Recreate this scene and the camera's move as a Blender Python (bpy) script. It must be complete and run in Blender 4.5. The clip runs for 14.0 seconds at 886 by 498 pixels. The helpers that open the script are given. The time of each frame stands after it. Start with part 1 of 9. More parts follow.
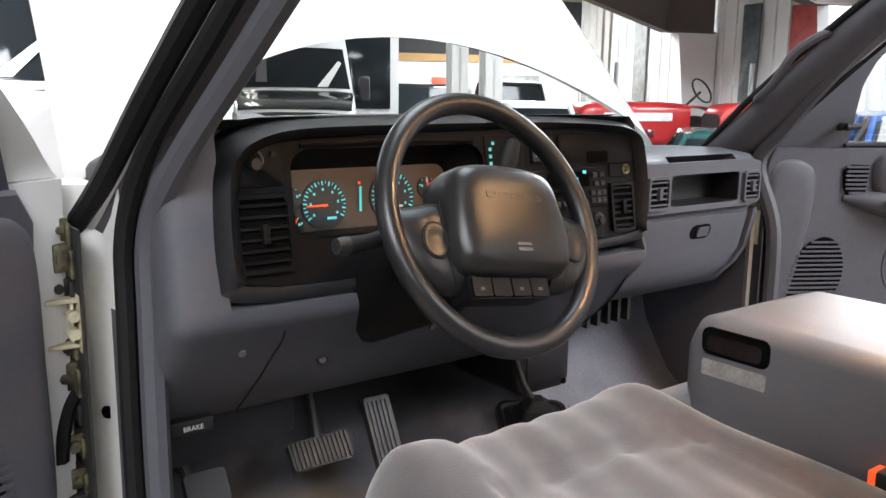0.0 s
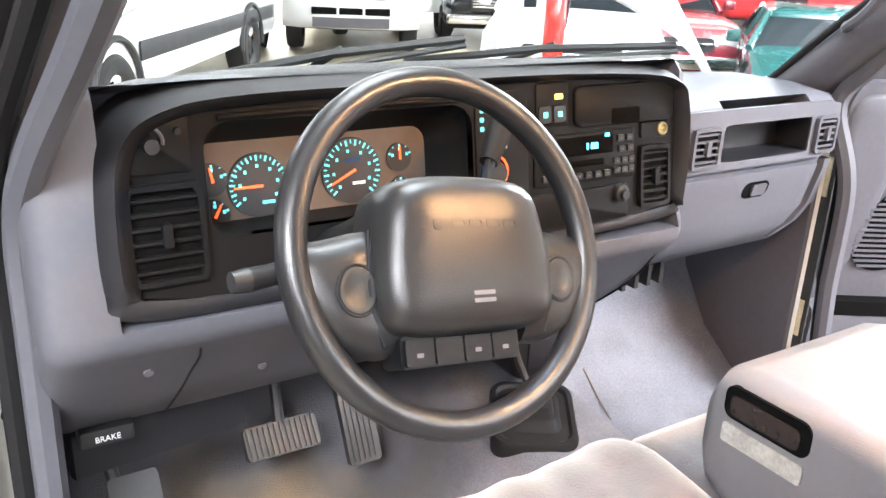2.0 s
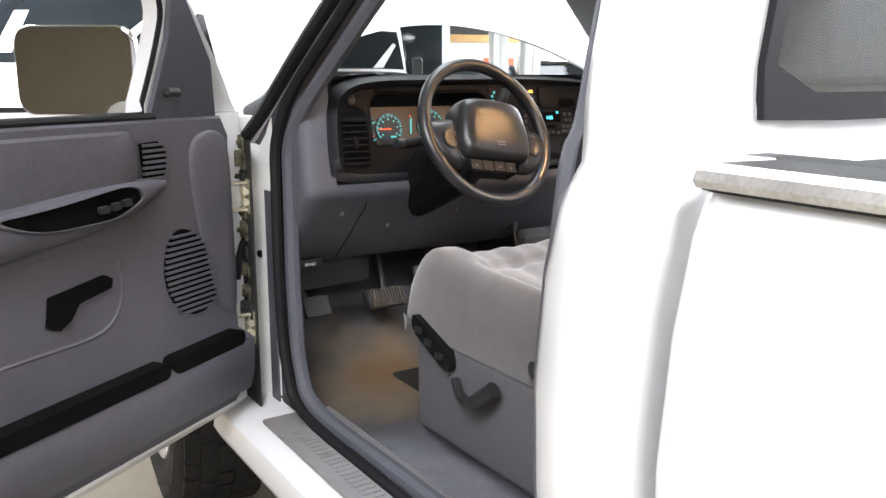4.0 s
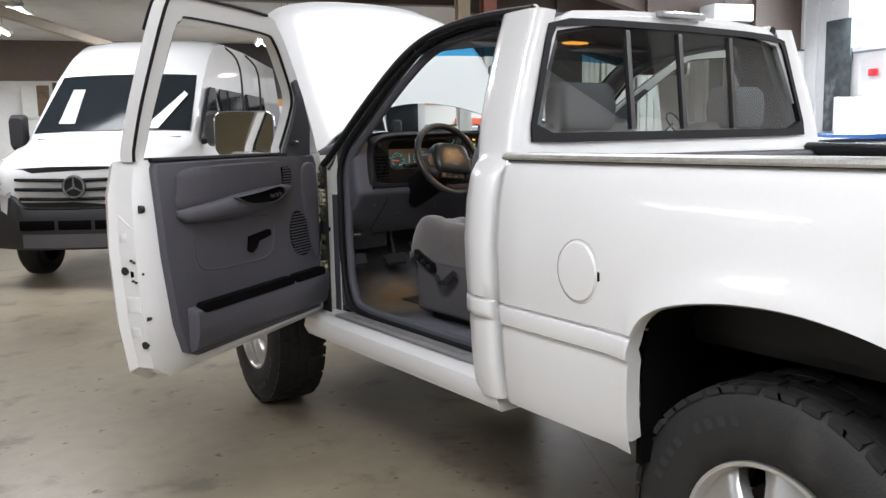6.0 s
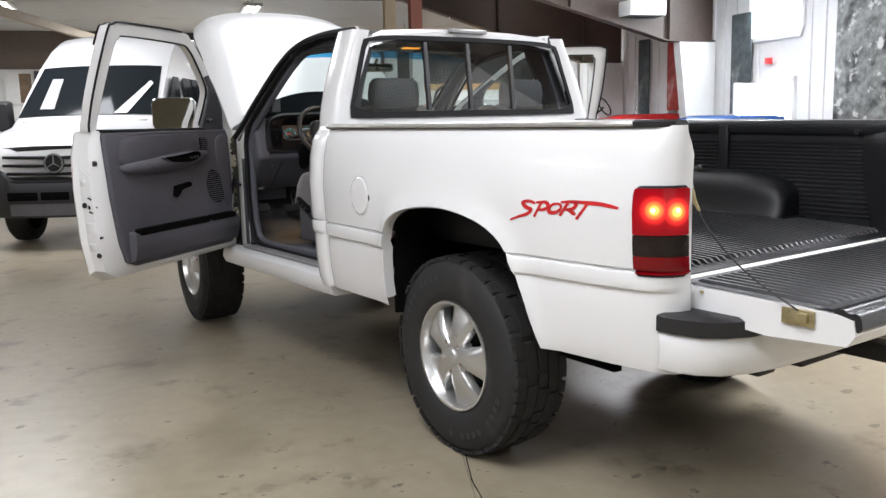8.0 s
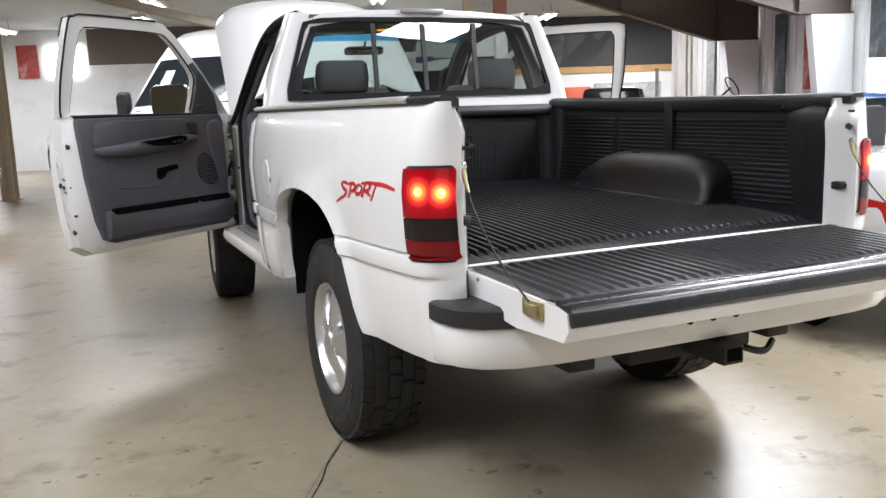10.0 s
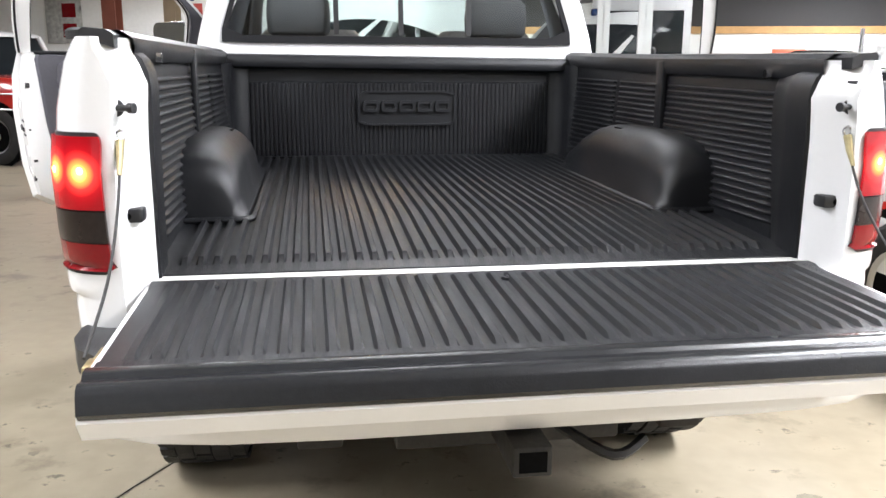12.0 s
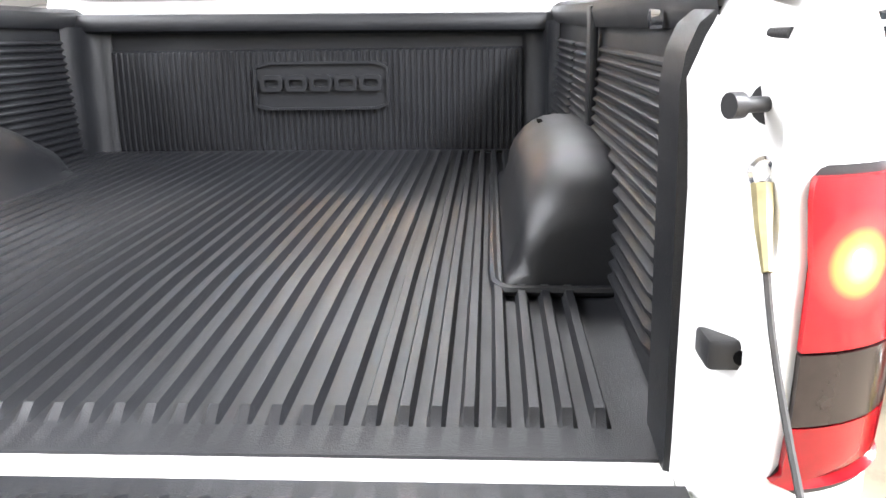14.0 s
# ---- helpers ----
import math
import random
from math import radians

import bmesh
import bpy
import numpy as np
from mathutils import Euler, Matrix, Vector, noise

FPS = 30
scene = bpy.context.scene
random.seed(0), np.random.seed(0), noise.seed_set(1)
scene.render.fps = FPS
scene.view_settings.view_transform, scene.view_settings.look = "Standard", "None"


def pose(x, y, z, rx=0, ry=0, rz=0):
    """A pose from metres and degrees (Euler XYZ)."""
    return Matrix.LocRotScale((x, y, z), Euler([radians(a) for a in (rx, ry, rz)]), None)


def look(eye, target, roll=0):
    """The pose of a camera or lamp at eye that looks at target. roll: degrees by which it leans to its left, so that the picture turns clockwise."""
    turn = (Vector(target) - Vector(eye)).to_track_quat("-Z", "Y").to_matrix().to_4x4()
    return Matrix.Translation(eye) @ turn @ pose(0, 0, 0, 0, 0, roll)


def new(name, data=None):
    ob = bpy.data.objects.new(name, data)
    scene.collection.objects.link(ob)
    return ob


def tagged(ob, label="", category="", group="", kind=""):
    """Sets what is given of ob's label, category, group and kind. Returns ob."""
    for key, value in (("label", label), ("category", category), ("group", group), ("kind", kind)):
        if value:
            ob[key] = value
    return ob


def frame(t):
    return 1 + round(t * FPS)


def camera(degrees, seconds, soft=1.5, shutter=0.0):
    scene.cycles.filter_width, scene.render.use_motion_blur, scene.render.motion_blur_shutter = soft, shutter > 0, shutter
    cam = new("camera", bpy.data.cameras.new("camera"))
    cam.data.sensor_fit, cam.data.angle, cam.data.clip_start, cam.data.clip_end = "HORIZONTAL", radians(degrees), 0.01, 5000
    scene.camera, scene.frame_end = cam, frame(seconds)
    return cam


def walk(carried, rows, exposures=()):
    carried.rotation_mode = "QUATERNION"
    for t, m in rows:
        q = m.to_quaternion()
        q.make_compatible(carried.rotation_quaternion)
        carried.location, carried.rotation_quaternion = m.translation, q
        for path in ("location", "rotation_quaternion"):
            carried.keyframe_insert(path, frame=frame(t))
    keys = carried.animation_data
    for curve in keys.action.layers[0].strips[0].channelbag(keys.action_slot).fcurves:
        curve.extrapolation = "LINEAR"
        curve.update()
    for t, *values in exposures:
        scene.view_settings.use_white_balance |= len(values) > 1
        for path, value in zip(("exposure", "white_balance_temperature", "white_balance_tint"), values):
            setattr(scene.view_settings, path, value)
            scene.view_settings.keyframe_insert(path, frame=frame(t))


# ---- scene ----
cam = camera(55.7, 14.0)
PATH = [
    (0, (-1.124, 1.178, 1.523), (0.054, 2.753, 1.16), 0.7),
    (0.5, (-0.957, 1.265, 1.555), (0.136, 2.893, 1.161), 1.9),
    (1, (-0.879, 1.324, 1.621), (0.174, 2.948, 1.113), 3.1),
    (1.5, (-0.848, 1.366, 1.641), (0.154, 2.963, 0.975), 2.4),
    (2, (-0.842, 1.368, 1.641), (0.175, 2.947, 0.953), 2.5),
    (2.5, (-0.909, 1.285, 1.603), (0.183, 2.857, 1.024), 0.9),
    (3, (-1.153, 1.052, 1.534), (0.002, 2.614, 1.059), -1.3),
    (3.5, (-1.372, 0.788, 1.526), (-0.198, 2.346, 1.082), -2.3),
    (4, (-1.567, 0.428, 1.486), (-0.498, 2.069, 1.081), 0.1),
    (4.2, (-1.65, 0.302, 1.483), (-0.622, 1.973, 1.096), -0.2),
    (6.3, (-2.75, -1.376, 1.466), (-1.599, 0.237, 1.201), -1.9),
    (6.5, (-2.802, -1.525, 1.486), (-1.642, 0.082, 1.219), -2.4),
    (7, (-2.857, -1.944, 1.465), (-1.715, -0.324, 1.197), -1.5),
    (7.5, (-2.891, -2.36, 1.438), (-1.764, -0.732, 1.159), -2.2),
    (8, (-2.926, -2.774, 1.412), (-1.778, -1.164, 1.11), -1.4),
    (8.5, (-2.818, -3.087, 1.412), (-1.745, -1.43, 1.096), -1.8),
    (9, (-2.559, -3.312, 1.406), (-1.546, -1.62, 1.071), -0.8),
    (9.2, (-2.429, -3.343, 1.393), (-1.45, -1.631, 1.066), -1.2),
    (11.3, (-0.826, -3.151, 1.338), (-0.412, -1.227, 0.986), -0.9),
    (11.5, (-0.703, -3.068, 1.351), (-0.331, -1.136, 0.991), -0.5),
    (12, (-0.412, -2.845, 1.321), (-0.108, -0.913, 0.905), 0.3),
    (12.5, (-0.169, -2.565, 1.3), (0.08, -0.618, 0.918), -0.5),
    (13, (0.091, -2.289, 1.288), (0.263, -0.338, 0.883), -0.2),
    (13.5, (0.345, -2.04, 1.304), (0.366, -0.097, 0.831), -0.3),
    (14, (0.566, -1.784, 1.3), (0.454, 0.152, 0.812), -0.8),
]
EXPOSURES = [(0, 0.85), (0.5, 1.6), (1.0, 2.2), (1.5, 2.3), (2.5, 2.6), (3.5, 2.3), (4.2, 0.85), (6.3, 0.05), (9.2, 0.0), (11.3, 0.34), (12.5, 1.12), (14, 1.8)]
LAMP_W, WINDOW_W, REAR_FILL_W, DOME_W = 1.1, 130.0, 25.0, 3.6
walk(cam, [(t, look(eye, target, roll)) for t, eye, target, roll in PATH], EXPOSURES)

# ---- world and light ----
world = bpy.data.worlds.new("world")
scene.world = world
world.use_nodes = True
wn = world.node_tree.nodes
sky = wn.new("ShaderNodeTexSky")
sky.sky_type, sky.sun_disc, sky.sun_elevation, sky.sun_rotation = "NISHITA", False, radians(35), radians(100)
wn["Background"].inputs["Strength"].default_value = 0.12
world.node_tree.links.new(sky.outputs["Color"], wn["Background"].inputs["Color"])

# the hall stands turned against the truck
HALL = pose(9.64, 5.46, 0, 0, 0, -17.46)


def area_lamp(name, m, sx, sy, watts, colour):
    data = bpy.data.lights.new(name, "AREA")
    data.shape, data.size, data.size_y, data.energy, data.color = "RECTANGLE", sx, sy, watts, colour
    ob = new(name, data)
    ob.matrix_world = m
    return ob


# ceiling lights: hall place and watts; many are added fill without a fixture
LAMP_SPOTS = [(-4.0, -9.0, 430), (-3.2, -1.8, 300), (-3.0, 6.5, 280), (-12.5, -10.5, 130), (-10.3, -10.1, 200), (-8.1, -5.2, 60), (-11.5, -0.5, 190), (-9.0, 12.0, 520), (0.5, 12.5, 420), (-9.6, -13.9, 100), (-2.6, -12.3, 240), (-20.0, -5.0, 240), (-18.5, 11.0, 420)]
for lx, ly, watts in LAMP_SPOTS:
    area_lamp("tube_light", HALL @ pose(lx, ly, 4.02), 1.3, 2.4, LAMP_W * watts, (0.97, 0.985, 1.05))
area_lamp("window_light", HALL @ pose(-0.12, -0.08, 3.18, 0, 68, 0), 1.05, 1.2, WINDOW_W, (0.86, 0.93, 1.0))
area_lamp("doorway_light", HALL @ pose(-0.12, -0.35, 1.0, 0, 90, 0), 1.8, 0.35, WINDOW_W * 0.5, (0.86, 0.93, 1.0))
# added fill from behind the truck; the hall has no opening there
area_lamp("dock_door_light", HALL @ pose(-8.5, -17.8, 2.0, 90, 0, 0), 5.0, 3.4, REAR_FILL_W, (0.9, 0.95, 1.0))
area_lamp("dome_light", pose(-0.02, 1.62, 1.84), 0.10, 0.06, DOME_W, (1.0, 0.58, 0.28))


# ---- materials ----
def mat(name, colour, rough=0.5, metal=0.0, vary=0.12, scale=6.0, fine=90.0, bump=0.0, bump_scale=200.0, coat=0.0, spec=0.5,
        emit=None, power=0.0, alpha=1.0, transmit=0.0, ior=1.45, rough_vary=0.1, stain=None, stain_scale=2.0, stain_cut=0.58, sheen=0.0):
    m = bpy.data.materials.new(name)
    m.use_nodes = True
    nt = m.node_tree
    n, link = nt.nodes, nt.links.new
    b = n["Principled BSDF"]
    b.inputs["Base Color"].default_value = (*colour, 1)
    b.inputs["Roughness"].default_value, b.inputs["Metallic"].default_value = rough, metal
    b.inputs["Specular IOR Level"].default_value, b.inputs["IOR"].default_value = spec, ior
    b.inputs["Coat Weight"].default_value, b.inputs["Coat Roughness"].default_value = coat, 0.04
    b.inputs["Transmission Weight"].default_value, b.inputs["Alpha"].default_value = transmit, alpha
    b.inputs["Sheen Weight"].default_value = sheen
    if emit:
        b.inputs["Emission Color"].default_value, b.inputs["Emission Strength"].default_value = (*emit, 1), power
    if vary <= 0 and bump <= 0:
        return m
    tc = n.new("ShaderNodeTexCoord")

    def noise_node(s, detail=3.0):
        t = n.new("ShaderNodeTexNoise")
        t.inputs["Scale"].default_value, t.inputs["Detail"].default_value = s, detail
        link(tc.outputs["Object"], t.inputs["Vector"])
        return t

    big, small = noise_node(scale), noise_node(fine, 2.0)
    mix = n.new("ShaderNodeMath")
    mix.operation = "ADD"
    link(big.outputs["Fac"], mix.inputs[0])
    link(small.outputs["Fac"], mix.inputs[1])
    ramp = n.new("ShaderNodeMapRange")
    ramp.inputs["From Min"].default_value, ramp.inputs["From Max"].default_value = 0.6, 1.4
    ramp.inputs["To Min"].default_value, ramp.inputs["To Max"].default_value = 1 - vary, 1 + vary
    link(mix.outputs[0], ramp.inputs["Value"])
    mul = n.new("ShaderNodeVectorMath")
    mul.operation = "SCALE"
    mul.inputs[0].default_value = colour
    link(ramp.outputs[0], mul.inputs["Scale"])
    out = mul.outputs[0]
    if stain:
        sn = noise_node(stain_scale, 6.0)
        cut = n.new("ShaderNodeMapRange")
        cut.inputs["From Min"].default_value, cut.inputs["From Max"].default_value = stain_cut, stain_cut + 0.16
        link(sn.outputs["Fac"], cut.inputs["Value"])
        mc = n.new("ShaderNodeMix")
        mc.data_type = "RGBA"
        mc.inputs["B"].default_value = (*stain, 1)
        link(cut.outputs[0], mc.inputs["Factor"])
        link(out, mc.inputs["A"])
        out = mc.outputs["Result"]
    link(out, b.inputs["Base Color"])
    rr = n.new("ShaderNodeMapRange")
    rr.inputs["To Min"].default_value, rr.inputs["To Max"].default_value = max(0.02, rough - rough_vary), min(1, rough + rough_vary)
    link(big.outputs["Fac"], rr.inputs["Value"])
    link(rr.outputs[0], b.inputs["Roughness"])
    if bump > 0:
        bn, bt = n.new("ShaderNodeBump"), noise_node(bump_scale, 4.0)
        bn.inputs["Strength"].default_value, bn.inputs["Distance"].default_value = bump, 0.004
        link(bt.outputs["Fac"], bn.inputs["Height"])
        link(bn.outputs[0], b.inputs["Normal"])
    return m


WHITE = mat("white_paint", (0.70, 0.70, 0.695), 0.22, vary=0.015, scale=2, coat=0.6, rough_vary=0.05)
JAMB = mat("jamb_paint", (0.76, 0.76, 0.73), 0.38, vary=0.05, scale=9, stain=(0.42, 0.36, 0.24), stain_scale=9, stain_cut=0.66)
BLACK_TRIM = mat("black_trim", (0.018, 0.018, 0.019), 0.42, vary=0.15, bump=0.15, bump_scale=900)
RUBBER = mat("rubber_seal", (0.011, 0.011, 0.012), 0.66, spec=0.22, vary=0.15)
SEAL_GREY = mat("seal_grey", (0.105, 0.10, 0.11), 0.6, vary=0.1)
TYRE = mat("tyre_rubber", (0.017, 0.0165, 0.016), 0.72, vary=0.25, scale=9, bump=0.3, bump_scale=160, stain=(0.035, 0.032, 0.03), stain_scale=7)
ALLOY = mat("cast_alloy", (0.62, 0.62, 0.61), 0.32, metal=0.85, vary=0.05, scale=12)
CHROME = mat("chrome", (0.78, 0.78, 0.80), 0.08, metal=1.0, vary=0.03)
RAIL_SILVER = mat("worn_aluminium", (0.58, 0.57, 0.55), 0.35, metal=0.8, vary=0.2, scale=25, fine=200)
STEEL_DARK = mat("dark_steel", (0.03, 0.029, 0.028), 0.65, metal=0.3, vary=0.3, scale=8, bump=0.4, bump_scale=60, stain=(0.09, 0.055, 0.035), stain_scale=5)
# mostly stands for shade in wells, pockets and slots, put into the colour
NEAR_BLACK = mat("near_black", (0.004, 0.004, 0.004), 1.0, vary=0.3, spec=0.05)
CAP_GLOSS = mat("glossy_cap_plastic", (0.014, 0.0145, 0.016), 0.24, spec=0.5, vary=0.15, scale=8, bump=0.12, bump_scale=300, rough_vary=0.08)
LINER = mat("liner_plastic", (0.0080, 0.0085, 0.0100), 0.40, spec=0.46, vary=0.22, scale=5, fine=140, bump=0.25, bump_scale=520, rough_vary=0.08, stain=(0.014, 0.015, 0.017), stain_scale=3, stain_cut=0.55)
DASH_GREY = mat("dash_grey_vinyl", (0.086, 0.087, 0.102), 0.55, spec=0.3, vary=0.07, bump=0.10, bump_scale=1100)
TRIM_GREY = mat("trim_grey_plastic", (0.074, 0.073, 0.086), 0.5, spec=0.35, vary=0.09, scale=9, bump=0.08, bump_scale=900)
PAD_DARK = mat("dark_dash_vinyl", (0.014, 0.014, 0.0165), 0.44, spec=0.38, vary=0.1, bump=0.3, bump_scale=1000)
BEZEL = mat("bezel_black", (0.007, 0.007, 0.0075), 0.45, spec=0.15, vary=0.12, bump=0.1, bump_scale=900)
LEATHER = mat("wheel_leather", (0.014, 0.014, 0.015), 0.34, vary=0.15, bump=0.10, bump_scale=420, coat=0.05)
HUB_PAD = mat("airbag_pad", (0.017, 0.0165, 0.0165), 0.33, vary=0.08, bump=0.12, bump_scale=700)
CLOTH = mat("seat_cloth", (0.084, 0.074, 0.074), 0.92, vary=0.16, scale=6, fine=40, bump=0.22, bump_scale=420, sheen=0.4, stain=(0.114, 0.099, 0.096), stain_scale=3.2, stain_cut=0.5)
CLOTH_SIDE = mat("seat_side_cloth", (0.090, 0.086, 0.094), 0.9, vary=0.08, bump=0.4, bump_scale=420)
DOOR_CLOTH = mat("door_cloth", (0.072, 0.070, 0.082), 0.95, vary=0.12, scale=14, bump=0.4, bump_scale=300)
CONSOLE = mat("console_vinyl", (0.155, 0.148, 0.155), 0.38, vary=0.05, bump=0.2, bump_scale=800)
CARPET_WORN = mat("worn_carpet", (0.125, 0.112, 0.10), 0.98, vary=0.35, scale=6, fine=160, bump=0.9, bump_scale=420, stain=(0.19, 0.135, 0.08), stain_scale=3.2, stain_cut=0.46)


def carpet_mat():
    """Grey loop carpet: tread dirt and painted footwell shade under the pedals, a tan spill near the sill."""
    m = mat("cab_carpet", (0.17, 0.168, 0.19), 0.98, vary=0.26, scale=11, fine=220, bump=0.9, bump_scale=480)
    n, link = m.node_tree.nodes, m.node_tree.links.new
    b = n["Principled BSDF"]
    out = b.inputs["Base Color"].links[0].from_socket
    tc, no = n.new("ShaderNodeTexCoord"), n.new("ShaderNodeTexNoise")
    no.inputs["Scale"].default_value, no.inputs["Detail"].default_value = 7.0, 5.0
    link(tc.outputs["Object"], no.inputs["Vector"])
    # first two patches: tread dirt plus footwell shade put into the colour
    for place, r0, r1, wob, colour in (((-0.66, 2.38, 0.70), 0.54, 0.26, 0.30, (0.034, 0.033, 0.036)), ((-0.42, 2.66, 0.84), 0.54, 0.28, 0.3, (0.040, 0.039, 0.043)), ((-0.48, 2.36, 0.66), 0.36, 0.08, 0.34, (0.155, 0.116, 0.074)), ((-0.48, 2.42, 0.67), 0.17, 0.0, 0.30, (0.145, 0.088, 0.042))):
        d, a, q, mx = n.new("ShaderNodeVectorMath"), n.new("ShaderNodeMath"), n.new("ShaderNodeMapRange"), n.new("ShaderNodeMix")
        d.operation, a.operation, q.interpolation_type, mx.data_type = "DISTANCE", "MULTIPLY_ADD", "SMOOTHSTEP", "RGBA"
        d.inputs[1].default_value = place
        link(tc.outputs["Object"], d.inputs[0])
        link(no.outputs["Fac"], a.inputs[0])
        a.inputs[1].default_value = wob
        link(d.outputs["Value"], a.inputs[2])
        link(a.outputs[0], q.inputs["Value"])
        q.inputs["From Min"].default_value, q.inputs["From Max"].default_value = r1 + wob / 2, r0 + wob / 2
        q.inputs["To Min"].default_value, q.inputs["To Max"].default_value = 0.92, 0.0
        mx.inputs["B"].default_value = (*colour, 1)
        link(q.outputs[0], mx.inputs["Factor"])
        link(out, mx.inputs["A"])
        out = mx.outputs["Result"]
    link(out, b.inputs["Base Color"])
    return m


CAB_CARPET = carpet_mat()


def pane_mat(name, tint, gloss):
    """Thin glass: clear through, with a share of mirror gloss."""
    m = bpy.data.materials.new(name)
    m.use_nodes = True
    n, link = m.node_tree.nodes, m.node_tree.links.new
    n.remove(n["Principled BSDF"])
    tr, gl, mx = n.new("ShaderNodeBsdfTransparent"), n.new("ShaderNodeBsdfGlossy"), n.new("ShaderNodeMixShader")
    tr.inputs["Color"].default_value = (*tint, 1)
    gl.inputs["Roughness"].default_value = 0.01
    mx.inputs["Fac"].default_value = gloss
    link(tr.outputs[0], mx.inputs[1])
    link(gl.outputs[0], mx.inputs[2])
    link(mx.outputs[0], n["Material Output"].inputs["Surface"])
    return m


GLASS = pane_mat("clear_glass", (0.90, 0.95, 0.94), 0.05)
SCREEN_GLASS = pane_mat("windscreen_glass", (0.78, 0.83, 0.82), 0.05)
DOOR_GLASS = pane_mat("door_glass", (0.86, 0.89, 0.88), 0.08)
TINT_GLASS = pane_mat("tinted_glass", (0.55, 0.62, 0.60), 0.10)
SILL_GREY = mat("sill_plate_grey", (0.21, 0.20, 0.20), 0.5, vary=0.15, scale=12, bump=0.2, bump_scale=600, stain=(0.10, 0.085, 0.07), stain_scale=9, stain_cut=0.6)
BLUE_BAND = pane_mat("blue_shade_band", (0.06, 0.34, 0.60), 0.06)
DARK_GLASS = mat("dark_car_glass", (0.012, 0.015, 0.017), 0.05, spec=0.2, vary=0.1)
MIRROR = mat("mirror_glass", (0.85, 0.84, 0.80), 0.02, metal=1.0, vary=0)
RED_LENS = mat("red_lens", (0.16, 0.002, 0.005), 0.16, spec=0.35, vary=0.10, scale=40, coat=0.2)
RED_LIT = mat("red_lens_lit", (0.70, 0.02, 0.03), 0.15, vary=0.03, coat=0.8, emit=(1.0, 0.03, 0.035), power=0.3)
BULB_GLOW = mat("bulb_glow", (1.0, 0.5, 0.2), 0.3, vary=0, emit=(1.0, 0.30, 0.06), power=14.0)
SMOKE_LENS = mat("smoked_lens", (0.016, 0.011, 0.010), 0.2, spec=0.3, vary=0.25, scale=30, coat=0.15)
CLEAR_LENS = mat("clear_lens", (0.30, 0.30, 0.30), 0.1, vary=0.1, scale=40, coat=0.8)
DECAL_RED = mat("decal_red", (0.50, 0.018, 0.02), 0.3, vary=0.05, coat=0.4)
GOLD_ZINC = mat("zinc_gold", (0.42, 0.36, 0.20), 0.4, metal=0.8, vary=0.2, scale=40)
TEAL_GLOW = mat("teal_markings", (0.1, 0.5, 0.5), 0.5, vary=0, emit=(0.12, 0.75, 0.80), power=0.3)
NEEDLE = mat("needle_orange", (0.9, 0.12, 0.03), 0.5, vary=0, emit=(1.0, 0.09, 0.02), power=0.45)
CYAN_GLOW = mat("display_cyan", (0.1, 0.7, 0.9), 0.5, vary=0, emit=(0.10, 0.80, 1.0), power=0.9)
AMBER_GLOW = mat("amber_glow", (1.0, 0.5, 0.1), 0.5, vary=0, emit=(1.0, 0.38, 0.04), power=1.6)
GAUGE_FACE = mat("gauge_face", (0.085, 0.062, 0.047), 0.5, vary=0.1)
GAUGE_DIAL = mat("gauge_dial", (0.03, 0.028, 0.028), 0.4, vary=0.1)
CONSOLE_PLATE = mat("worn_plate", (0.34, 0.32, 0.29), 0.55, vary=0.3, scale=40, fine=200)
MARK_WHITE = mat("marking_white", (0.75, 0.75, 0.73), 0.5, vary=0.05)

def speckle(m, colour, scale, cut, soft, amount):
    """Lay a further layer of broken dirt over a material."""
    n, link = m.node_tree.nodes, m.node_tree.links.new
    b = n["Principled BSDF"]
    out = b.inputs["Base Color"].links[0].from_socket
    tc, no, q, mx = n.new("ShaderNodeTexCoord"), n.new("ShaderNodeTexNoise"), n.new("ShaderNodeMapRange"), n.new("ShaderNodeMix")
    no.inputs["Scale"].default_value, no.inputs["Detail"].default_value, no.inputs["Roughness"].default_value = scale, 9.0, 0.65
    link(tc.outputs["Object"], no.inputs["Vector"])
    link(no.outputs["Fac"], q.inputs["Value"])
    q.inputs["From Min"].default_value, q.inputs["From Max"].default_value, q.inputs["To Max"].default_value = cut, cut + soft, amount
    mx.data_type = "RGBA"
    mx.inputs["B"].default_value = (*colour, 1)
    link(q.outputs[0], mx.inputs["Factor"])
    link(out, mx.inputs["A"])
    link(mx.outputs["Result"], b.inputs["Base Color"])


FLOOR = mat("epoxy_floor", (0.270, 0.231, 0.167), 0.33, spec=0.40, vary=0.16, scale=0.8, fine=9.0, bump=0.05, bump_scale=30, rough_vary=0.10, stain=(0.180, 0.152, 0.106), stain_scale=0.9, stain_cut=0.56)
speckle(FLOOR, (0.075, 0.062, 0.045), 2.4, 0.56, 0.10, 0.6)
speckle(FLOOR, (0.05, 0.042, 0.032), 9.0, 0.62, 0.05, 0.8)
speckle(FLOOR, (0.30, 0.265, 0.20), 5.0, 0.64, 0.10, 0.5)
SCUFF = mat("floor_stain", (0.16, 0.14, 0.10), 0.4, vary=0.3, scale=20)
WALL = mat("white_wall_panel", (0.74, 0.74, 0.73), 0.55, vary=0.05, scale=1.2, fine=9, stain=(0.62, 0.61, 0.58), stain_scale=0.9)
TAN_WALL = mat("tan_wall", (0.50, 0.44, 0.31), 0.6, vary=0.08, scale=1.0, fine=8)
CEILING = mat("ceiling_panel", (0.47, 0.475, 0.47), 0.8, vary=0.06, scale=0.8, fine=6, stain=(0.38, 0.37, 0.35), stain_scale=0.7)
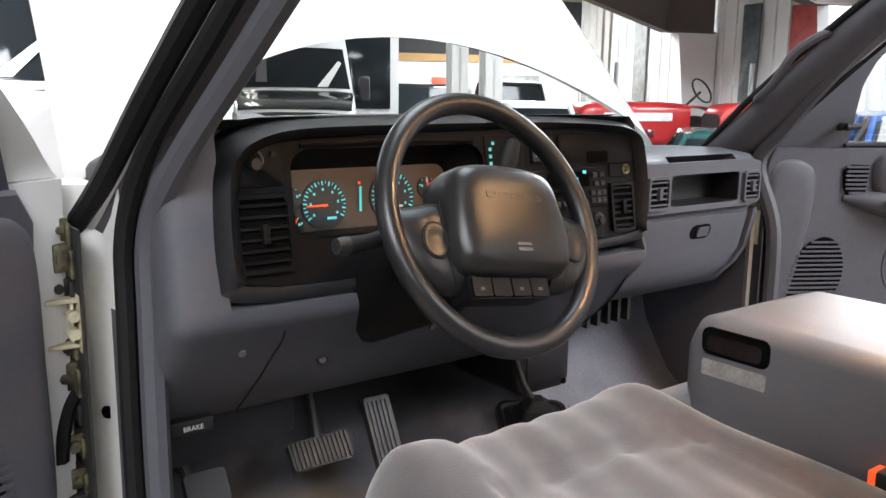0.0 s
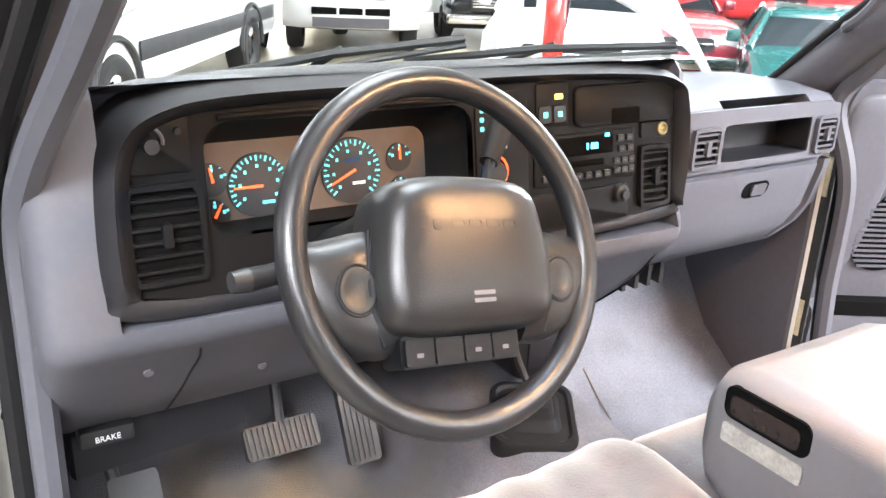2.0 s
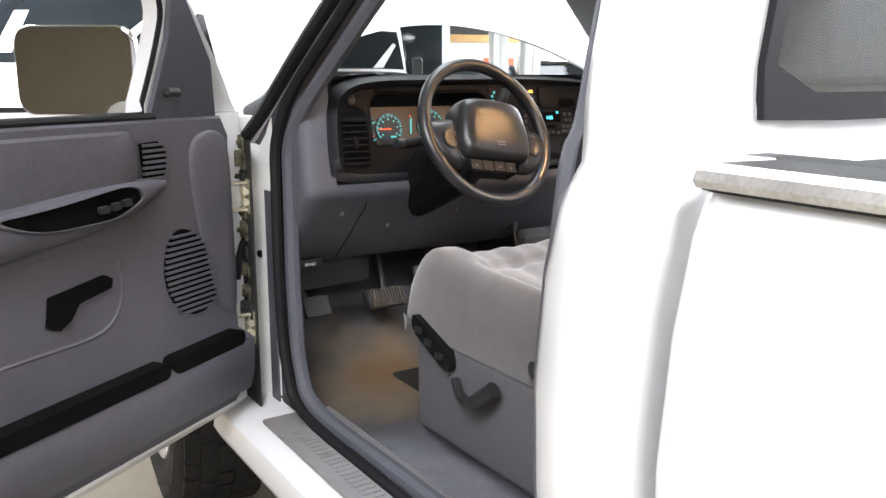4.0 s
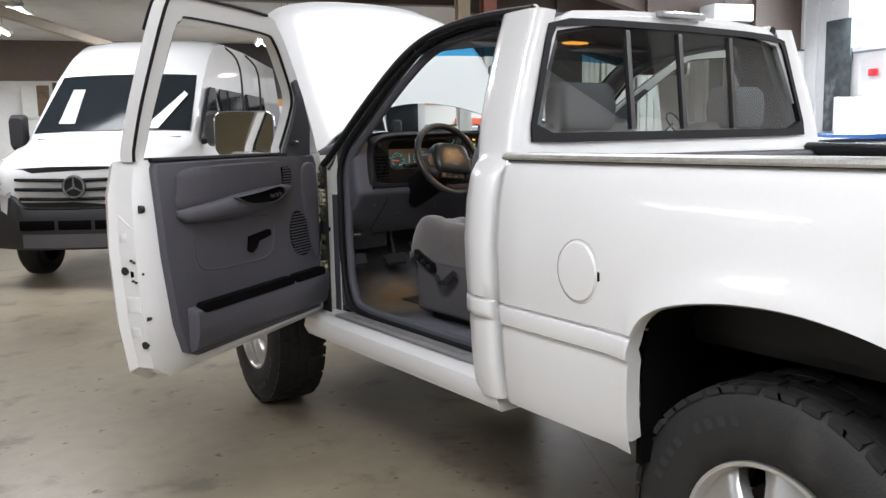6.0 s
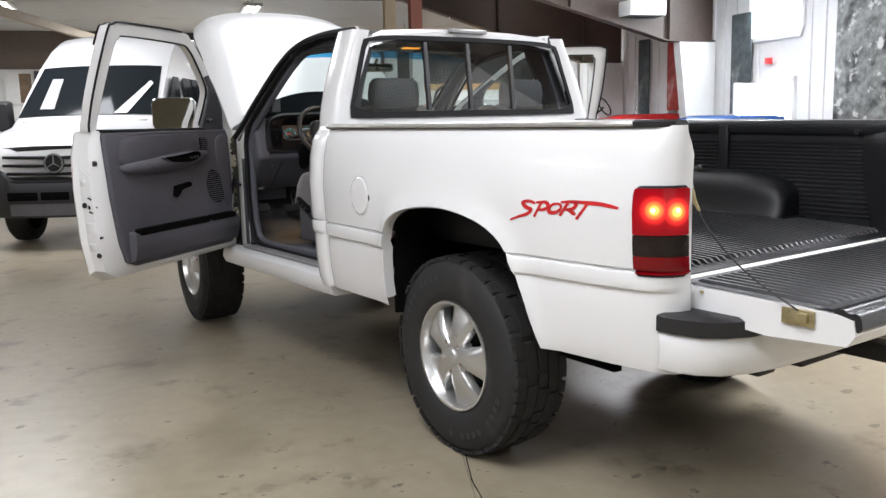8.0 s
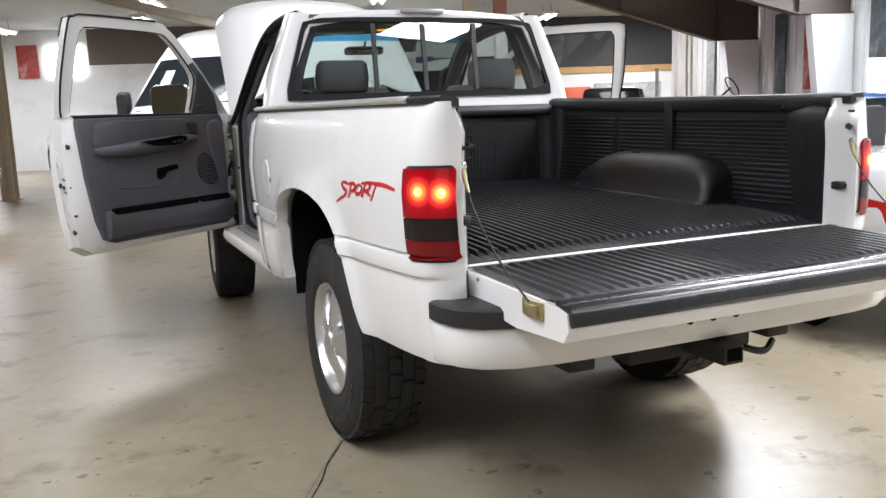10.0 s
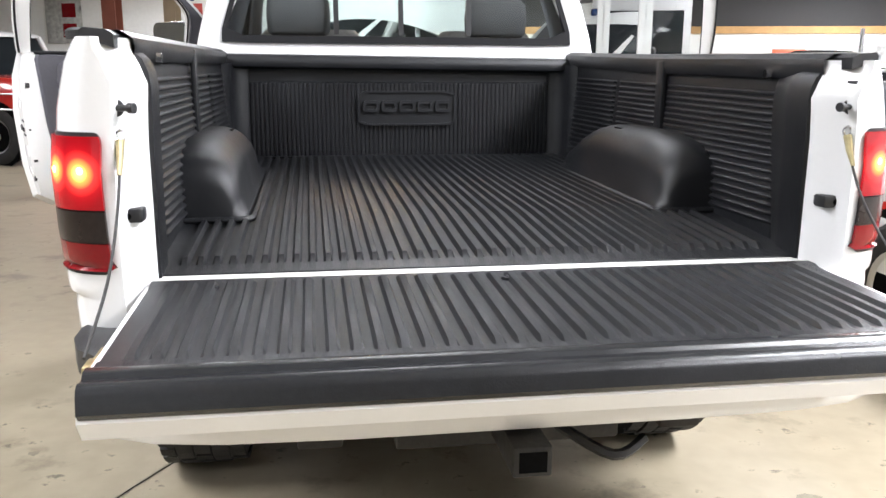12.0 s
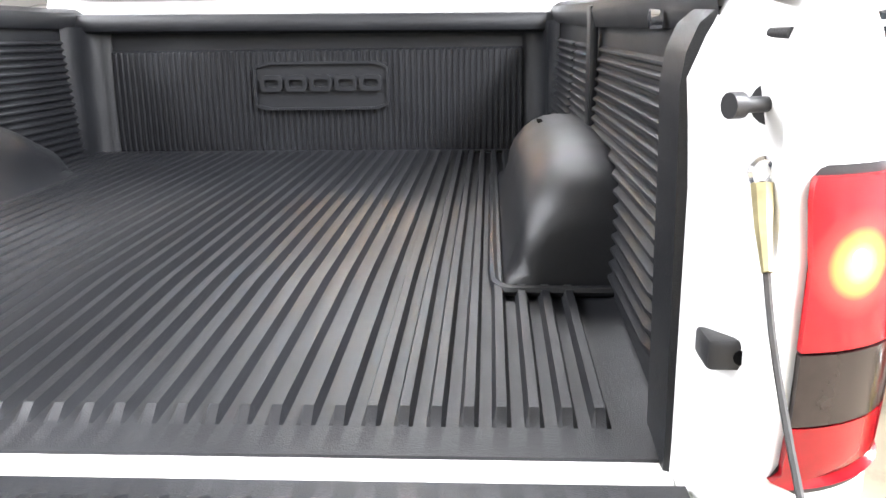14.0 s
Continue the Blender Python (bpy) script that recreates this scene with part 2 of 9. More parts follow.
BROWN_STEEL = mat("brown_girder", (0.075, 0.052, 0.042), 0.55, vary=0.18, scale=2, fine=20)
RUST_POST = mat("red_oxide_post", (0.20, 0.065, 0.04), 0.6, vary=0.2, scale=5)
TAN_POST = mat("tan_post", (0.34, 0.27, 0.18), 0.6, vary=0.2, scale=5)
BROWN_WALL = mat("brown_wall_band", (0.135, 0.105, 0.09), 0.7, vary=0.12, scale=1.2, fine=8)
WOOD_DARK = mat("brown_print", (0.16, 0.11, 0.07), 0.6, vary=0.5, scale=7, fine=20)
WOOD = mat("pine_board", (0.46, 0.27, 0.11), 0.6, vary=0.2, scale=3, fine=40)
DARK_WALL = mat("dark_upper_wall", (0.05, 0.05, 0.052), 0.8, vary=0.1)
TUBE = mat("lit_tube", (1, 1, 1), 0.5, vary=0, emit=(1.0, 0.97, 0.92), power=9.0)
DAYLIGHT = mat("bright_daylight", (1, 1, 1), 1.0, vary=0, emit=(0.92, 0.96, 1.0), power=6.0)
POSTER_DARK = mat("poster_dark", (0.07, 0.085, 0.09), 0.5, vary=0.7, scale=1.6, fine=9, stain=(0.35, 0.37, 0.36), stain_scale=2.2)
POSTER_RED = mat("poster_red", (0.42, 0.06, 0.05), 0.5, vary=0.5, scale=2, fine=9, stain=(0.6, 0.57, 0.55), stain_scale=1.8)
POSTER_GREY = mat("poster_grey", (0.38, 0.38, 0.37), 0.5, vary=0.4, scale=2, fine=9, stain=(0.10, 0.10, 0.10), stain_scale=2.4)
POSTER_CAMO = mat("poster_camo", (0.22, 0.23, 0.22), 0.5, vary=0.5, scale=3, fine=12, stain=(0.03, 0.03, 0.03), stain_scale=3.4, stain_cut=0.48)
speckle(POSTER_CAMO, (0.6, 0.6, 0.58), 4.5, 0.56, 0.06, 0.9)
ORANGE_DOOR = mat("orange_door_paint", (0.62, 0.085, 0.03), 0.5, vary=0.06)
RED_PAINT = mat("red_car_paint", (0.50, 0.018, 0.012), 0.2, vary=0.04, coat=0.8)
TRACTOR_RED = mat("tractor_red", (0.46, 0.02, 0.02), 0.35, vary=0.1, coat=0.3)
BLACK_PAINT = mat("black_car_paint", (0.012, 0.013, 0.014), 0.15, vary=0.1, coat=0.8)
SILVER_PAINT = mat("grey_car_paint", (0.20, 0.21, 0.22), 0.25, metal=0.4, vary=0.05, coat=0.6)
YELLOW_PAINT = mat("yellow_car_paint", (0.72, 0.42, 0.02), 0.25, vary=0.05, coat=0.6)
BLUE_PAINT = mat("blue_car_paint", (0.015, 0.05, 0.16), 0.25, vary=0.05, coat=0.6)
TEAL_PAINT = mat("teal_car_paint", (0.008, 0.05, 0.048), 0.25, vary=0.05, coat=0.6)
WINE_PAINT = mat("wine_car_paint", (0.14, 0.008, 0.015), 0.25, vary=0.05, coat=0.6)
PLASTIC_GREY = mat("bumper_grey_plastic", (0.026, 0.026, 0.028), 0.55, vary=0.1)
PLATE_GREEN = mat("plate_green", (0.22, 0.26, 0.06), 0.4, vary=0.1)
GREASY = mat("greasy_steel", (0.13, 0.12, 0.075), 0.42, metal=0.35, vary=0.5, scale=40, fine=160, stain=(0.03, 0.027, 0.02), stain_scale=25, stain_cut=0.5)
BRACKET = mat("hinge_primer", (0.46, 0.42, 0.30), 0.5, vary=0.2, scale=30, stain=(0.14, 0.11, 0.07), stain_scale=20)


def glow_lens():
    """Lit red lens: brightest round the two bulbs behind it."""
    m = mat("brake_lens_lit", (0.19, 0.002, 0.005), 0.15, spec=0.35, vary=0.08, scale=40, coat=0.2)
    n, link = m.node_tree.nodes, m.node_tree.links.new
    b, tc = n["Principled BSDF"], n.new("ShaderNodeTexCoord")
    ab = n.new("ShaderNodeVectorMath")
    ab.operation = "ABSOLUTE"
    link(tc.outputs["Object"], ab.inputs[0])
    total = None
    for p in ((0.912, 1.07, 1.125), (0.862, 1.115, 1.120)):
        d, q = n.new("ShaderNodeVectorMath"), n.new("ShaderNodeMapRange")
        d.operation, q.interpolation_type = "DISTANCE", "SMOOTHSTEP"
        d.inputs[1].default_value = p
        link(ab.outputs[0], d.inputs[0])
        link(d.outputs["Value"], q.inputs["Value"])
        q.inputs["From Min"].default_value, q.inputs["From Max"].default_value = 0.0, 0.075
        q.inputs["To Min"].default_value, q.inputs["To Max"].default_value = 1.0, 0.0
        if total:
            a = n.new("ShaderNodeMath")
            a.operation = "MAXIMUM"
            link(total, a.inputs[0])
            link(q.outputs[0], a.inputs[1])
            total = a.outputs[0]
        else:
            total = q.outputs[0]
    ramp = n.new("ShaderNodeValToRGB")
    e = ramp.color_ramp.elements
    e[0].position, e[0].color = 0.0, (0.12, 0.002, 0.004, 1)
    e[1].position, e[1].color = 1.0, (7.0, 2.0, 0.35, 1)
    for pos, c in ((0.30, (0.30, 0.004, 0.008, 1)), (0.62, (1.1, 0.05, 0.04, 1)), (0.85, (2.6, 0.45, 0.10, 1))):
        k = e.new(pos)
        k.color = c
    link(total, ramp.inputs[0])
    link(ramp.outputs[0], b.inputs["Emission Color"])
    b.inputs["Emission Strength"].default_value = 1.0
    return m


BRAKE_LIT = glow_lens()


# ---- building helpers ----
def part(name, bm, material, parent=None, label="", smooth=40):
    """One bmesh as one mesh object, under a thing or a part."""
    bmesh.ops.remove_doubles(bm, verts=bm.verts, dist=0.00015)
    bmesh.ops.recalc_face_normals(bm, faces=bm.faces)
    me = bpy.data.meshes.new(name)
    bm.to_mesh(me)
    bm.free()
    me.materials.append(material)
    me.polygons.foreach_set("use_smooth", [True] * len(me.polygons))
    me.set_sharp_from_angle(angle=radians(smooth))
    ob = new(name, me)
    if parent and parent.parent and parent.parent.parent:
        parent = parent.parent
    if parent:
        ob.parent = parent
    if label:
        ob["label"] = label
    return ob


def thing(name, label, category, group="", kind=""):
    return tagged(new(name), label, category, group, kind)


def grid(bm, rows, wrap=False):
    vs = [[bm.verts.new(p) for p in row] for row in rows]
    for a, b in zip(vs, vs[1:]):
        m = len(a)
        for j in range(m if wrap else m - 1):
            quad = [a[j], a[(j + 1) % m], b[(j + 1) % m], b[j]]
            bm.faces.new(quad)
    return vs


def loft(bm, rings, caps=True):
    vs = grid(bm, rings, wrap=True)
    if caps:
        bm.faces.new(vs[0])
        bm.faces.new(vs[-1])
    return vs


def box(bm, x0, x1, y0, y1, z0, z1, bevel=0.0, seg=2):
    r = bmesh.ops.create_cube(bm, size=1.0, matrix=Matrix.LocRotScale(((x0 + x1) / 2, (y0 + y1) / 2, (z0 + z1) / 2), None, (abs(x1 - x0), abs(y1 - y0), abs(z1 - z0))))
    if bevel > 0:
        edges = list({e for v in r["verts"] for e in v.link_edges})
        bmesh.ops.bevel(bm, geom=edges, offset=bevel, segments=seg, affect="EDGES", profile=0.5)


def frame_of(d):
    d = Vector(d).normalized()
    a = d.cross(Vector((0, 0, 1)) if abs(d.z) < 0.9 else Vector((1, 0, 0))).normalized()
    return a, a.cross(d).normalized()


def cyl(bm, p0, p1, r0, r1=None, n=16, caps=True):
    p0, p1 = Vector(p0), Vector(p1)
    a, b = frame_of(p1 - p0)
    ring = lambda p, r: [p + r * (math.cos(2 * math.pi * k / n) * a + math.sin(2 * math.pi * k / n) * b) for k in range(n)]
    loft(bm, [ring(p0, r0), ring(p1, r0 if r1 is None else r1)], caps)


def smooth_path(pts, per=6, closed=False):
    """Catmull-Rom through the points."""
    pts = [Vector(p) for p in pts]
    n, out = len(pts), []
    for i in range(n if closed else n - 1):
        if closed:
            p = [pts[(i + k) % n] for k in (-1, 0, 1, 2)]
        else:
            p = [pts[max(0, i - 1)], pts[i], pts[i + 1], pts[min(n - 1, i + 2)]]
        for k in range(per):
            t = k / per
            out.append(0.5 * (2 * p[1] + (p[2] - p[0]) * t + (2 * p[0] - 5 * p[1] + 4 * p[2] - p[3]) * t * t + (3 * p[1] - p[0] - 3 * p[2] + p[3]) * t ** 3))
    return out if closed else out + [pts[-1]]


def tube(bm, pts, r, n=8, closed=False, flat=1.0):
    pts = [Vector(p) for p in pts]
    m, rings, up = len(pts), [], None
    for i, p in enumerate(pts):
        d = (pts[(i + 1) % m] - pts[i - 1]) if closed else (pts[min(i + 1, m - 1)] - pts[max(i - 1, 0)])
        d.normalize()
        if up is None:
            up = frame_of(d)[1]
        up = (up - d * up.dot(d)).normalized()
        side = d.cross(up)
        rr = r[i] if isinstance(r, (list, tuple)) else r
        rings.append([p + rr * (math.cos(2 * math.pi * k / n) * side + flat * math.sin(2 * math.pi * k / n) * up) for k in range(n)])
    if closed:
        rings.append(rings[0])
    loft(bm, rings, not closed)


def prism(bm, poly, place, w0, w1):
    """A flat outline (u, v) drawn out from w0 to w1; place(u, v, w) gives the point."""
    loft(bm, [[place(u, v, w0) for u, v in poly], [place(u, v, w1) for u, v in poly]])


def rrect(u0, u1, v0, v1, r, n=4):
    out = []
    for cu, cv, a0 in ((u1 - r, v1 - r, 0), (u0 + r, v1 - r, 90), (u0 + r, v0 + r, 180), (u1 - r, v0 + r, 270)):
        out += [(cu + r * math.cos(radians(a0 + 90 * k / n)), cv + r * math.sin(radians(a0 + 90 * k / n))) for k in range(n + 1)]
    return out


def even(poly, n):
    """The closed outline with n points, cast from its middle at even angles."""
    c = Vector((sum(p[0] for p in poly) / len(poly), sum(p[1] for p in poly) / len(poly)))
    out = []
    for k in range(n):
        d, best = Vector((math.cos(2 * math.pi * k / n), math.sin(2 * math.pi * k / n))), None
        for a, b in zip(poly, poly[1:] + poly[:1]):
            a, b = Vector(a[:2]) - c, Vector(b[:2]) - c
            e = b - a
            den = d.x * e.y - d.y * e.x
            if abs(den) > 1e-9:
                t, s = (a.x * e.y - a.y * e.x) / den, (a.x * d.y - a.y * d.x) / den
                if t > 0 and -1e-6 <= s <= 1 + 1e-6:
                    best = t if best is None else max(best, t)
        out.append(tuple(c + d * (best or 0)))
    return out


def frame_ring(bm, outer, inner, place, w0, w1, n=64):
    """A flat frame between two outlines, with thickness."""
    o, i = even(outer, n), even(inner, n)
    loops = [[place(u, v, w) for u, v in q] for q, w in ((o, w0), (o, w1), (i, w1), (i, w0), (o, w0))]
    loft(bm, loops, False)


def revolve(bm, prof, place, n=40):
    """prof: (radius, height) pairs; place(x, y, h) gives the point."""
    grid(bm, [[place(r * math.cos(2 * math.pi * k / n), r * math.sin(2 * math.pi * k / n), h) for k in range(n)] for r, h in prof], wrap=True)


def words(name, text, m, size, material, parent=None, depth=0.0006):
    """Lettering in the built-in font, lying in the plane of m."""
    cu = bpy.data.curves.new(name, "FONT")
    cu.body, cu.size, cu.extrude, cu.align_x, cu.align_y = text, size, depth, "CENTER", "CENTER"
    cu.materials.append(material)
    ob = new(name, cu)
    if parent and parent.parent and parent.parent.parent:
        parent = parent.parent
    if parent:
        ob.parent = parent
    ob.matrix_basis = m
    return ob


# ---- the hall ----
def hall_box(name, material, boxes, kind="structure", bevel=0.0, label="", category=""):
    bm = bmesh.new()
    for b in boxes:
        box(bm, *b, bevel)
    ob = part(name, bm, material)
    ob.matrix_basis = HALL
    return tagged(ob, label, category, "", kind)


hall_box("floor", FLOOR, [(-30, 7.3, -22, 20, -0.2, 0)], label="glossy tan epoxy floor with scuffs and stains", category="floor")
crack = [(-0.36, 0.92), (-0.52, 0.62), (-0.66, 0.36), (-0.80, 0.12), (-0.87, -0.02), (-0.96, -0.17), (-1.04, -0.29), (-1.10, -0.42), (-1.20, -0.61), (-1.33, -0.86), (-1.45, -1.16), (-1.56, -1.42)]
crack = [(p.x + 0.006 * math.sin(31 * k), p.y, 0.0035 + 0.0025 * math.sin(17 * k) ** 2) for k, p in enumerate(smooth_path([(x, y, 0) for x, y in crack], 4))]
bm = bmesh.new()
grid(bm, [[Vector((x - w * 0.5, y + w * 0.25, 0.0025)), Vector((x + w * 0.5, y - w * 0.25, 0.0025))] for x, y, w in crack])
tagged(part("floor_crack", bm, NEAR_BLACK), "dark hairline crack in the tan floor", "floor crack", "", "structure")
hall_box("ceiling", CEILING, [(-30, 7.3, -22, 20, 4.3, 4.4)], label="white insulated ceiling of the hall", category="ceiling")
# the long wall with a high window and a lit doorway
hall_box("wall_east", WALL, [(0, 0.3, -22, -0.72, 0, 4.3), (0, 0.3, -0.72, -0.55, 0, 2.62), (0, 0.3, -0.55, 0.22, 1.93, 2.62), (0, 0.3, 0.22, 0.55, 0, 2.62), (0, 0.3, 0.55, 9.3, 0, 4.3), (0.3, 7.0, 9.0, 9.3, 0, 4.3), (7.0, 7.3, 9.0, 16, 0, 4.3), (0, 0.3, -0.72, 0.55, 3.75, 4.3)],
         label="white ribbed metal wall with a high window", category="wall")
hall_box("wall_north", WALL, [(-30, 7.3, 16, 16.3, 0, 2.45), (-30, -9, 16, 16.3, 2.45, 3.2), (-30, -16.3, 16, 16.3, 3.2, 4.3)], label="white wall with a board along its top", category="wall")
hall_box("wall_north_upper", DARK_WALL, [(-9, 7.3, 16.15, 16.3, 2.45, 4.3)], label="dark upper part of the end wall", category="wall")
hall_box("wall_north_band", BROWN_WALL, [(-16.3, -9, 15.99, 16.3, 3.2, 4.3)], label="brown painted band along the top of the end wall", category="wall")
hall_box("trim", WOOD, [(-9, 7.0, 15.94, 16.15, 2.45, 2.66)], label="pine board along the end wall", category="trim")
hall_box("wall_west", WALL, [(-30.3, -30, -22, 20, 0, 4.3)], label="white metal side wall", category="wall")
hall_box("wall_south", TAN_WALL, [(-30, 4, -22.3, -22, 0, 4.3)], label="tan metal end wall", category="wall")
hall_box("backdrop", DAYLIGHT, [(1.2, 1.22, -2.2, 2.0, 0, 5.0)], kind="structure", label="bright daylight outside", category="backdrop")
# ribs of the metal wall
bm = bmesh.new()
for k in range(72):
    y = -12 + k * 0.3
    if not -0.65 < y < 0.25:
        box(bm, -0.03, 0, y, y + 0.06, 0, 2.55)
    if not -0.85 < y < 0.6:
        box(bm, -0.03, 0, y, y + 0.06, 2.55, 4.3)
ob = part("wall_ribs", bm, WALL)
ob.matrix_basis = HALL
tagged(ob, "raised ribs of the white metal wall", "wall", "", "structure")
win = tagged(new("window_1"), "bright high window in the white wall", "window", "", "structure")
bm = bmesh.new()
frame_ring(bm, [(-0.76, 2.58), (0.59, 2.58), (0.59, 3.79), (-0.76, 3.79)], [(-0.69, 2.65), (0.52, 2.65), (0.52, 3.72), (-0.69, 3.72)], lambda u, v, w: Vector((w, u, v)), -0.05, 0.08, 32)
part("window_frame", bm, WALL, win)
win.matrix_basis = HALL
door = tagged(new("door_1"), "white door standing open beside the lit doorway", "door", "", "structure")
bm = bmesh.new()
prism(bm, [(-0.02, 0.20), (-0.72, 0.02), (-0.71, -0.02), (-0.01, 0.16)], lambda u, v, w: Vector((u, v, w)), 0.01, 1.90)
part("door_leaf", bm, WALL, door)
bm = bmesh.new()
box(bm, -0.06, 0.02, -0.60, 0.26, 1.91, 1.98, 0.004)
box(bm, -0.06, 0.02, -0.60, -0.54, 0.0, 1.98, 0.004)
part("door_frame", bm, WALL, door)
door.matrix_basis = HALL


def hung(name, label, category, material, m, w, h, d=0.03, extras=()):
    """A flat thing on a wall: its middle at m, facing -y of m. extras: (u0, u1, v0, v1, material, name)."""
    t = thing(name, label, category)
    bm = bmesh.new()
    box(bm, -w / 2, w / 2, -d, 0, -h / 2, h / 2, min(0.006, d / 4))
    part("sheet", bm, material, t)
    for u0, u1, v0, v1, mm, nm in extras:
        bm = bmesh.new()
        box(bm, u0, u1, -d - 0.006, -d + 0.001, v0, v1)
        part(nm, bm, mm, t)
    t.matrix_basis = m
    return t


EAST = lambda k, z, off=0.06: HALL @ pose(-off, k, z, 0, 0, -90)
NORTH = lambda x, z, off=0.06: HALL @ pose(x, 16 - off, z)
hung("exit_sign", "small red lit exit sign on the wall", "sign", RED_LIT, EAST(-0.02, 2.25), 0.15, 0.10, 0.04)
hung("banner", "tall dark vertical banner on the white wall", "banner", POSTER_DARK, EAST(0.68, 2.25), 0.52, 1.68)
hung("banner", "narrow dark vertical banner with pale print", "banner", POSTER_DARK, EAST(3.76, 2.18), 0.40, 1.54)
hung("banner", "red and white vertical banner beside a column", "banner", POSTER_RED, EAST(2.62, 2.18), 0.55, 1.34)
hung("banner", "grey patterned banner on the wall", "banner", POSTER_CAMO, EAST(-1.95, 2.3), 0.95, 2.2)
hung("banner", "grey patterned banner on the wall", "banner", POSTER_GREY, EAST(6.9, 2.2), 0.4, 1.5)
hung("metal_door", "plain orange steel door in the end wall", "door", ORANGE_DOOR, NORTH(-0.75, 1.0), 0.95, 2.0, 0.05)
hung("notice_board", "wide grey notice board on the end wall", "board", POSTER_GREY, NORTH(1.0, 1.35), 2.3, 1.5, 0.04)
hung("banner", "tall banner with three red lamps", "banner", POSTER_GREY, NORTH(-24.0, 3.2), 1.3, 2.1, 0.03,
     [(-0.05, 0.45, 0.45, 0.9, RED_LENS, "red_spot"), (-0.05, 0.45, -0.2, 0.25, RED_LENS, "red_spot"), (-0.05, 0.45, -0.85, -0.4, RED_LENS, "red_spot")])
hung("banner", "white banner with a red ring", "banner", MARK_WHITE, NORTH(-19.3, 3.0), 0.95, 2.2, 0.03, [(-0.1, 0.22, -0.05, 0.42, POSTER_RED, "red_ring"), (-0.40, 0.05, -1.05, -0.45, POSTER_RED, "red_patch"), (-0.42, -0.05, 0.5, 1.0, BLUE_PAINT, "blue_patch")])
hung("wall_poster", "red and white poster on the end wall", "poster", POSTER_RED, NORTH(-18.1, 3.35), 0.62, 1.0)
hung("lit_panel", "bright white window panel high on the wall", "panel", DAYLIGHT, NORTH(-17.0, 3.35), 1.15, 0.9)
hung("wall_picture", "framed pale and brown picture on the end wall", "picture", MARK_WHITE, NORTH(-13.45, 2.65), 0.75, 0.95, 0.04, [(0.02, 0.34, -0.42, 0.42, WOOD_DARK, "print"), (-0.36, -0.02, -0.42, 0.42, WALL, "print")])
hung("banner", "narrow black and yellow banner on the end wall", "banner", POSTER_DARK, NORTH(-12.85, 2.65), 0.34, 1.0, 0.03, [(-0.08, 0.03, -0.45, 0.1, YELLOW_PAINT, "stripe")])
hung("framed_poster", "dark framed poster on the white wall", "poster", POSTER_DARK, NORTH(-10.7, 2.2), 1.0, 1.6)
hung("framed_poster", "dark framed poster on the white wall", "poster", POSTER_DARK, NORTH(-9.2, 2.3), 0.9, 1.5)


def girder(y, knee=2.72, depth=0.5):
    """A tapered roof girder across the hall with a deep knee over a tapered column at the east wall."""
    g = thing("roof_girder", "dark brown painted steel roof girder", "girder", "roof girders", "structure")
    poly = [(-29.9, 4.28), (-0.05, 4.28), (-0.05, knee), (-1.0, knee), (-4.9, 4.28 - depth), (-29.9, 4.28 - depth)]
    across = lambda u, v, w: Vector((u, y + w, v))
    bm = bmesh.new()
    prism(bm, poly, across, -0.012, 0.012)
    part("web", bm, BROWN_STEEL, g)
    for (u0, v0), (u1, v1) in zip(poly[2:5], poly[3:6]):
        bm = bmesh.new()
        prism(bm, [(u0, v0), (u1, v1), (u1, v1 - 0.02), (u0, v0 - 0.02)], across, -0.11, 0.11)
        part("flange", bm, BROWN_STEEL, g)
    for u in (-0.98, -2.9):
        bm = bmesh.new()
        v = float(np.interp(u, (-4.9, -1.0), (4.28 - depth, knee)))
        box(bm, u - 0.008, u + 0.008, y - 0.10, y + 0.10, v, 4.27)
        part("stiffener", bm, BROWN_STEEL, g)
    bm = bmesh.new()
    prism(bm, [(-0.04, 0), (-0.46, 0), (-0.78, knee - 0.03), (-0.04, knee - 0.03)], across, -0.1, 0.1)
    part("column", bm, WALL, g, "white boxed tapered column")
    g.matrix_basis = HALL
    return g


for gy, knee in ((-10.5, 2.72), (-4.5, 2.72), (1.55, 2.72), (4.75, 2.58)):
    girder(gy, knee)


def post(x, y, r, material, label, top=4.28, upper=None):
    t = thing("column", label, "column", "", "structure")
    mid = 2.35 if upper else top
    for z0, z1, mm in ((0, mid, material), (mid, top, upper)):
        if z1 > z0:
            bm = bmesh.new()
            for a, b in ((-r, -r + 0.018), (r - 0.018, r)):
                box(bm, -r, r, a, b, z0, z1)
            box(bm, -0.008, 0.008, -r, r, z0, z1)
            part("section", bm, mm, t)
    bm = bmesh.new()
    box(bm, -r * 1.4, r * 1.4, -r * 1.4, r * 1.4, 0, 0.02, 0.004)
    part("base_plate", bm, material, t)
    t.matrix_basis = pose(x, y, 0, 0, 0, -17)
    return t


post(2.78, 6.25, 0.065, WALL, "white steel column with a bare tan upper part", 4.28, TAN_POST)
post(3.4, 6.6, 0.075, WALL, "white steel column with a red oxide upper part", 4.28, RUST_POST)
post(-3.9, 13.6, 0.13, RUST_POST, "red oxide steel column in the hall")
post(-3.0, 14.6, 0.12, TAN_POST, "tan steel column in the hall")


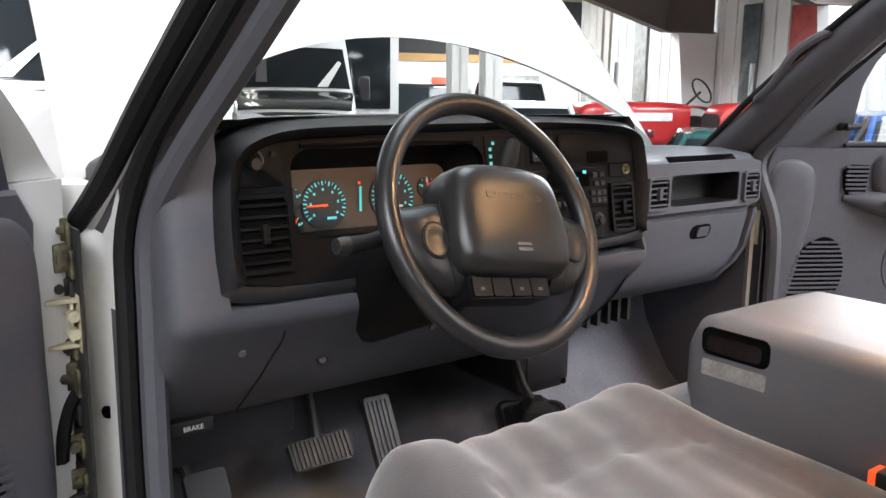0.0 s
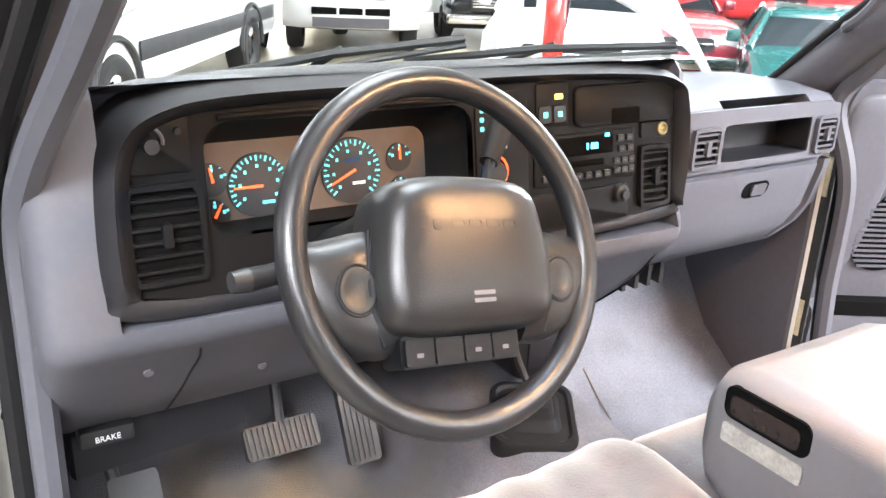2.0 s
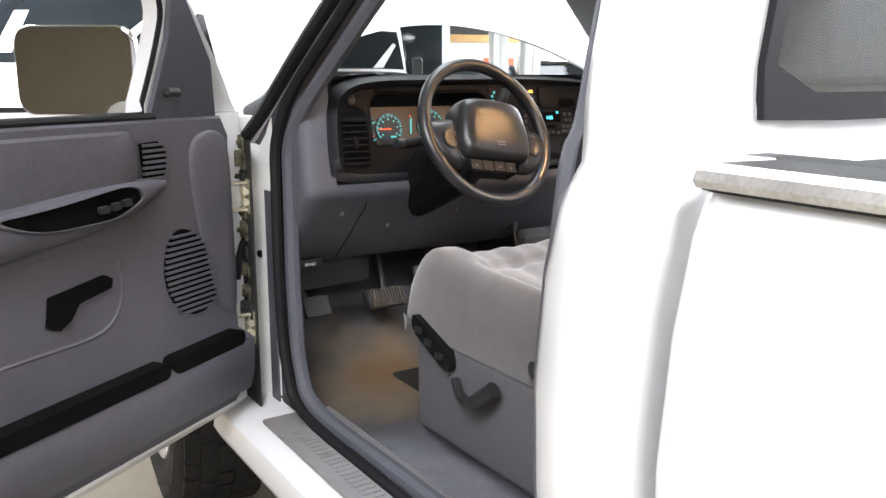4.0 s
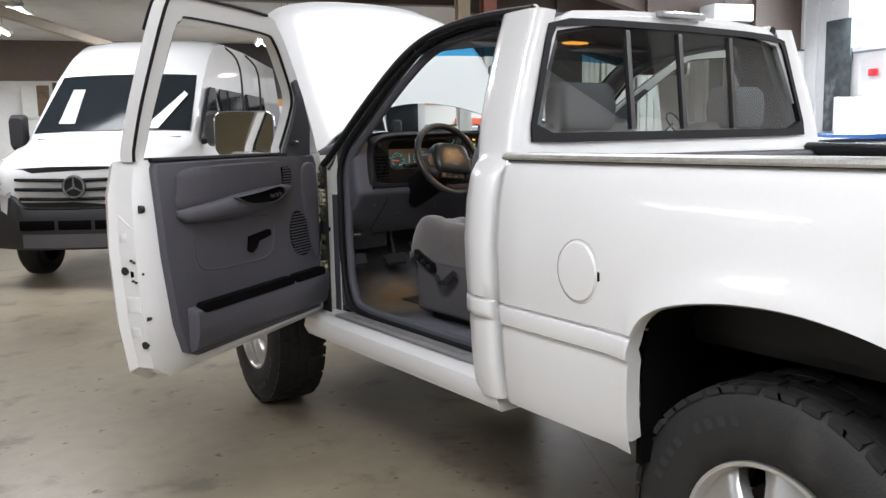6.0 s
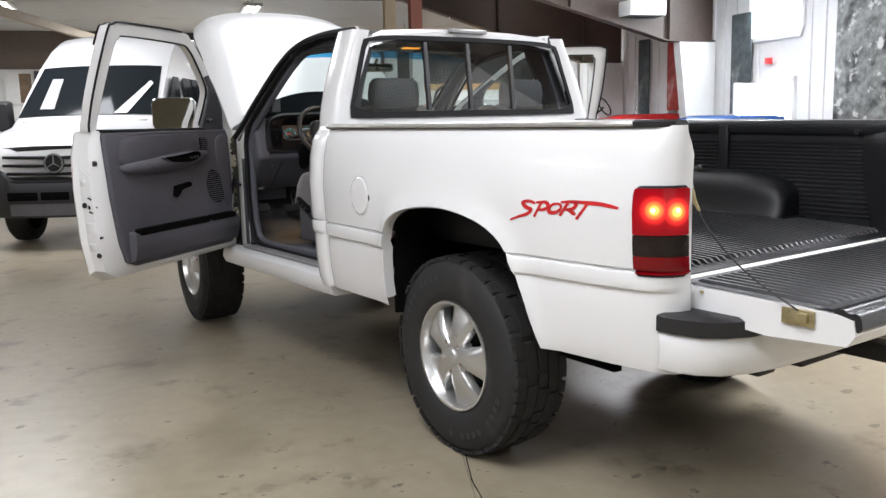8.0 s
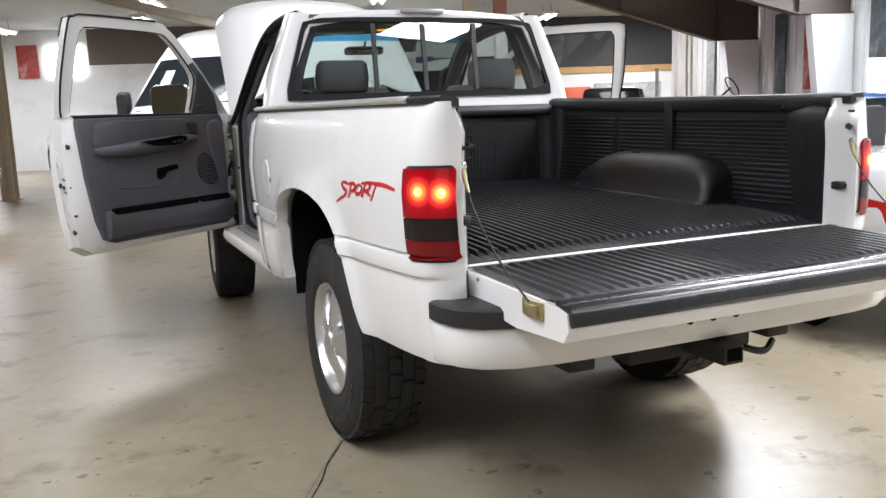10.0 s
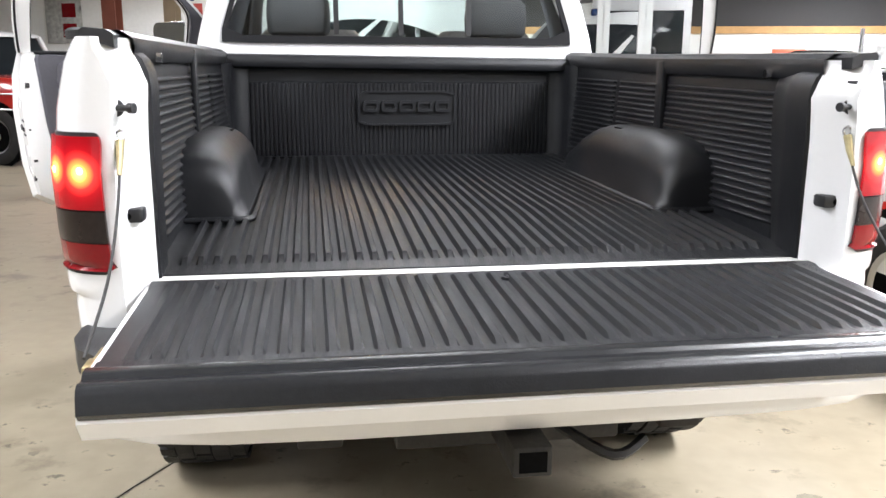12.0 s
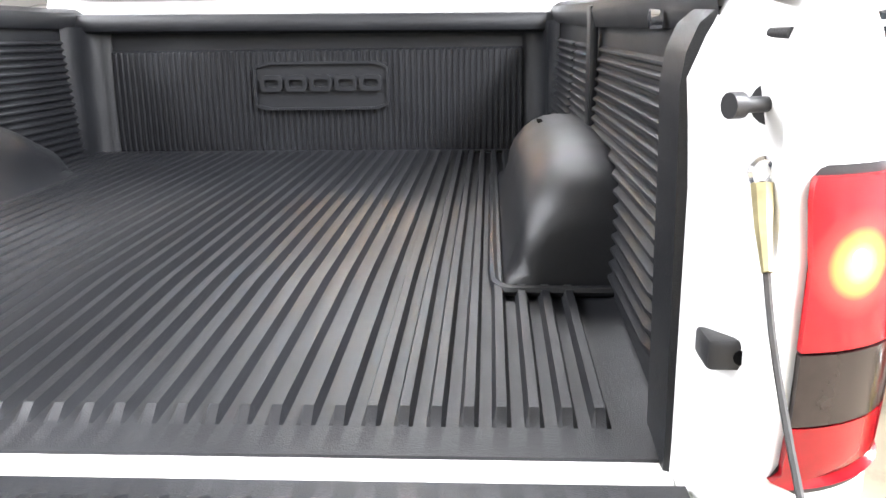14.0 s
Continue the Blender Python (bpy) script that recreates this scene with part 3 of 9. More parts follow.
def ceiling_fixture(x, y, turn=0):
    t = thing("ceiling_light", "white fluorescent ceiling fixture, lit", "lamp", "ceiling lights")
    bm = bmesh.new()
    box(bm, -0.65, 0.65, -0.2, 0.2, 0.02, 0.09, 0.01)
    part("housing", bm, WALL, t)
    for o in (-0.1, 0.1):
        bm = bmesh.new()
        cyl(bm, (-0.6, o, 0.0), (0.6, o, 0.0), 0.035, n=10)
        part("tube", bm, TUBE, t)
    for o in (-0.5, 0.5):
        bm = bmesh.new()
        cyl(bm, (o, 0, 0.09), (o, 0, 0.36), 0.006, n=6)
        part("hanger", bm, STEEL_DARK, t)
    t.matrix_basis = HALL @ pose(x, y, 3.94, 0, 0, turn)


for k, (fx, fy) in enumerate([(-2.5, 3.6), (-2.5, 8), (-2.5, 12.6), (-7.5, 3.6), (-7.5, 8), (-7.5, 12.6), (-12.5, 3.6), (-12.5, 8), (-13.4, 11.0), (-17.5, 3.6), (-17.5, 8), (-17.5, 12.6), (-22, 8)]):
    ceiling_fixture(fx, fy, 90)
heater = thing("unit_heater", "white louvred heater hung from the ceiling", "heater")
bm = bmesh.new()
box(bm, -0.35, 0.35, -0.25, 0.25, 3.1, 3.35, 0.02)
part("case", bm, WALL, heater)
for k in range(8):
    bm = bmesh.new()
    box(bm, -0.32, 0.32, -0.22 + k * 0.06, -0.19 + k * 0.06, 3.085, 3.1)
    part("louvre", bm, PLASTIC_GREY, heater)
bm = bmesh.new()
cyl(bm, (0, 0, 3.35), (0, 0, 4.3), 0.01, n=6)
part("hanger", bm, STEEL_DARK, heater)
heater.matrix_basis = HALL @ pose(-1.6, 1.4, 0)
bm = bmesh.new()
loft(bm, [[Vector((x + dx, y, 3.70 + dz)) for dx, dz in rrect(-0.06, 0.06, -0.09, 0.09, 0.01)] for x, y in ((-12.9, 4.5), (-10.5, 14.0))])
pipe = part("ceiling_purlin", bm, TAN_POST)
pipe.matrix_basis = HALL
tagged(pipe, "yellowish tan steel beam under the ceiling", "beam", "", "structure")
# saw cuts in the floor
bm = bmesh.new()
ja, jd = Vector((-0.912, -0.06, 0)), Vector((0.503, 0.864, 0))
jn = Vector((-jd.y, jd.x, 0)) * 0.003
grid(bm, [[ja + jd * u - jn + Vector((0, 0, 0.001)), ja + jd * u + jn + Vector((0, 0, 0.001))] for u in (-8, -4, 0, 3, 6)])
tagged(part("floor_joint", bm, SCUFF), "thin dark saw-cut joint in the floor", "joint", "", "structure")
# small leaves and scuffs on the floor
random.seed(4)
for fx, fy, fs in ((1.02, -1.0, 0.06), (1.12, -0.62, 0.05), (0.75, -0.95, 0.04), (-1.40, 0.07, 0.03), (-2.1, -1.2, 0.03), (-1.8, 0.4, 0.025), (-2.6, 1.6, 0.04), (-1.3, -0.6, 0.03), (1.9, -0.1, 0.05), (1.6, -1.3, 0.05)):
    bm = bmesh.new()
    pts = [(fx + fs * random.uniform(0.5, 1) * math.cos(a), fy + fs * random.uniform(0.3, 0.8) * math.sin(a), 0.002) for a in np.linspace(0, 6.28, 9)[:-1]]
    bm.faces.new([bm.verts.new(p) for p in pts])
    tagged(part("floor_stain", bm, SCUFF), "small dark scuff on the floor", "stain", "floor stains", "stuff")

# ---- the pickup: outer body ----
truck = thing("pickup_truck", "white regular-cab pickup with open doors, raised hood and lowered tailgate", "truck")
SIDES = (("left", -1), ("right", 1))
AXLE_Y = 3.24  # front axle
PROFILE = [(0.50, 0.925), (0.62, 0.962), (0.70, 0.974), (0.84, 0.982), (0.858, 0.980), (0.862, 0.980), (0.870, 0.992), (0.885, 0.995), (0.916, 0.995), (0.923, 0.993), (0.926, 0.981), (0.931, 0.981), (0.937, 0.991), (1.0, 0.996), (1.12, 1.0), (1.25, 0.988), (1.34, 0.968), (1.37, 0.955), (1.39, 0.945)]
ROWS_Z = [0.585, 0.60, 0.62, 0.66, 0.72, 0.78, 0.84, 0.858, 0.862, 0.870, 0.885, 0.916, 0.923, 0.926, 0.931, 0.937, 0.96, 1.0, 1.04, 1.08, 1.12, 1.18, 1.25, 1.30, 1.34, 1.37, 1.39]
ARCH = [(-0.60, 0.60), (-0.53, 0.79), (-0.46, 0.935), (-0.38, 1.005), (-0.27, 1.045), (-0.12, 1.07), (0.03, 1.07), (0.17, 1.05), (0.27, 1.015), (0.335, 0.95), (0.358, 0.82), (0.366, 0.60)]
ARCH = [(p.x, p.y) for p in smooth_path([(y, z, 0) for y, z in ARCH], 4)]


def side_x(z):
    return float(np.interp(z, [p[0] for p in PROFILE], [p[1] for p in PROFILE]))


def taper(y):
    """How far the box side lies inside its profile: it narrows towards the tail."""
    return float(np.interp(y, [-1.0, -0.9, -0.7, -0.48, 0, 0.48, 0.97], [0.066, 0.047, 0.026, 0.012, -0.004, -0.020, -0.010]))


def box_x(y, z):
    return side_x(z) - taper(y)


def corner(a):
    """Rear corner at angle a: y, and how far it lies inside the profile."""
    return -1.0 - 0.12 * math.sin(radians(a)), 0.066 + 0.122 * (1 - math.cos(radians(a)))


def arch_z(y, low):
    return max(low, float(np.interp(y, [p[0] for p in ARCH], [p[1] for p in ARCH], left=0, right=0)))


def arch_gap(y, z):
    return min((y - a) ** 2 + (z - b) ** 2 for a, b in ((p[0] + (q[0] - p[0]) * k / 2, p[1] + (q[1] - p[1]) * k / 2) for p, q in zip(ARCH, ARCH[1:]) for k in range(2))) ** 0.5


def skin(bm, s, plan, low, shift=0.0, rows=ROWS_Z, inset=0.0):
    """A body side: plan gives (y, how far x lies inside the side, whether the arch cuts it)."""
    cols = []
    for y, inner, cut in plan:
        zb = arch_z(y - shift, low) if cut else low
        col = []
        for z in rows:
            zz = max(z, zb)
            flare = 0.022 * math.exp(-(arch_gap(y - shift, zz) / 0.045) ** 2) if cut and abs(y - shift) < 0.75 else 0
            turn = min(1.0, max(0.0, (inner - 0.075) / 0.085))
            wide = side_x(zz) * (1 - turn) + max(side_x(zz), 0.99) * turn if inner < 0.18 else float(np.interp(zz, [0.6, 0.9, 1.2, 1.30, 1.34, 1.37, 1.39], [0.975, 0.985, 0.986, 0.980, 0.994, 1.010, 1.012]))
            col.append(Vector((s * (wide - inner + flare - inset), y, zz)))
        cols.append(col)
    grid(bm, cols)


arch_ys = sorted({round(p[0], 4) for p in ARCH} | {round(v, 4) for v in np.linspace(-0.62, 0.38, 44)})
for sname, s in SIDES:
    # box side, which turns round the rear corner
    plan = [(0.946, 0.08, False), (0.945, 0.045, False), (0.940, 0.022 + taper(0.9), False), (0.926, 0.008 + taper(0.9), False), (0.904, 0.001 + taper(0.9), False)] + [(y, taper(y), False) for y in (0.8, 0.6)] + [(0.45, taper(0.45), True)] + [(y, taper(y), True) for y in reversed(arch_ys)] + [(-0.68, taper(-0.68), True)] + [(y, taper(y), False) for y in (-0.76, -0.84, -0.92, -0.97)]
    plan += [(*corner(a), False) for a in (0, 15, 30, 45, 60, 75, 90)] + [(-1.120, 0.190, False), (-1.112, 0.193, False), (-1.100, 0.197, False), (-1.088, 0.204, False), (-1.062, 0.222, False), (-1.040, 0.236, False), (-1.030, 0.241, False), (-1.0, 0.243, False), (-0.97, 0.243, False)]
    bm = bmesh.new()
    skin(bm, s, plan, 0.60)
    bedside = part("box_side", bm, WHITE, truck, smooth=28)
    # arch lip and wheel well
    bm = bmesh.new()
    curve = [(y, arch_z(y, 0.60)) for y in arch_ys if arch_z(y, 0.60) > 0.601]
    grid(bm, [[Vector((s * (box_x(y, z) + 0.022 - d), y, z + e)) for y, z in curve] for d, e in ((0, 0), (0.012, -0.006), (0.05, 0.0))])
    part("arch_lip", bm, WHITE, bedside)
    # near-black lining: the shade under the arch is in its colour
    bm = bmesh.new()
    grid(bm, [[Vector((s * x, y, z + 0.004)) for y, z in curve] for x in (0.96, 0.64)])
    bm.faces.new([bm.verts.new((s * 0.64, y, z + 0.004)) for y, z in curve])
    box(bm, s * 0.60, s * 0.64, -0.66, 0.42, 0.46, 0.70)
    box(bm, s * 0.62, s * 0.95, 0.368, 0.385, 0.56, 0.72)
    part("wheel_well", bm, NEAR_BLACK, truck)
    # rail cap
    bm = bmesh.new()
    sec = [(0.955, 1.386), (0.957, 1.402), (0.950, 1.408), (0.80, 1.405), (0.785, 1.396), (0.785, 1.37)]
    ends = [(0.938, -0.016 - taper(0.9)), (0.930, -0.004 - taper(0.9))] + [(y, 0.004 - taper(y)) for y in (0.91, 0.48, 0.2, -0.2, -0.5, -0.7, -0.9)] + [(y, 0.004 - i) for y, i in (corner(a) for a in (0, 20, 40, 52))]
    loft(bm, [[Vector((s * (x + (o if x > 0.9 else 0)), y, z)) for x, z in sec] for y, o in ends])
    part("rail_cap", bm, BLACK_TRIM, truck, "glossy black bed rail cap")
    bm = bmesh.new()
    loft(bm, [[Vector((s * (x + o), y, z)) for x, z in ((0.950, 1.388), (0.962, 1.389), (0.967, 1.396), (0.963, 1.405), (0.950, 1.411))] for y, o in [(y, -taper(y)) for y in (0.928, 0.90, 0.48, 0.2, -0.2, -0.5, -0.7, -0.9, -0.97)]])
    part("rail_moulding", bm, RAIL_SILVER, truck, "scratched aluminium rail moulding")
    # tail lamp on the corner
    def lamp_piece(z0, z1, out, a0=3.0):
        rows = []
        zs = sorted(set([z0, z1] + [z for z in (0.918, 0.922, 0.930, 0.945, 1.172, 1.185, 1.192, 1.197) if z0 < z < z1] + [z0 + (z1 - z0) * k / 4 for k in (1, 2, 3)]))
        for z in zs:
            dz = max(0.0, 0.028 - min(z - 0.914, 1.2 - z))
            cut = 0.028 - math.sqrt(max(0.0, 0.028 ** 2 - dz ** 2))
            row = []
            for a in np.linspace(a0 + cut * 420, 86 - cut * 260, 13):
                y, i = corner(a)
                row.append(Vector((s * (side_x(z) - i + out * math.cos(radians(a))), y - out * math.sin(radians(a)), z)))
            rows.append(row)
        return rows
    lampbox = None
    for nm, z0, z1, mm, lab in (("lamp_housing", 0.915, 1.20, BLACK_TRIM, ""), ("brake_lens", 1.047, 1.192, BRAKE_LIT, "lit red brake lens"), ("reverse_lens", 0.981, 1.044, SMOKE_LENS, "smoked lens"), ("tail_lens", 0.923, 0.979, RED_LENS, "dark red lens")):
        bm = bmesh.new()
        rows = lamp_piece(z0, z1, 0.002 if lampbox is None else 0.009)
        if lampbox is None:
            grid(bm, rows)
        else:
            mid = [[p for p in r] for r in rows]
            back = lamp_piece(z0, z1, 0.0)
            vs = grid(bm, [back[0]] + mid + [back[-1]])
            for e in (0, -1):
                grid(bm, [[r[e] for r in mid], [r[e] for r in back]])
        p = part(nm, bm, mm, lampbox or truck, lab, smooth=50)
        lampbox = lampbox or p
    for ang in (34, 68):
        a = radians(ang)
        cy, ci = corner(ang)
        c = Vector((s * (side_x(1.12) - ci), cy, 1.125))
        nrm = Vector((s * math.cos(a), -math.sin(a), 0))
        bm = bmesh.new()
        revolve(bm, [(0.0, 0.0115), (0.005, 0.0112), (0.008, 0.0095)], lambda x, y, h, c=c, nrm=nrm: c + nrm * h + nrm.cross(Vector((0, 0, 1))) * x + Vector((0, 0, y)), 12)
        part("bulb", bm, BULB_GLOW, lampbox, "glowing bulb behind the lens")
    # striker pin, catch and tailgate cable
    bm = bmesh.new()
    cyl(bm, (s * 0.807, -1.0780, 1.246), (s * 0.787, -1.1010, 1.246), 0.017, n=18)
    cyl(bm, (s * 0.791, -1.0980, 1.246), (s * 0.759, -1.1120, 1.246), 0.0065, n=12)
    cyl(bm, (s * 0.762, -1.1105, 1.246), (s * 0.751, -1.1150, 1.246), 0.0105, n=12)
    part("striker_pin", bm, BLACK_TRIM, truck)
    bm = bmesh.new()
    box(bm, s * 0.754, s * 0.797, -1.090, -1.040, 1.014, 1.044, 0.006)
    catch = part("tailgate_bumper", bm, BLACK_TRIM, truck)
    bm = bmesh.new()
    cyl(bm, (s * 0.783, -1.0915, 1.028), (s * 0.783, -1.08, 1.028), 0.007, n=10)
    part("hole", bm, NEAR_BLACK, catch)
    bm = bmesh.new()
    tube(bm, smooth_path([(s * 0.784, -1.105, 1.185), (s * 0.784, -1.118, 1.15), (s * 0.782, -1.18, 1.055), (s * 0.780, -1.31, 0.945), (s * 0.785, -1.48, 0.862)], 5), 0.003, 6)
    cable = part("tailgate_cable", bm, STEEL_DARK, truck, "braided steel cable")
    bm = bmesh.new()
    tube(bm, [(s * 0.784, -1.106, 1.183), (s * 0.784, -1.118, 1.150), (s * 0.783, -1.138, 1.118)], [0.0095, 0.0075, 0.0045], 8)
    part("ferrule", bm, GOLD_ZINC, cable, "brass-coloured cable end")
    bm = bmesh.new()
    tube(bm, [Vector((s * 0.784 + 0.009 * math.cos(a), -1.105, 1.192 + 0.011 * math.sin(a))) for a in np.linspace(0, 2 * math.pi, 13)[:-1]], 0.0035, 6, True)
    part("eyelet", bm, CHROME, cable)
    for z in (0.985, 1.30):
        bm = bmesh.new()
        cyl(bm, (s * 0.799, -1.101, z), (s * 0.790, -1.080, z), 0.005, n=10)
        part("plug", bm, BLACK_TRIM, truck)
    # cab rear corner and rocker
    def cab_side(z):
        return side_x(z) - 0.006 if z < 1.335 else float(np.interp(z, [1.335, 1.36, 1.385, 1.41, 1.46, 1.56, 1.655, 1.80, 1.885], [0.962, 0.938, 0.908, 0.894, 0.884, 0.860, 0.828, 0.770, 0.735]))
    zs = [0.585, 0.62, 0.66, 0.75, 0.84, 0.858, 0.862, 0.870, 0.885, 0.916, 0.923, 0.926, 0.931, 0.937, 1.0, 1.12, 1.25, 1.30, 1.335, 1.36, 1.385, 1.41, 1.46, 1.5, 1.6, 1.7, 1.8, 1.86, 1.885]
    bm = bmesh.new()
    rows, inside = [], []
    for z in zs:
        x = cab_side(z)
        lean, low = 0.045 * max(0, (z - 1.42) / 0.46), min(1.0, max(0.0, (1.42 - z) / 0.08))
        rows.append([Vector((s * xx, yy, z)) for xx, yy in ((x - (0.17 if z < 1.43 else 0.108), 1.012 + lean), (x - (0.10 if z < 1.43 else 0.088), 1.008 + lean), (x - 0.05, 0.996 + lean), (x - 0.022, 0.992 + lean), (x - 0.006, 1.004 + lean), (x, 1.03 + lean * 0.8), (x, 1.08 + lean), (x - 0.003 - 0.010 * low, 1.130 - 0.020 * low + lean), (x - 0.009 - 0.014 * low, 1.165 - 0.024 * low + lean), (x - 0.022 - 0.024 * low, 1.192 - 0.018 * low + lean), (x - 0.045 - 0.030 * low, 1.206 - 0.004 * low + lean), (float(np.interp(z, (1.30, 1.34, 1.45, 1.62, 1.80, 1.885), (x - 0.13, 0.842, 0.813, 0.763, 0.693, 0.66))), float(np.interp(z, (1.30, 1.42), (1.205, 1.236))) + lean))])
        if z > 0.64:
            inside.append([Vector((s * xx, yy, z)) for xx, yy in ((x - 0.18, 1.050 + lean), (x - 0.11, 1.056 + lean), (x - 0.080, 1.085 + lean), (x - 0.072, 1.15 + lean), (x - 0.078, 1.215 + lean), (x - 0.10, 1.235 + lean))])
    grid(bm, rows)
    part("cab_corner", bm, WHITE, truck, smooth=50)
    bm = bmesh.new()
    grid(bm, inside)
    part("corner_trim", bm, TRIM_GREY, truck, "grey rear corner trim of the cab", smooth=60)
    bm = bmesh.new()
    loft(bm, [[Vector((s * x, y, z)) for x, z in ((0.915, 0.53), (0.935, 0.57), (0.925, 0.618), (0.895, 0.638), (0.78, 0.642), (0.78, 0.53))] for y in (1.02, 1.4, 1.9, 2.35, 2.52)])
    part("rocker", bm, WHITE, truck)
    bm = bmesh.new()
    box(bm, s * 0.70, s * 0.88, 1.2, 2.3, 0.642, 0.654, 0.004)
    scuff = part("scuff_plate", bm, SILL_GREY, truck, "grey ribbed sill plate")
    bm = bmesh.new()
    for k in range(44):
        box(bm, s * 0.81, s * 0.85, 1.32 + k * 0.02, 1.33 + k * 0.02, 0.653, 0.6565)
    part("rib_strip", bm, SILL_GREY, scuff)
    # hinge pillar
    bm = bmesh.new()
    loft(bm, [[Vector((s * x, y, z)) for x, y in ((0.785, 2.40), (0.787, 2.44), (0.792, 2.470), (0.802, 2.486), (0.822, 2.494), (0.838, 2.502), (0.845, 2.52), (0.848, 2.60), (0.795, 2.60), (0.78, 2.42))] for z in (0.56, 0.7, 0.95, 1.2, 1.33, 1.385)])
    pillar = part("hinge_pillar", bm, JAMB, truck, "white door pillar with rubbed paint")
    bm = bmesh.new()
    cyl(bm, (s * 0.795, 2.495, 1.030), (s * 0.798, 2.476, 1.030), 0.010, n=12)
    part("hole", bm, NEAR_BLACK, pillar)
    for z in (0.85, 1.19):
        bm = bmesh.new()
        box(bm, s * 0.834, s * 0.842, 2.42, 2.53, z - 0.045, z + 0.045, 0.002)
        box(bm, s * 0.838, s * 0.885, 2.435, 2.49, z + 0.030, z + 0.037, 0.002)
        box(bm, s * 0.838, s * 0.885, 2.435, 2.49, z - 0.037, z - 0.030, 0.002)
        box(bm, s * 0.846, s * 0.852, 2.44, 2.48, z - 0.03, z + 0.03, 0.002)
        cyl(bm, (s * 0.872, 2.455, z - 0.05), (s * 0.872, 2.455, z + 0.055), 0.008, n=10)
        cyl(bm, (s * 0.85, 2.425, z + 0.012), (s * 0.85, 2.445, z + 0.012), 0.009, n=6)
        cyl(bm, (s * 0.85, 2.425, z - 0.014), (s * 0.85, 2.445, z - 0.014), 0.009, n=6)
        part("door_hinge", bm, BRACKET, truck, "dirty primed steel hinge")
    # dark panels: the shade in the hinge gap is put into their colour
    bm = bmesh.new()
    box(bm, s * 0.838, s * 0.985, 2.588, 2.598, 0.60, 1.36)
    box(bm, s * 0.838, s * 0.842, 2.41, 2.598, 0.60, 1.33)
    part("hinge_cavity", bm, STEEL_DARK, truck, "grimy dark panel giving the shade of the gap behind the hinges")
    for z in (0.80, 0.93, 1.16, 1.30):
        bm = bmesh.new()
        box(bm, s * 0.842, s * 0.878, 2.50, 2.508, z - 0.010, z + 0.010, 0.002)
        cyl(bm, (s * 0.852, 2.485, z), (s * 0.852, 2.51, z), 0.008, n=8)
        cyl(bm, (s * 0.868, 2.485, z + 0.012), (s * 0.868, 2.51, z + 0.012), 0.006, n=8)
        part("hinge_bolt_strap", bm, BRACKET, truck)
    # grimy brackets and bolts crowded into the hinge gap
    rnd = random.Random(11)
    for k, z in enumerate((0.70, 0.745, 0.80, 0.90, 0.945, 1.0, 1.05, 1.105, 1.15, 1.24, 1.285, 1.325)):
        bm = bmesh.new()
        y0, w, hgt = 2.445 + rnd.uniform(0, 0.03), rnd.uniform(0.018, 0.036), rnd.uniform(0.010, 0.022)
        box(bm, s * 0.842, s * (0.846 + w), y0, y0 + rnd.uniform(0.012, 0.035), z - hgt, z + hgt, 0.003)
        box(bm, s * 0.842, s * 0.848, y0 - 0.012, y0 + 0.05, z - hgt * 1.4, z + hgt * 0.6, 0.002)
        cyl(bm, (s * (0.846 + w * 0.5), y0 - 0.010, z), (s * (0.846 + w * 0.5), y0 + 0.006, z), rnd.uniform(0.005, 0.008), n=8)
        part("gap_bracket", bm, STEEL_DARK if k % 3 == 0 else GREASY, truck)
    bm = bmesh.new()
    tube(bm, smooth_path([(s * 0.842, 2.47, 1.08), (s * 0.862, 2.46, 1.06), (s * 0.875, 2.45, 1.02), (s * 0.88, 2.45, 0.98)], 5), 0.015, 8)
    part("wiring_boot", bm, RUBBER, truck)
    # door opening seal and pillars
    loop = [(0.82, 1.235, 0.69), (0.895, 1.215, 0.95), (0.868, 1.215, 1.34), (0.835, 1.22, 1.45), (0.785, 1.235, 1.62), (0.715, 1.255, 1.80), (0.685, 1.31, 1.868), (0.682, 1.45, 1.876), (0.686, 1.64, 1.862), (0.696, 1.80, 1.815), (0.722, 1.98, 1.705), (0.750, 2.14, 1.575), (0.778, 2.29, 1.445), (0.791, 2.36, 1.33), (0.794, 2.366, 1.2), (0.797, 2.360, 0.95), (0.797, 2.33, 0.76), (0.794, 2.23, 0.668), (0.79, 1.8, 0.655), (0.79, 1.42, 0.655), (0.795, 1.29, 0.66)]
    # the far seal lies tucked behind its pillar trim
    tuck = lambda y, z: 1.0 if s > 0 and y > 1.9 and z > 1.3 else 0.0
    bm = bmesh.new()
    ring = smooth_path([(s * (x - (0.026 if y < 1.25 else 0)), y + (0.016 if y < 1.25 else 0.035 * tuck(y, z)), z + 0.02 * tuck(y, z)) for x, y, z in loop], 6, True)
    tube(bm, ring, [float(np.interp(p[1], (1.25, 1.33), (0.004, 0.014))) if p[2] > 0.72 else 0.014 for p in ring], 8, True)
    part("door_seal", bm, RUBBER, truck, "black rubber door seal")
    bm = bmesh.new()
    tube(bm, smooth_path([(s * (x - (0.035 if y < 2.2 else 0.026)), y + (0.036 if y < 1.27 else -0.030 if y > 2.2 else -0.012 if y > 1.9 else 0) + 0.06 * tuck(y, z), z + 0.03 * tuck(y, z) - (0.022 if z > 1.4 else -0.012 if z < 0.7 else 0)) for x, y, z in loop], 6, True), 0.019, 8, True)
    part("inner_trim", bm, DASH_GREY, truck, "grey inner trim of the door opening")
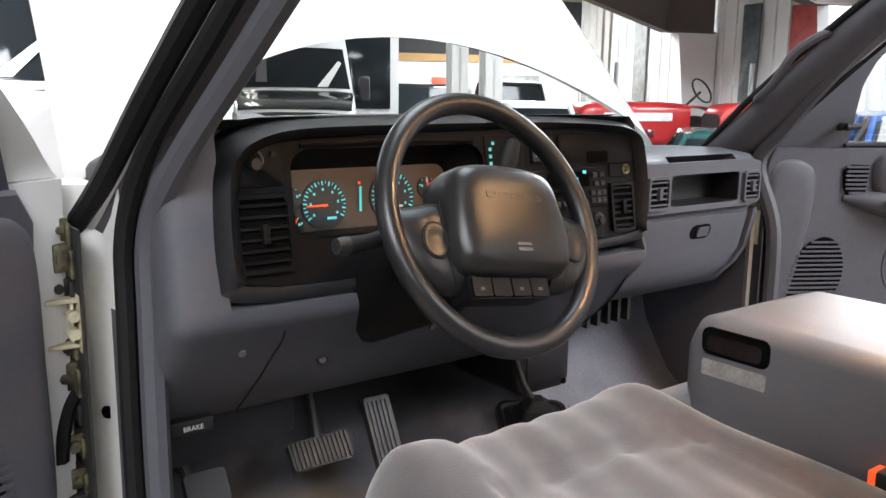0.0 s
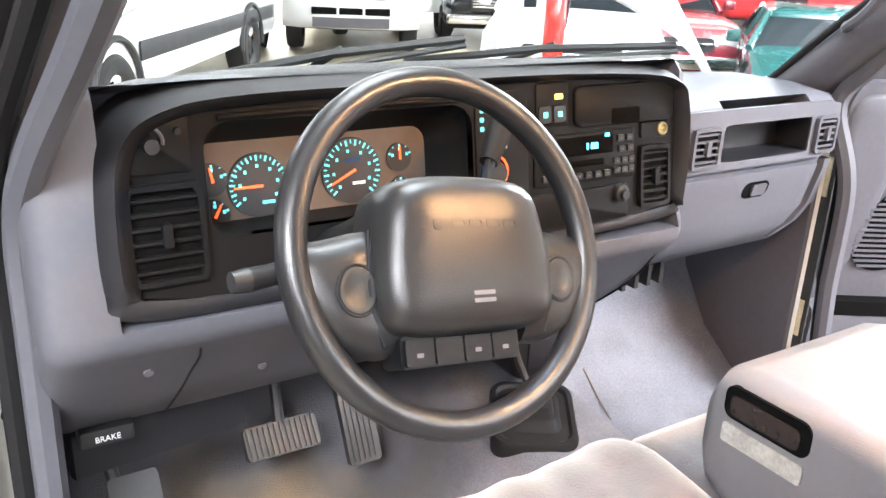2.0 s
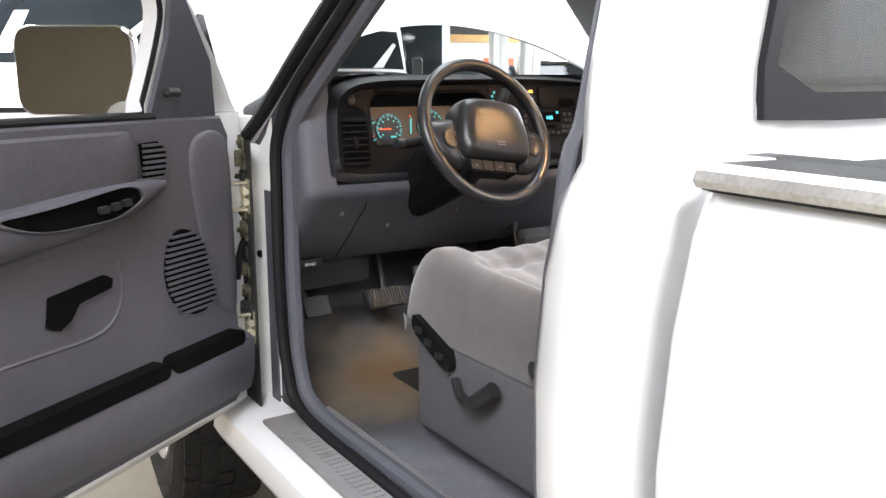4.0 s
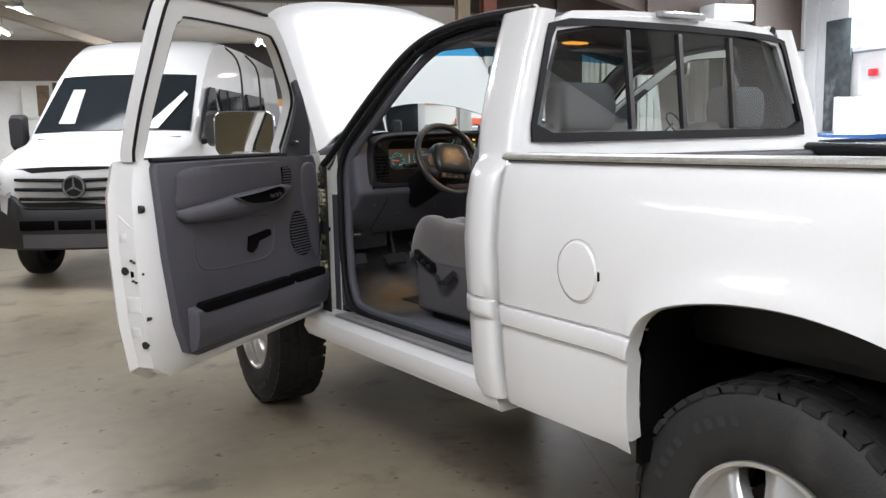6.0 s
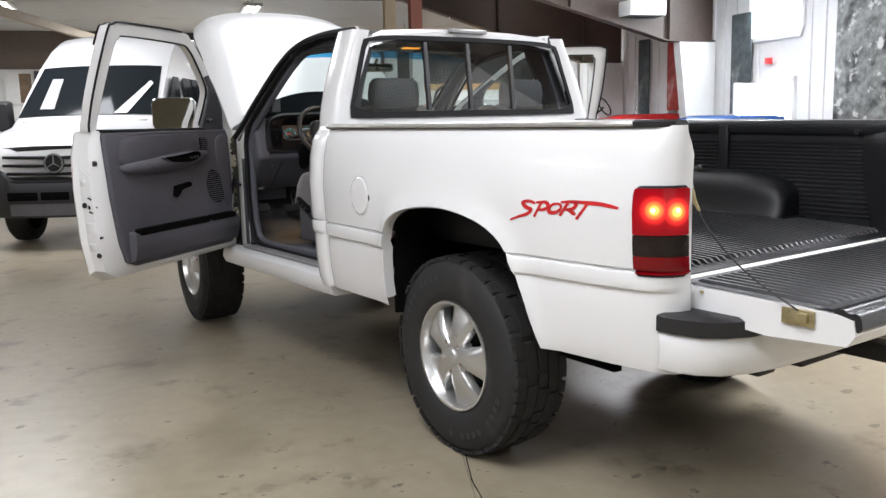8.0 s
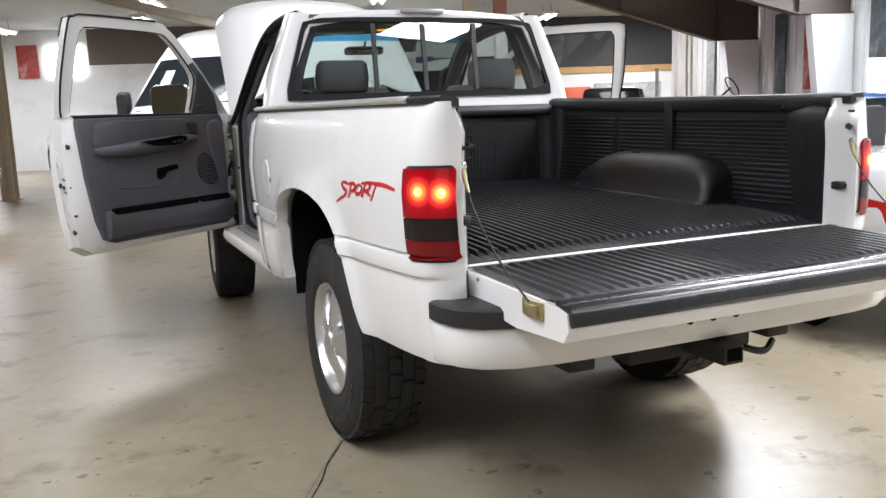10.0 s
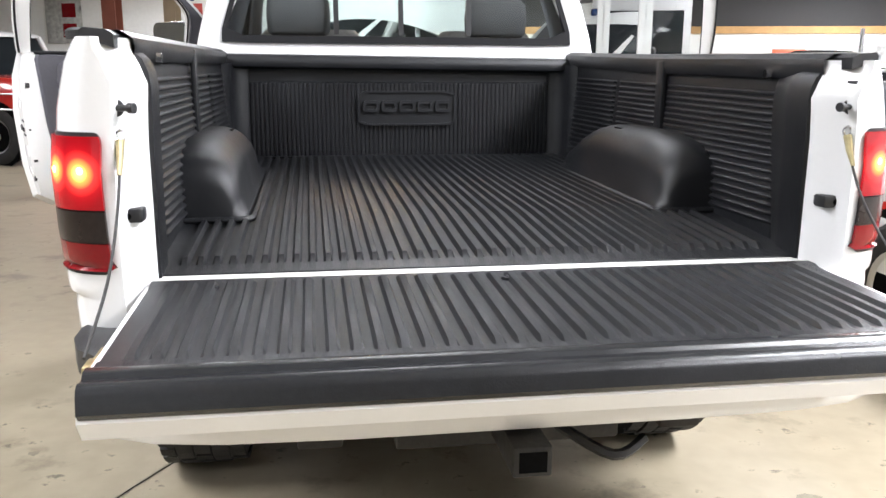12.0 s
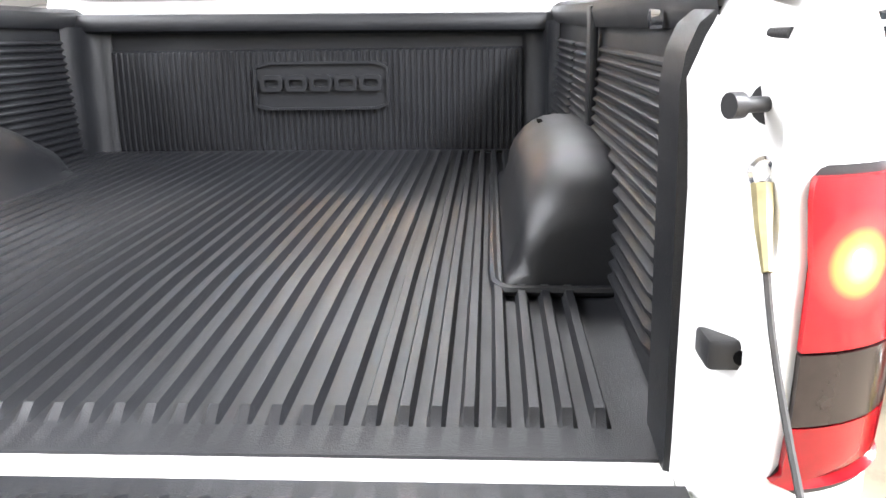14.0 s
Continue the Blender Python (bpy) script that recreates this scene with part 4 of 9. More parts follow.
    # windscreen pillar, roof rail
    rail = [(0.885, 2.66, 1.31), (0.822, 2.53, 1.325), (0.800, 2.43, 1.405), (0.776, 2.285, 1.53), (0.747, 2.11, 1.67), (0.720, 1.94, 1.79), (0.702, 1.80, 1.858), (0.692, 1.64, 1.893), (0.688, 1.40, 1.908), (0.686, 1.12, 1.90)]
    bm = bmesh.new()
    tube(bm, smooth_path([(s * (x - 0.016), y - 0.004, z - 0.010) for x, y, z in rail], 4), 0.020, 10)
    part("roof_rail", bm, WHITE, truck)
    bm = bmesh.new()
    tube(bm, smooth_path([(s * (x + 0.002), y - 0.012, z - 0.012) for x, y, z in rail[1:]], 4), 0.017, 8)
    part("drip_seal", bm, RUBBER, truck, "black rubber strip along the pillar")
    bm = bmesh.new()
    rings = []
    for k, p in enumerate(smooth_path(rail[1:8], 4)):
        w = float(np.interp(k, (0, 4, 16, 24), (1.0, 1.0, 0.8, 0.45)))
        rear = 1.0 if s < 0 else 0.35
        sec = [(-0.012, -0.018, -0.020), (-0.030 * w, -0.050 * w * rear, -0.028), (-0.068 * w, -0.048 * w * rear, -0.020), (-0.098 * w, -0.008 * w, -0.012), (-0.104 * w, 0.040 * w, -0.004), (-0.090 * w, 0.074 * w, 0.0), (-0.040 * w, 0.050 * w, 0.004)]
        rings.append([Vector((s * (p.x + a), p.y + b, p.z + c)) for a, b, c in sec])
    loft(bm, rings)
    part("pillar_trim", bm, TRIM_GREY, truck, "grey windscreen pillar trim", smooth=60)
    bm = bmesh.new()
    tube(bm, smooth_path([(s * (x - 0.088 * w), y + 0.078 * w, z + 0.004) for (x, y, z), w in zip(rail[1:8], (1.0, 1.0, 1.0, 0.9, 0.78, 0.62, 0.45))], 4), 0.008, 8)
    part("screen_moulding", bm, RUBBER, truck)
    if s > 0:
        bm = bmesh.new()
        tube(bm, smooth_path([(0.70, 2.36, 1.525), (0.655, 2.335, 1.522), (0.640, 2.29, 1.555), (0.625, 2.235, 1.62), (0.640, 2.19, 1.655), (0.675, 2.185, 1.66)], 6), 0.010, 8)
        part("grab_handle", bm, TRIM_GREY, truck)
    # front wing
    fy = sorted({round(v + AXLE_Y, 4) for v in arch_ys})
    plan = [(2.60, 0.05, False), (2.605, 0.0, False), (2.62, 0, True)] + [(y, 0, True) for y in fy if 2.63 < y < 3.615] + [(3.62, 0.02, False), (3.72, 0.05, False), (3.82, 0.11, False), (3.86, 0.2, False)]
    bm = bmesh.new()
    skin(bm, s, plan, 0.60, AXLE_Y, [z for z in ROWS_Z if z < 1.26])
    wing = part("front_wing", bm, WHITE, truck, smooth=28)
    bm = bmesh.new()
    grid(bm, [[Vector((s * x, y, z)) for y in (2.62, 3.0, 3.4, 3.8)] for x, z in ((side_x(1.25), 1.25), (0.93, 1.262), (0.84, 1.26), (0.82, 1.15))])
    part("wing_top", bm, WHITE, wing)
    # front well sheets carry their shade as near-black colour too
    bm = bmesh.new()
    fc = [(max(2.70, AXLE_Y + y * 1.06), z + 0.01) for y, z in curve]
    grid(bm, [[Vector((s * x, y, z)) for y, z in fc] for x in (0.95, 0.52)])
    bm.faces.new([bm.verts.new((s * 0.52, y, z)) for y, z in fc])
    part("wheel_well", bm, NEAR_BLACK, truck)
    bm = bmesh.new()
    box(bm, s * 0.72, s * 0.93, 3.80, 3.90, 0.92, 1.12, 0.03)
    part("headlamp", bm, CLEAR_LENS, truck)

# fuel door on the left side
bm = bmesh.new()
revolve(bm, [(0.0, 0.0045), (0.073, 0.0045), (0.078, 0.0)], lambda x, y, h: Vector((-(box_x(0.545, 1.083 + y * 1.1) + 0.001 + h), 0.545 + x * 0.98, 1.083 + y * 1.1)), 40)
fuel = part("fuel_door", bm, WHITE, truck, smooth=25)
bm = bmesh.new()
ringpts = [(-(box_x(0.545, 1.083 + 0.0825 * math.sin(a) * 1.1) - 0.0006), 0.545 + 0.0825 * math.cos(a), 1.083 + 0.0825 * 1.1 * math.sin(a)) for a in np.linspace(0, 2 * math.pi, 48)[:-1]]
tube(bm, ringpts, 0.0008, 5, True)
part("gap", bm, SEAL_GREY, fuel)
bm = bmesh.new()
box(bm, -1.022, -1.016, 0.460, 0.466, 1.066, 1.092, 0.002)
part("finger_notch", bm, NEAR_BLACK, fuel)

# SPORT decal, brushed strokes
def strokes(lines, place, width, material, parent, name="stroke"):
    for pts in lines:
        path = smooth_path([Vector((u, v, 0)) for u, v in pts], 5) if len(pts) > 2 else [Vector((u, v, 0)) for u, v in pts]
        bm = bmesh.new()
        n, a, b = len(path), [], []
        for i, p in enumerate(path):
            d = (path[min(i + 1, n - 1)] - path[max(i - 1, 0)]).normalized()
            w = width * (0.55 + 0.45 * math.sin(math.pi * (i + 0.6) / n))
            nn = Vector((-d.y, d.x, 0)) * w / 2
            a.append(place(p.x + nn.x, p.y + nn.y))
            b.append(place(p.x - nn.x, p.y - nn.y))
        grid(bm, [a, b])
        part(name, bm, material, parent)


for sname, s in SIDES:
    decal = part("sport_decal", (lambda bm: (box(bm, s * 0.90, s * 0.901, -0.71, -0.70, 1.1, 1.101), bm)[1])(bmesh.new()), DECAL_RED, truck, "brushed red lettering reading SPORT")
    S_LINES = [[(0.115, 0.083), (0.08, 0.092), (0.045, 0.085), (0.07, 0.065), (0.10, 0.055), (0.085, 0.035), (0.045, 0.02), (0.0, 0.0)],
               [(0.145, 0.09), (0.125, 0.025)], [(0.118, 0.088), (0.165, 0.092), (0.185, 0.075), (0.165, 0.06), (0.135, 0.058)],
               [(0.235, 0.09), (0.205, 0.085), (0.192, 0.062), (0.205, 0.05), (0.235, 0.055), (0.25, 0.075), (0.235, 0.09)],
               [(0.275, 0.095), (0.255, 0.04)], [(0.24, 0.097), (0.30, 0.102), (0.315, 0.085), (0.295, 0.07), (0.265, 0.068)], [(0.285, 0.07), (0.325, 0.05)],
               [(0.365, 0.1), (0.335, 0.03)], [(0.29, 0.104), (0.36, 0.102), (0.43, 0.1), (0.50, 0.088)]]
    strokes(S_LINES, lambda u, v: (lambda y: Vector((s * (box_x(y, 1.055 + 0.8 * v) + 0.002), y, 1.055 + 0.8 * v)))((-0.475 - (u + 0.35 * v) * 0.9) if s < 0 else (-0.94 + (u + 0.35 * v) * 0.9)), 0.0165, DECAL_RED, decal)

# box: front wall, floor, underbody
bm = bmesh.new()
box(bm, -0.86, 0.86, 0.985, 1.003, 0.62, 1.385)
part("box_front", bm, WHITE, truck)
bm = bmesh.new()
box(bm, -0.60, 0.60, -1.03, 0.98, 0.83, 0.872)
part("box_floor", bm, WHITE, truck)
bm = bmesh.new()
box(bm, -0.745, 0.745, -1.043, -0.96, 0.86, 0.881, 0.004)
part("box_sill", bm, JAMB, truck)
bm = bmesh.new()
for s in (-1, 1):
    box(bm, s * 0.36, s * 0.46, -1.15, 3.7, 0.52, 0.66, 0.01)
for y in (-0.9, -0.3, 0.5, 1.3, 2.1, 2.9):
    box(bm, -0.4, 0.4, y, y + 0.1, 0.54, 0.64, 0.01)
part("chassis", bm, STEEL_DARK, truck, "dirty black ladder frame")
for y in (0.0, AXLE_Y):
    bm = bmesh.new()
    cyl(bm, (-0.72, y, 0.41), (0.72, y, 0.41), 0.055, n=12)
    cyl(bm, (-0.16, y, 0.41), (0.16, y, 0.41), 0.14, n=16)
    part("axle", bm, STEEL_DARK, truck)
bm = bmesh.new()
tube(bm, smooth_path([(0.5, 1.9, 0.5), (0.55, 0.9, 0.5), (0.62, -0.4, 0.52), (0.72, -0.85, 0.5)], 5), 0.04, 10)
part("exhaust_pipe", bm, STEEL_DARK, truck)
# near-black boxes: the shade beneath the body is in their colour
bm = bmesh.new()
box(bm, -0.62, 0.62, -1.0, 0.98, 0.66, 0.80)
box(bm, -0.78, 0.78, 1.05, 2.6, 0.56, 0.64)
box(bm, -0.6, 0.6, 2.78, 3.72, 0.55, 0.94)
part("underbody", bm, NEAR_BLACK, truck)
bm = bmesh.new()
box(bm, -0.25, 0.25, -1.18, -1.08, 0.52, 0.60, 0.01)
box(bm, -0.04, 0.04, -1.375, -1.1, 0.54, 0.605, 0.006)
part("tow_hitch", bm, STEEL_DARK, truck, "black receiver hitch")
bm = bmesh.new()
box(bm, -0.028, 0.028, -1.378, -1.37, 0.552, 0.594)
part("hitch_socket", bm, NEAR_BLACK, truck)
bm = bmesh.new()
tube(bm, smooth_path([(0.1, -1.2, 0.57), (0.2, -1.28, 0.53), (0.28, -1.25, 0.55)], 5), 0.012, 6)
part("trailer_plug", bm, BLACK_TRIM, truck)

# rear bumper
bm = bmesh.new()
half = [(0.0, -1.335), (0.35, -1.335), (0.6, -1.325), (0.73, -1.302), (0.81, -1.265), (0.862, -1.21), (0.886, -1.14), (0.89, -1.08)]
plan = [(-x, y) for x, y in reversed(half)] + half[1:]
rows = []
for dz, out in ((0.612, -0.06), (0.618, -0.02), (0.645, 0.0), (0.71, 0.0), (0.738, -0.006), (0.746, -0.02), (0.746, -0.12)):
    rows.append([Vector((x * (1 + out * 0.4), y - out * (0.9 if abs(x) < 0.9 else 0.3), dz)) for x, y in plan])
grid(bm, rows)
bumper = part("rear_bumper", bm, WHITE, truck, "white painted rear bumper", smooth=35)
for s in (-1, 1):
    bm = bmesh.new()
    loft(bm, [[Vector((s * x, y, z)) for x, y in ((0.896, -1.07), (0.893, -1.14), (0.868, -1.215), (0.815, -1.272), (0.735, -1.309), (0.66, -1.315), (0.66, -1.1))] for z in (0.744, 0.752, 0.792)] + [[Vector((s * x, y, 0.803)) for x, y in ((0.88, -1.08), (0.878, -1.135), (0.855, -1.20), (0.805, -1.255), (0.73, -1.29), (0.67, -1.295), (0.67, -1.11))]])
    part("step_pad", bm, BLACK_TRIM, bumper, "black plastic step pad")
bm = bmesh.new()
box(bm, -0.66, 0.66, -1.31, -1.1, 0.744, 0.757, 0.005)
part("centre_pad", bm, BLACK_TRIM, bumper)
bm = bmesh.new()
prism(bm, [(-0.27, 0.725), (0.16, 0.725), (0.12, 0.665), (-0.23, 0.665)], lambda u, v, w: Vector((u, -1.336 + w, v)), -0.004, 0.01)
recess = part("plate_recess", bm, JAMB, bumper)
for x in (-0.147, -0.057, 0.033):
    bm = bmesh.new()
    cyl(bm, (x, -1.346, 0.695), (x, -1.338, 0.695), 0.013, n=16)
    part("hole", bm, NEAR_BLACK, recess)

# tailgate, lowered
TG = lambda u, v, w: Vector((u, -1.046 - v * 1.068, 0.875 - 0.012 * v / 0.55 + w))
bm = bmesh.new()
sec = [(0.0, -0.055), (0.0, 0.0), (0.50, 0.0), (0.545, -0.01), (0.552, -0.05), (0.53, -0.085), (0.30, -0.105), (0.05, -0.09)]
loft(bm, [[TG(x, v, w) for v, w in sec] for x in (-0.762, -0.755, 0.755, 0.762)])
tailgate = part("tailgate", bm, WHITE, truck, "white tailgate lowered flat")
# ribbed liner of the tailgate
bm = bmesh.new()
def ribbed(x0, x1, n, top, low, flat=0.36):
    out, w = [], (x1 - x0) / n
    for k in range(n):
        a = x0 + k * w
        out += [(a, low), (a + w * 0.14, top), (a + w * (0.14 + flat - 0.1), top), (a + w * (0.28 + flat - 0.1), low)]
    return out + [(x1, low)]
prof = [(-0.752, 0.002), (-0.735, 0.008)] + ribbed(-0.715, 0.715, 36, 0.016, 0.006, 0.42) + [(0.735, 0.008), (0.752, 0.002)]
flatp = [(x, 0.008) for x, _ in prof]
edge = [(x, 0.002) for x, _ in prof]
grid(bm, [[TG(x, v, h) for x, h in q] for q, v in ((edge, 0.004), (flatp, 0.007), (flatp, 0.035), (prof, 0.05), (prof, 0.44), (flatp, 0.455), (flatp, 0.492), (edge, 0.495))])
tliner = part("tailgate_liner", bm, LINER, tailgate, "black ribbed plastic tailgate liner", smooth=28)
for x, v in ((-0.62, 0.07), (0.0, 0.07), (0.62, 0.07)):
    bm = bmesh.new()
    revolve(bm, [(0.0, 0.0150), (0.004, 0.0148), (0.006, 0.0125), (0.012, 0.012), (0.013, 0.006)], lambda a, b, h, x=x, v=v: TG(x + a, v + b, h), 14)
    part("bolt", bm, LINER, tliner)
bm = bmesh.new()
loft(bm, [[TG(x, v, w) for v, w in ((0.490, 0.008), (0.494, 0.0145), (0.500, 0.016), (0.516, 0.016), (0.520, 0.013), (0.524, 0.008), (0.540, 0.008), (0.544, 0.011), (0.552, 0.010), (0.559, 0.004), (0.563, -0.006), (0.567, -0.030), (0.556, -0.042), (0.490, 0.0))] for x in (-0.757, -0.748, 0.748, 0.757)])
part("edge_cap", bm, CAP_GLOSS, tailgate, "black plastic cap along the tailgate edge")
for s in (-1, 1):
    bm = bmesh.new()
    box(bm, s * 0.762, s * 0.772, -1.52, -1.42, 0.815, 0.862, 0.003)
    box(bm, s * 0.768, s * 0.785, -1.505, -1.455, 0.825, 0.855, 0.004)
    part("latch", bm, GOLD_ZINC, tailgate, "gold zinc-plated latch")
    bm = bmesh.new()
    cyl(bm, (s * 0.755, -1.14, 0.86), (s * 0.768, -1.14, 0.86), 0.006, n=10)
    part("screw", bm, GOLD_ZINC, tailgate)


# wheels
def wheel(x, y, s, steer=0.0):
    w = new("wheel")
    w.parent = truck
    R, W, K = 0.428, 0.265, 1.049
    sn, cs = math.sin(radians(steer)), math.cos(radians(steer))
    P = lambda a, b, h: Vector((x + s * h * cs + a * K * sn, y - s * h * sn + a * K * cs, R + b * K))
    bm = bmesh.new()
    h = W / 2
    revolve(bm, [(0.222, h - 0.012), (0.235, h + 0.004), (0.27, h + 0.012), (0.32, h + 0.014), (0.365, h + 0.004), (0.388, h - 0.012), (0.398, h - 0.03), (0.399, 0.0), (0.398, -h + 0.03), (0.388, -h + 0.012), (0.32, -h - 0.012), (0.222, -h + 0.01)], P, 64)
    tyre = part("tyre", bm, TYRE, w, "black all-terrain tyre")
    # tread blocks
    bm = bmesh.new()
    n = 46
    for k in range(n):
        a0 = 2 * math.pi * k / n
        for j, (h0, h1) in enumerate(((-0.128, -0.085), (-0.078, -0.03), (-0.024, 0.024), (0.03, 0.078), (0.085, 0.128))):
            sh = 0.5 * (j % 2) + 0.18 * math.sin(k * 2.1 + j)
            b0, b1 = a0 + (sh + 0.05) * 2 * math.pi / n, a0 + (sh + 0.90) * 2 * math.pi / n
            lo, hi = 0.394 if 0 < j < 4 else 0.386, 0.407 if 0 < j < 4 else 0.402
            c = [(b0, h0), (b1, h0), (b1, h1), (b0, h1)]
            sk = 0.012 * (1 if j % 2 else -1)
            ring0 = [P((lo) * math.cos(a), (lo) * math.sin(a), hh) for a, hh in c]
            ring1 = [P(hi * math.cos(a + (sk if hh == h1 else 0)), hi * math.sin(a + (sk if hh == h1 else 0)), hh) for a, hh in c]
            vs = [[bm.verts.new(p) for p in r] for r in (ring0, ring1)]
            for i in range(4):
                bm.faces.new([vs[0][i], vs[0][(i + 1) % 4], vs[1][(i + 1) % 4], vs[1][i]])
            bm.faces.new(vs[1])
    tagged(part("tread", bm, TYRE, w, smooth=20), kind="stuff")
    # unreadable raised lettering on the sidewall
    bm = bmesh.new()
    for base, count in ((20, 9), (200, 11)):
        for k in range(count):
            a = radians(base + k * 7)
            if k % 5 == 4:
                continue
            c = []
            for da, dr in ((-0.035, 0.31), (0.035, 0.31), (0.035, 0.335), (-0.035, 0.335)):
                c.append(P(dr * math.cos(a + da), dr * math.sin(a + da), h + 0.0155))
            bm.faces.new([bm.verts.new(p) for p in c])
    tagged(part("sidewall_mark", bm, PLASTIC_GREY, w), kind="stuff")
    # five-spoke rim
    bm = bmesh.new()
    revolve(bm, [(0.226, h - 0.014), (0.224, h + 0.004), (0.214, h + 0.004), (0.206, h - 0.012), (0.200, h - 0.06), (0.196, -0.05), (0.215, -h + 0.01)], P, 56)
    rim = part("rim", bm, ALLOY, w, "silver five-spoke alloy rim")
    for k in range(5):
        a = 2 * math.pi * k / 5 + 0.62
        bm = bmesh.new()
        rows = []
        for r, half, hh in ((0.04, 0.034, h + 0.002), (0.085, 0.046, h + 0.003), (0.12, 0.054, h - 0.002), (0.155, 0.068, h - 0.012), (0.185, 0.090, h - 0.024), (0.207, 0.114, h - 0.034)):
            row = []
            for q, dz in ((-1, -0.05), (-0.97, -0.014), (-0.80, -0.003), (-0.4, 0.002), (0.4, 0.002), (0.80, -0.003), (0.97, -0.014), (1, -0.05)):
                u, v = r, half * q
                row.append(P(u * math.cos(a) - v * math.sin(a), u * math.sin(a) + v * math.cos(a), hh + dz))
            rows.append(row)
        loft(bm, rows)
        part("spoke", bm, ALLOY, rim)
    bm = bmesh.new()
    revolve(bm, [(0.0, h + 0.016), (0.03, h + 0.015), (0.036, h + 0.010), (0.038, h + 0.0), (0.078, h - 0.004), (0.086, h - 0.012), (0.088, h - 0.05)], P, 32)
    part("hub", bm, ALLOY, rim)
    for k in range(5):
        a = 2 * math.pi * k / 5 + 0.35 + math.pi / 5
        bm = bmesh.new()
        cyl(bm, P(0.062 * math.cos(a), 0.062 * math.sin(a), h - 0.012), P(0.062 * math.cos(a), 0.062 * math.sin(a), h + 0.004), 0.014, 0.011, n=6)
        part("lug_nut", bm, CHROME, rim)
    bm = bmesh.new()
    revolve(bm, [(0.0, 0.02), (0.15, 0.02), (0.15, 0.0), (0.0, 0.0)], P, 24)
    part("brake_drum", bm, STEEL_DARK, w)


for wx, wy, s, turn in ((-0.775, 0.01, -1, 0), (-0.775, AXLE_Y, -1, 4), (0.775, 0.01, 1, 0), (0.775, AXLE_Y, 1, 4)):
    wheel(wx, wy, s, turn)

# cab back wall with the sliding window
BACK = lambda u, v, w: Vector((u, 1.012 + 0.045 * max(0.0, (v - 1.42) / 0.46) + w, v))
outer = [(-0.80, 1.30), (0.80, 1.30), (0.80, 1.42), (0.60, 1.885), (0.3, 1.905), (0, 1.91), (-0.3, 1.905), (-0.60, 1.885), (-0.80, 1.42)]
rwin = [(-0.79, 1.455), (-0.775, 1.44), (0.775, 1.44), (0.79, 1.455), (0.672, 1.83), (0.645, 1.853), (0.4, 1.862), (0, 1.866), (-0.4, 1.862), (-0.645, 1.853), (-0.672, 1.83)]
bm = bmesh.new()
frame_ring(bm, outer, rwin, BACK, 0.0, 0.02, 96)
box(bm, -0.87, 0.87, 1.014, 1.03, 0.6, 1.30)
part("cab_back", bm, WHITE, truck)
inner = [(-0.752, 1.468), (0.752, 1.468), (0.764, 1.48), (0.657, 1.812), (0.632, 1.834), (0.4, 1.842), (0, 1.846), (-0.4, 1.842), (-0.632, 1.834), (-0.657, 1.812), (-0.764, 1.48)]
bm = bmesh.new()
frame_ring(bm, [(x * 1.005, z + (0.004 if z > 1.6 else -0.004)) for x, z in rwin], inner, BACK, -0.012, 0.012, 96)
rw = part("rear_window", bm, RUBBER, truck, "four-pane sliding rear window in a black frame")
for x in (-0.288, 0.0, 0.308):
    bm = bmesh.new()
    loft(bm, [[BACK(x + dx, z, w) for dx, w in ((-0.011, -0.008), (0.011, -0.008), (0.011, 0.012), (-0.011, 0.012))] for z in (1.475, 1.835)])
    part("divider", bm, BLACK_TRIM, rw)
for x0, x1 in ((-0.765, -0.288), (-0.288, 0.0), (0.0, 0.308), (0.308, 0.765)):
    bm = bmesh.new()
    pts = [(x0, 1.466), (x1, 1.466), (min(x1, 0.65), 1.845), (max(x0, -0.65), 1.845)]
    bm.faces.new([bm.verts.new(BACK(u, v, 0.004)) for u, v in pts])
    g = part("pane", bm, TINT_GLASS, rw)
    g.visible_shadow = False
# roof
bm = bmesh.new()
rows = []
for v in np.linspace(0, 1, 12):
    y = 1.02 + 0.80 * v
    half = 0.712
    row = []
    for u in np.linspace(-1, 1, 21):
        z = 1.945 - 0.062 * abs(u) ** 2.4 - 0.055 * (1 - v) ** 4 - 0.05 * v ** 3
        row.append(Vector((u * half, y + (0.03 if v == 0 else 0), z)))
    rows.append(row)
top = rows
under = [[p - Vector((0, 0, 0.028)) for p in r] for r in rows]
grid(bm, top)
for e in (0, -1):
    grid(bm, [top[e], under[e]])
part("roof", bm, WHITE, truck)
bm = bmesh.new()
grid(bm, [[p - Vector((0, 0, 0.012)) for p in r] for r in under])
part("headliner", bm, TRIM_GREY, truck, "grey cloth headliner")
bm = bmesh.new()
box(bm, -0.125, 0.125, 1.022, 1.075, 1.888, 1.914, 0.008)
part("cargo_lamp", bm, CLEAR_LENS, truck, "clear high-mounted cargo lamp")


# windscreen
def screen(u, v):
    """u across -1..1, v up 0..1."""
    xb, xt = 0.785, 0.655
    x = u * (xb + (xt - xb) * v)
    yb, yt = 2.88 - 0.28 * u * u, 1.86 - 0.07 * u * u
    zb, zt = 1.365 - 0.015 * u * u, 1.885 - 0.03 * u * u
    bow = 0.042 * math.sin(math.pi * v)
    return Vector((x, yb + (yt - yb) * v + bow, zb + (zt - zb) * v + bow))


bm = bmesh.new()
grid(bm, [[screen(u, v) for u in np.linspace(-1, 1, 17)] for v in np.linspace(0, 0.86, 8)])
wscreen = part("windscreen", bm, SCREEN_GLASS, truck, "clear laminated windscreen")
bm = bmesh.new()
grid(bm, [[screen(u, v) for u in np.linspace(-1, 1, 17)] for v in np.linspace(0.86, 1, 4)])
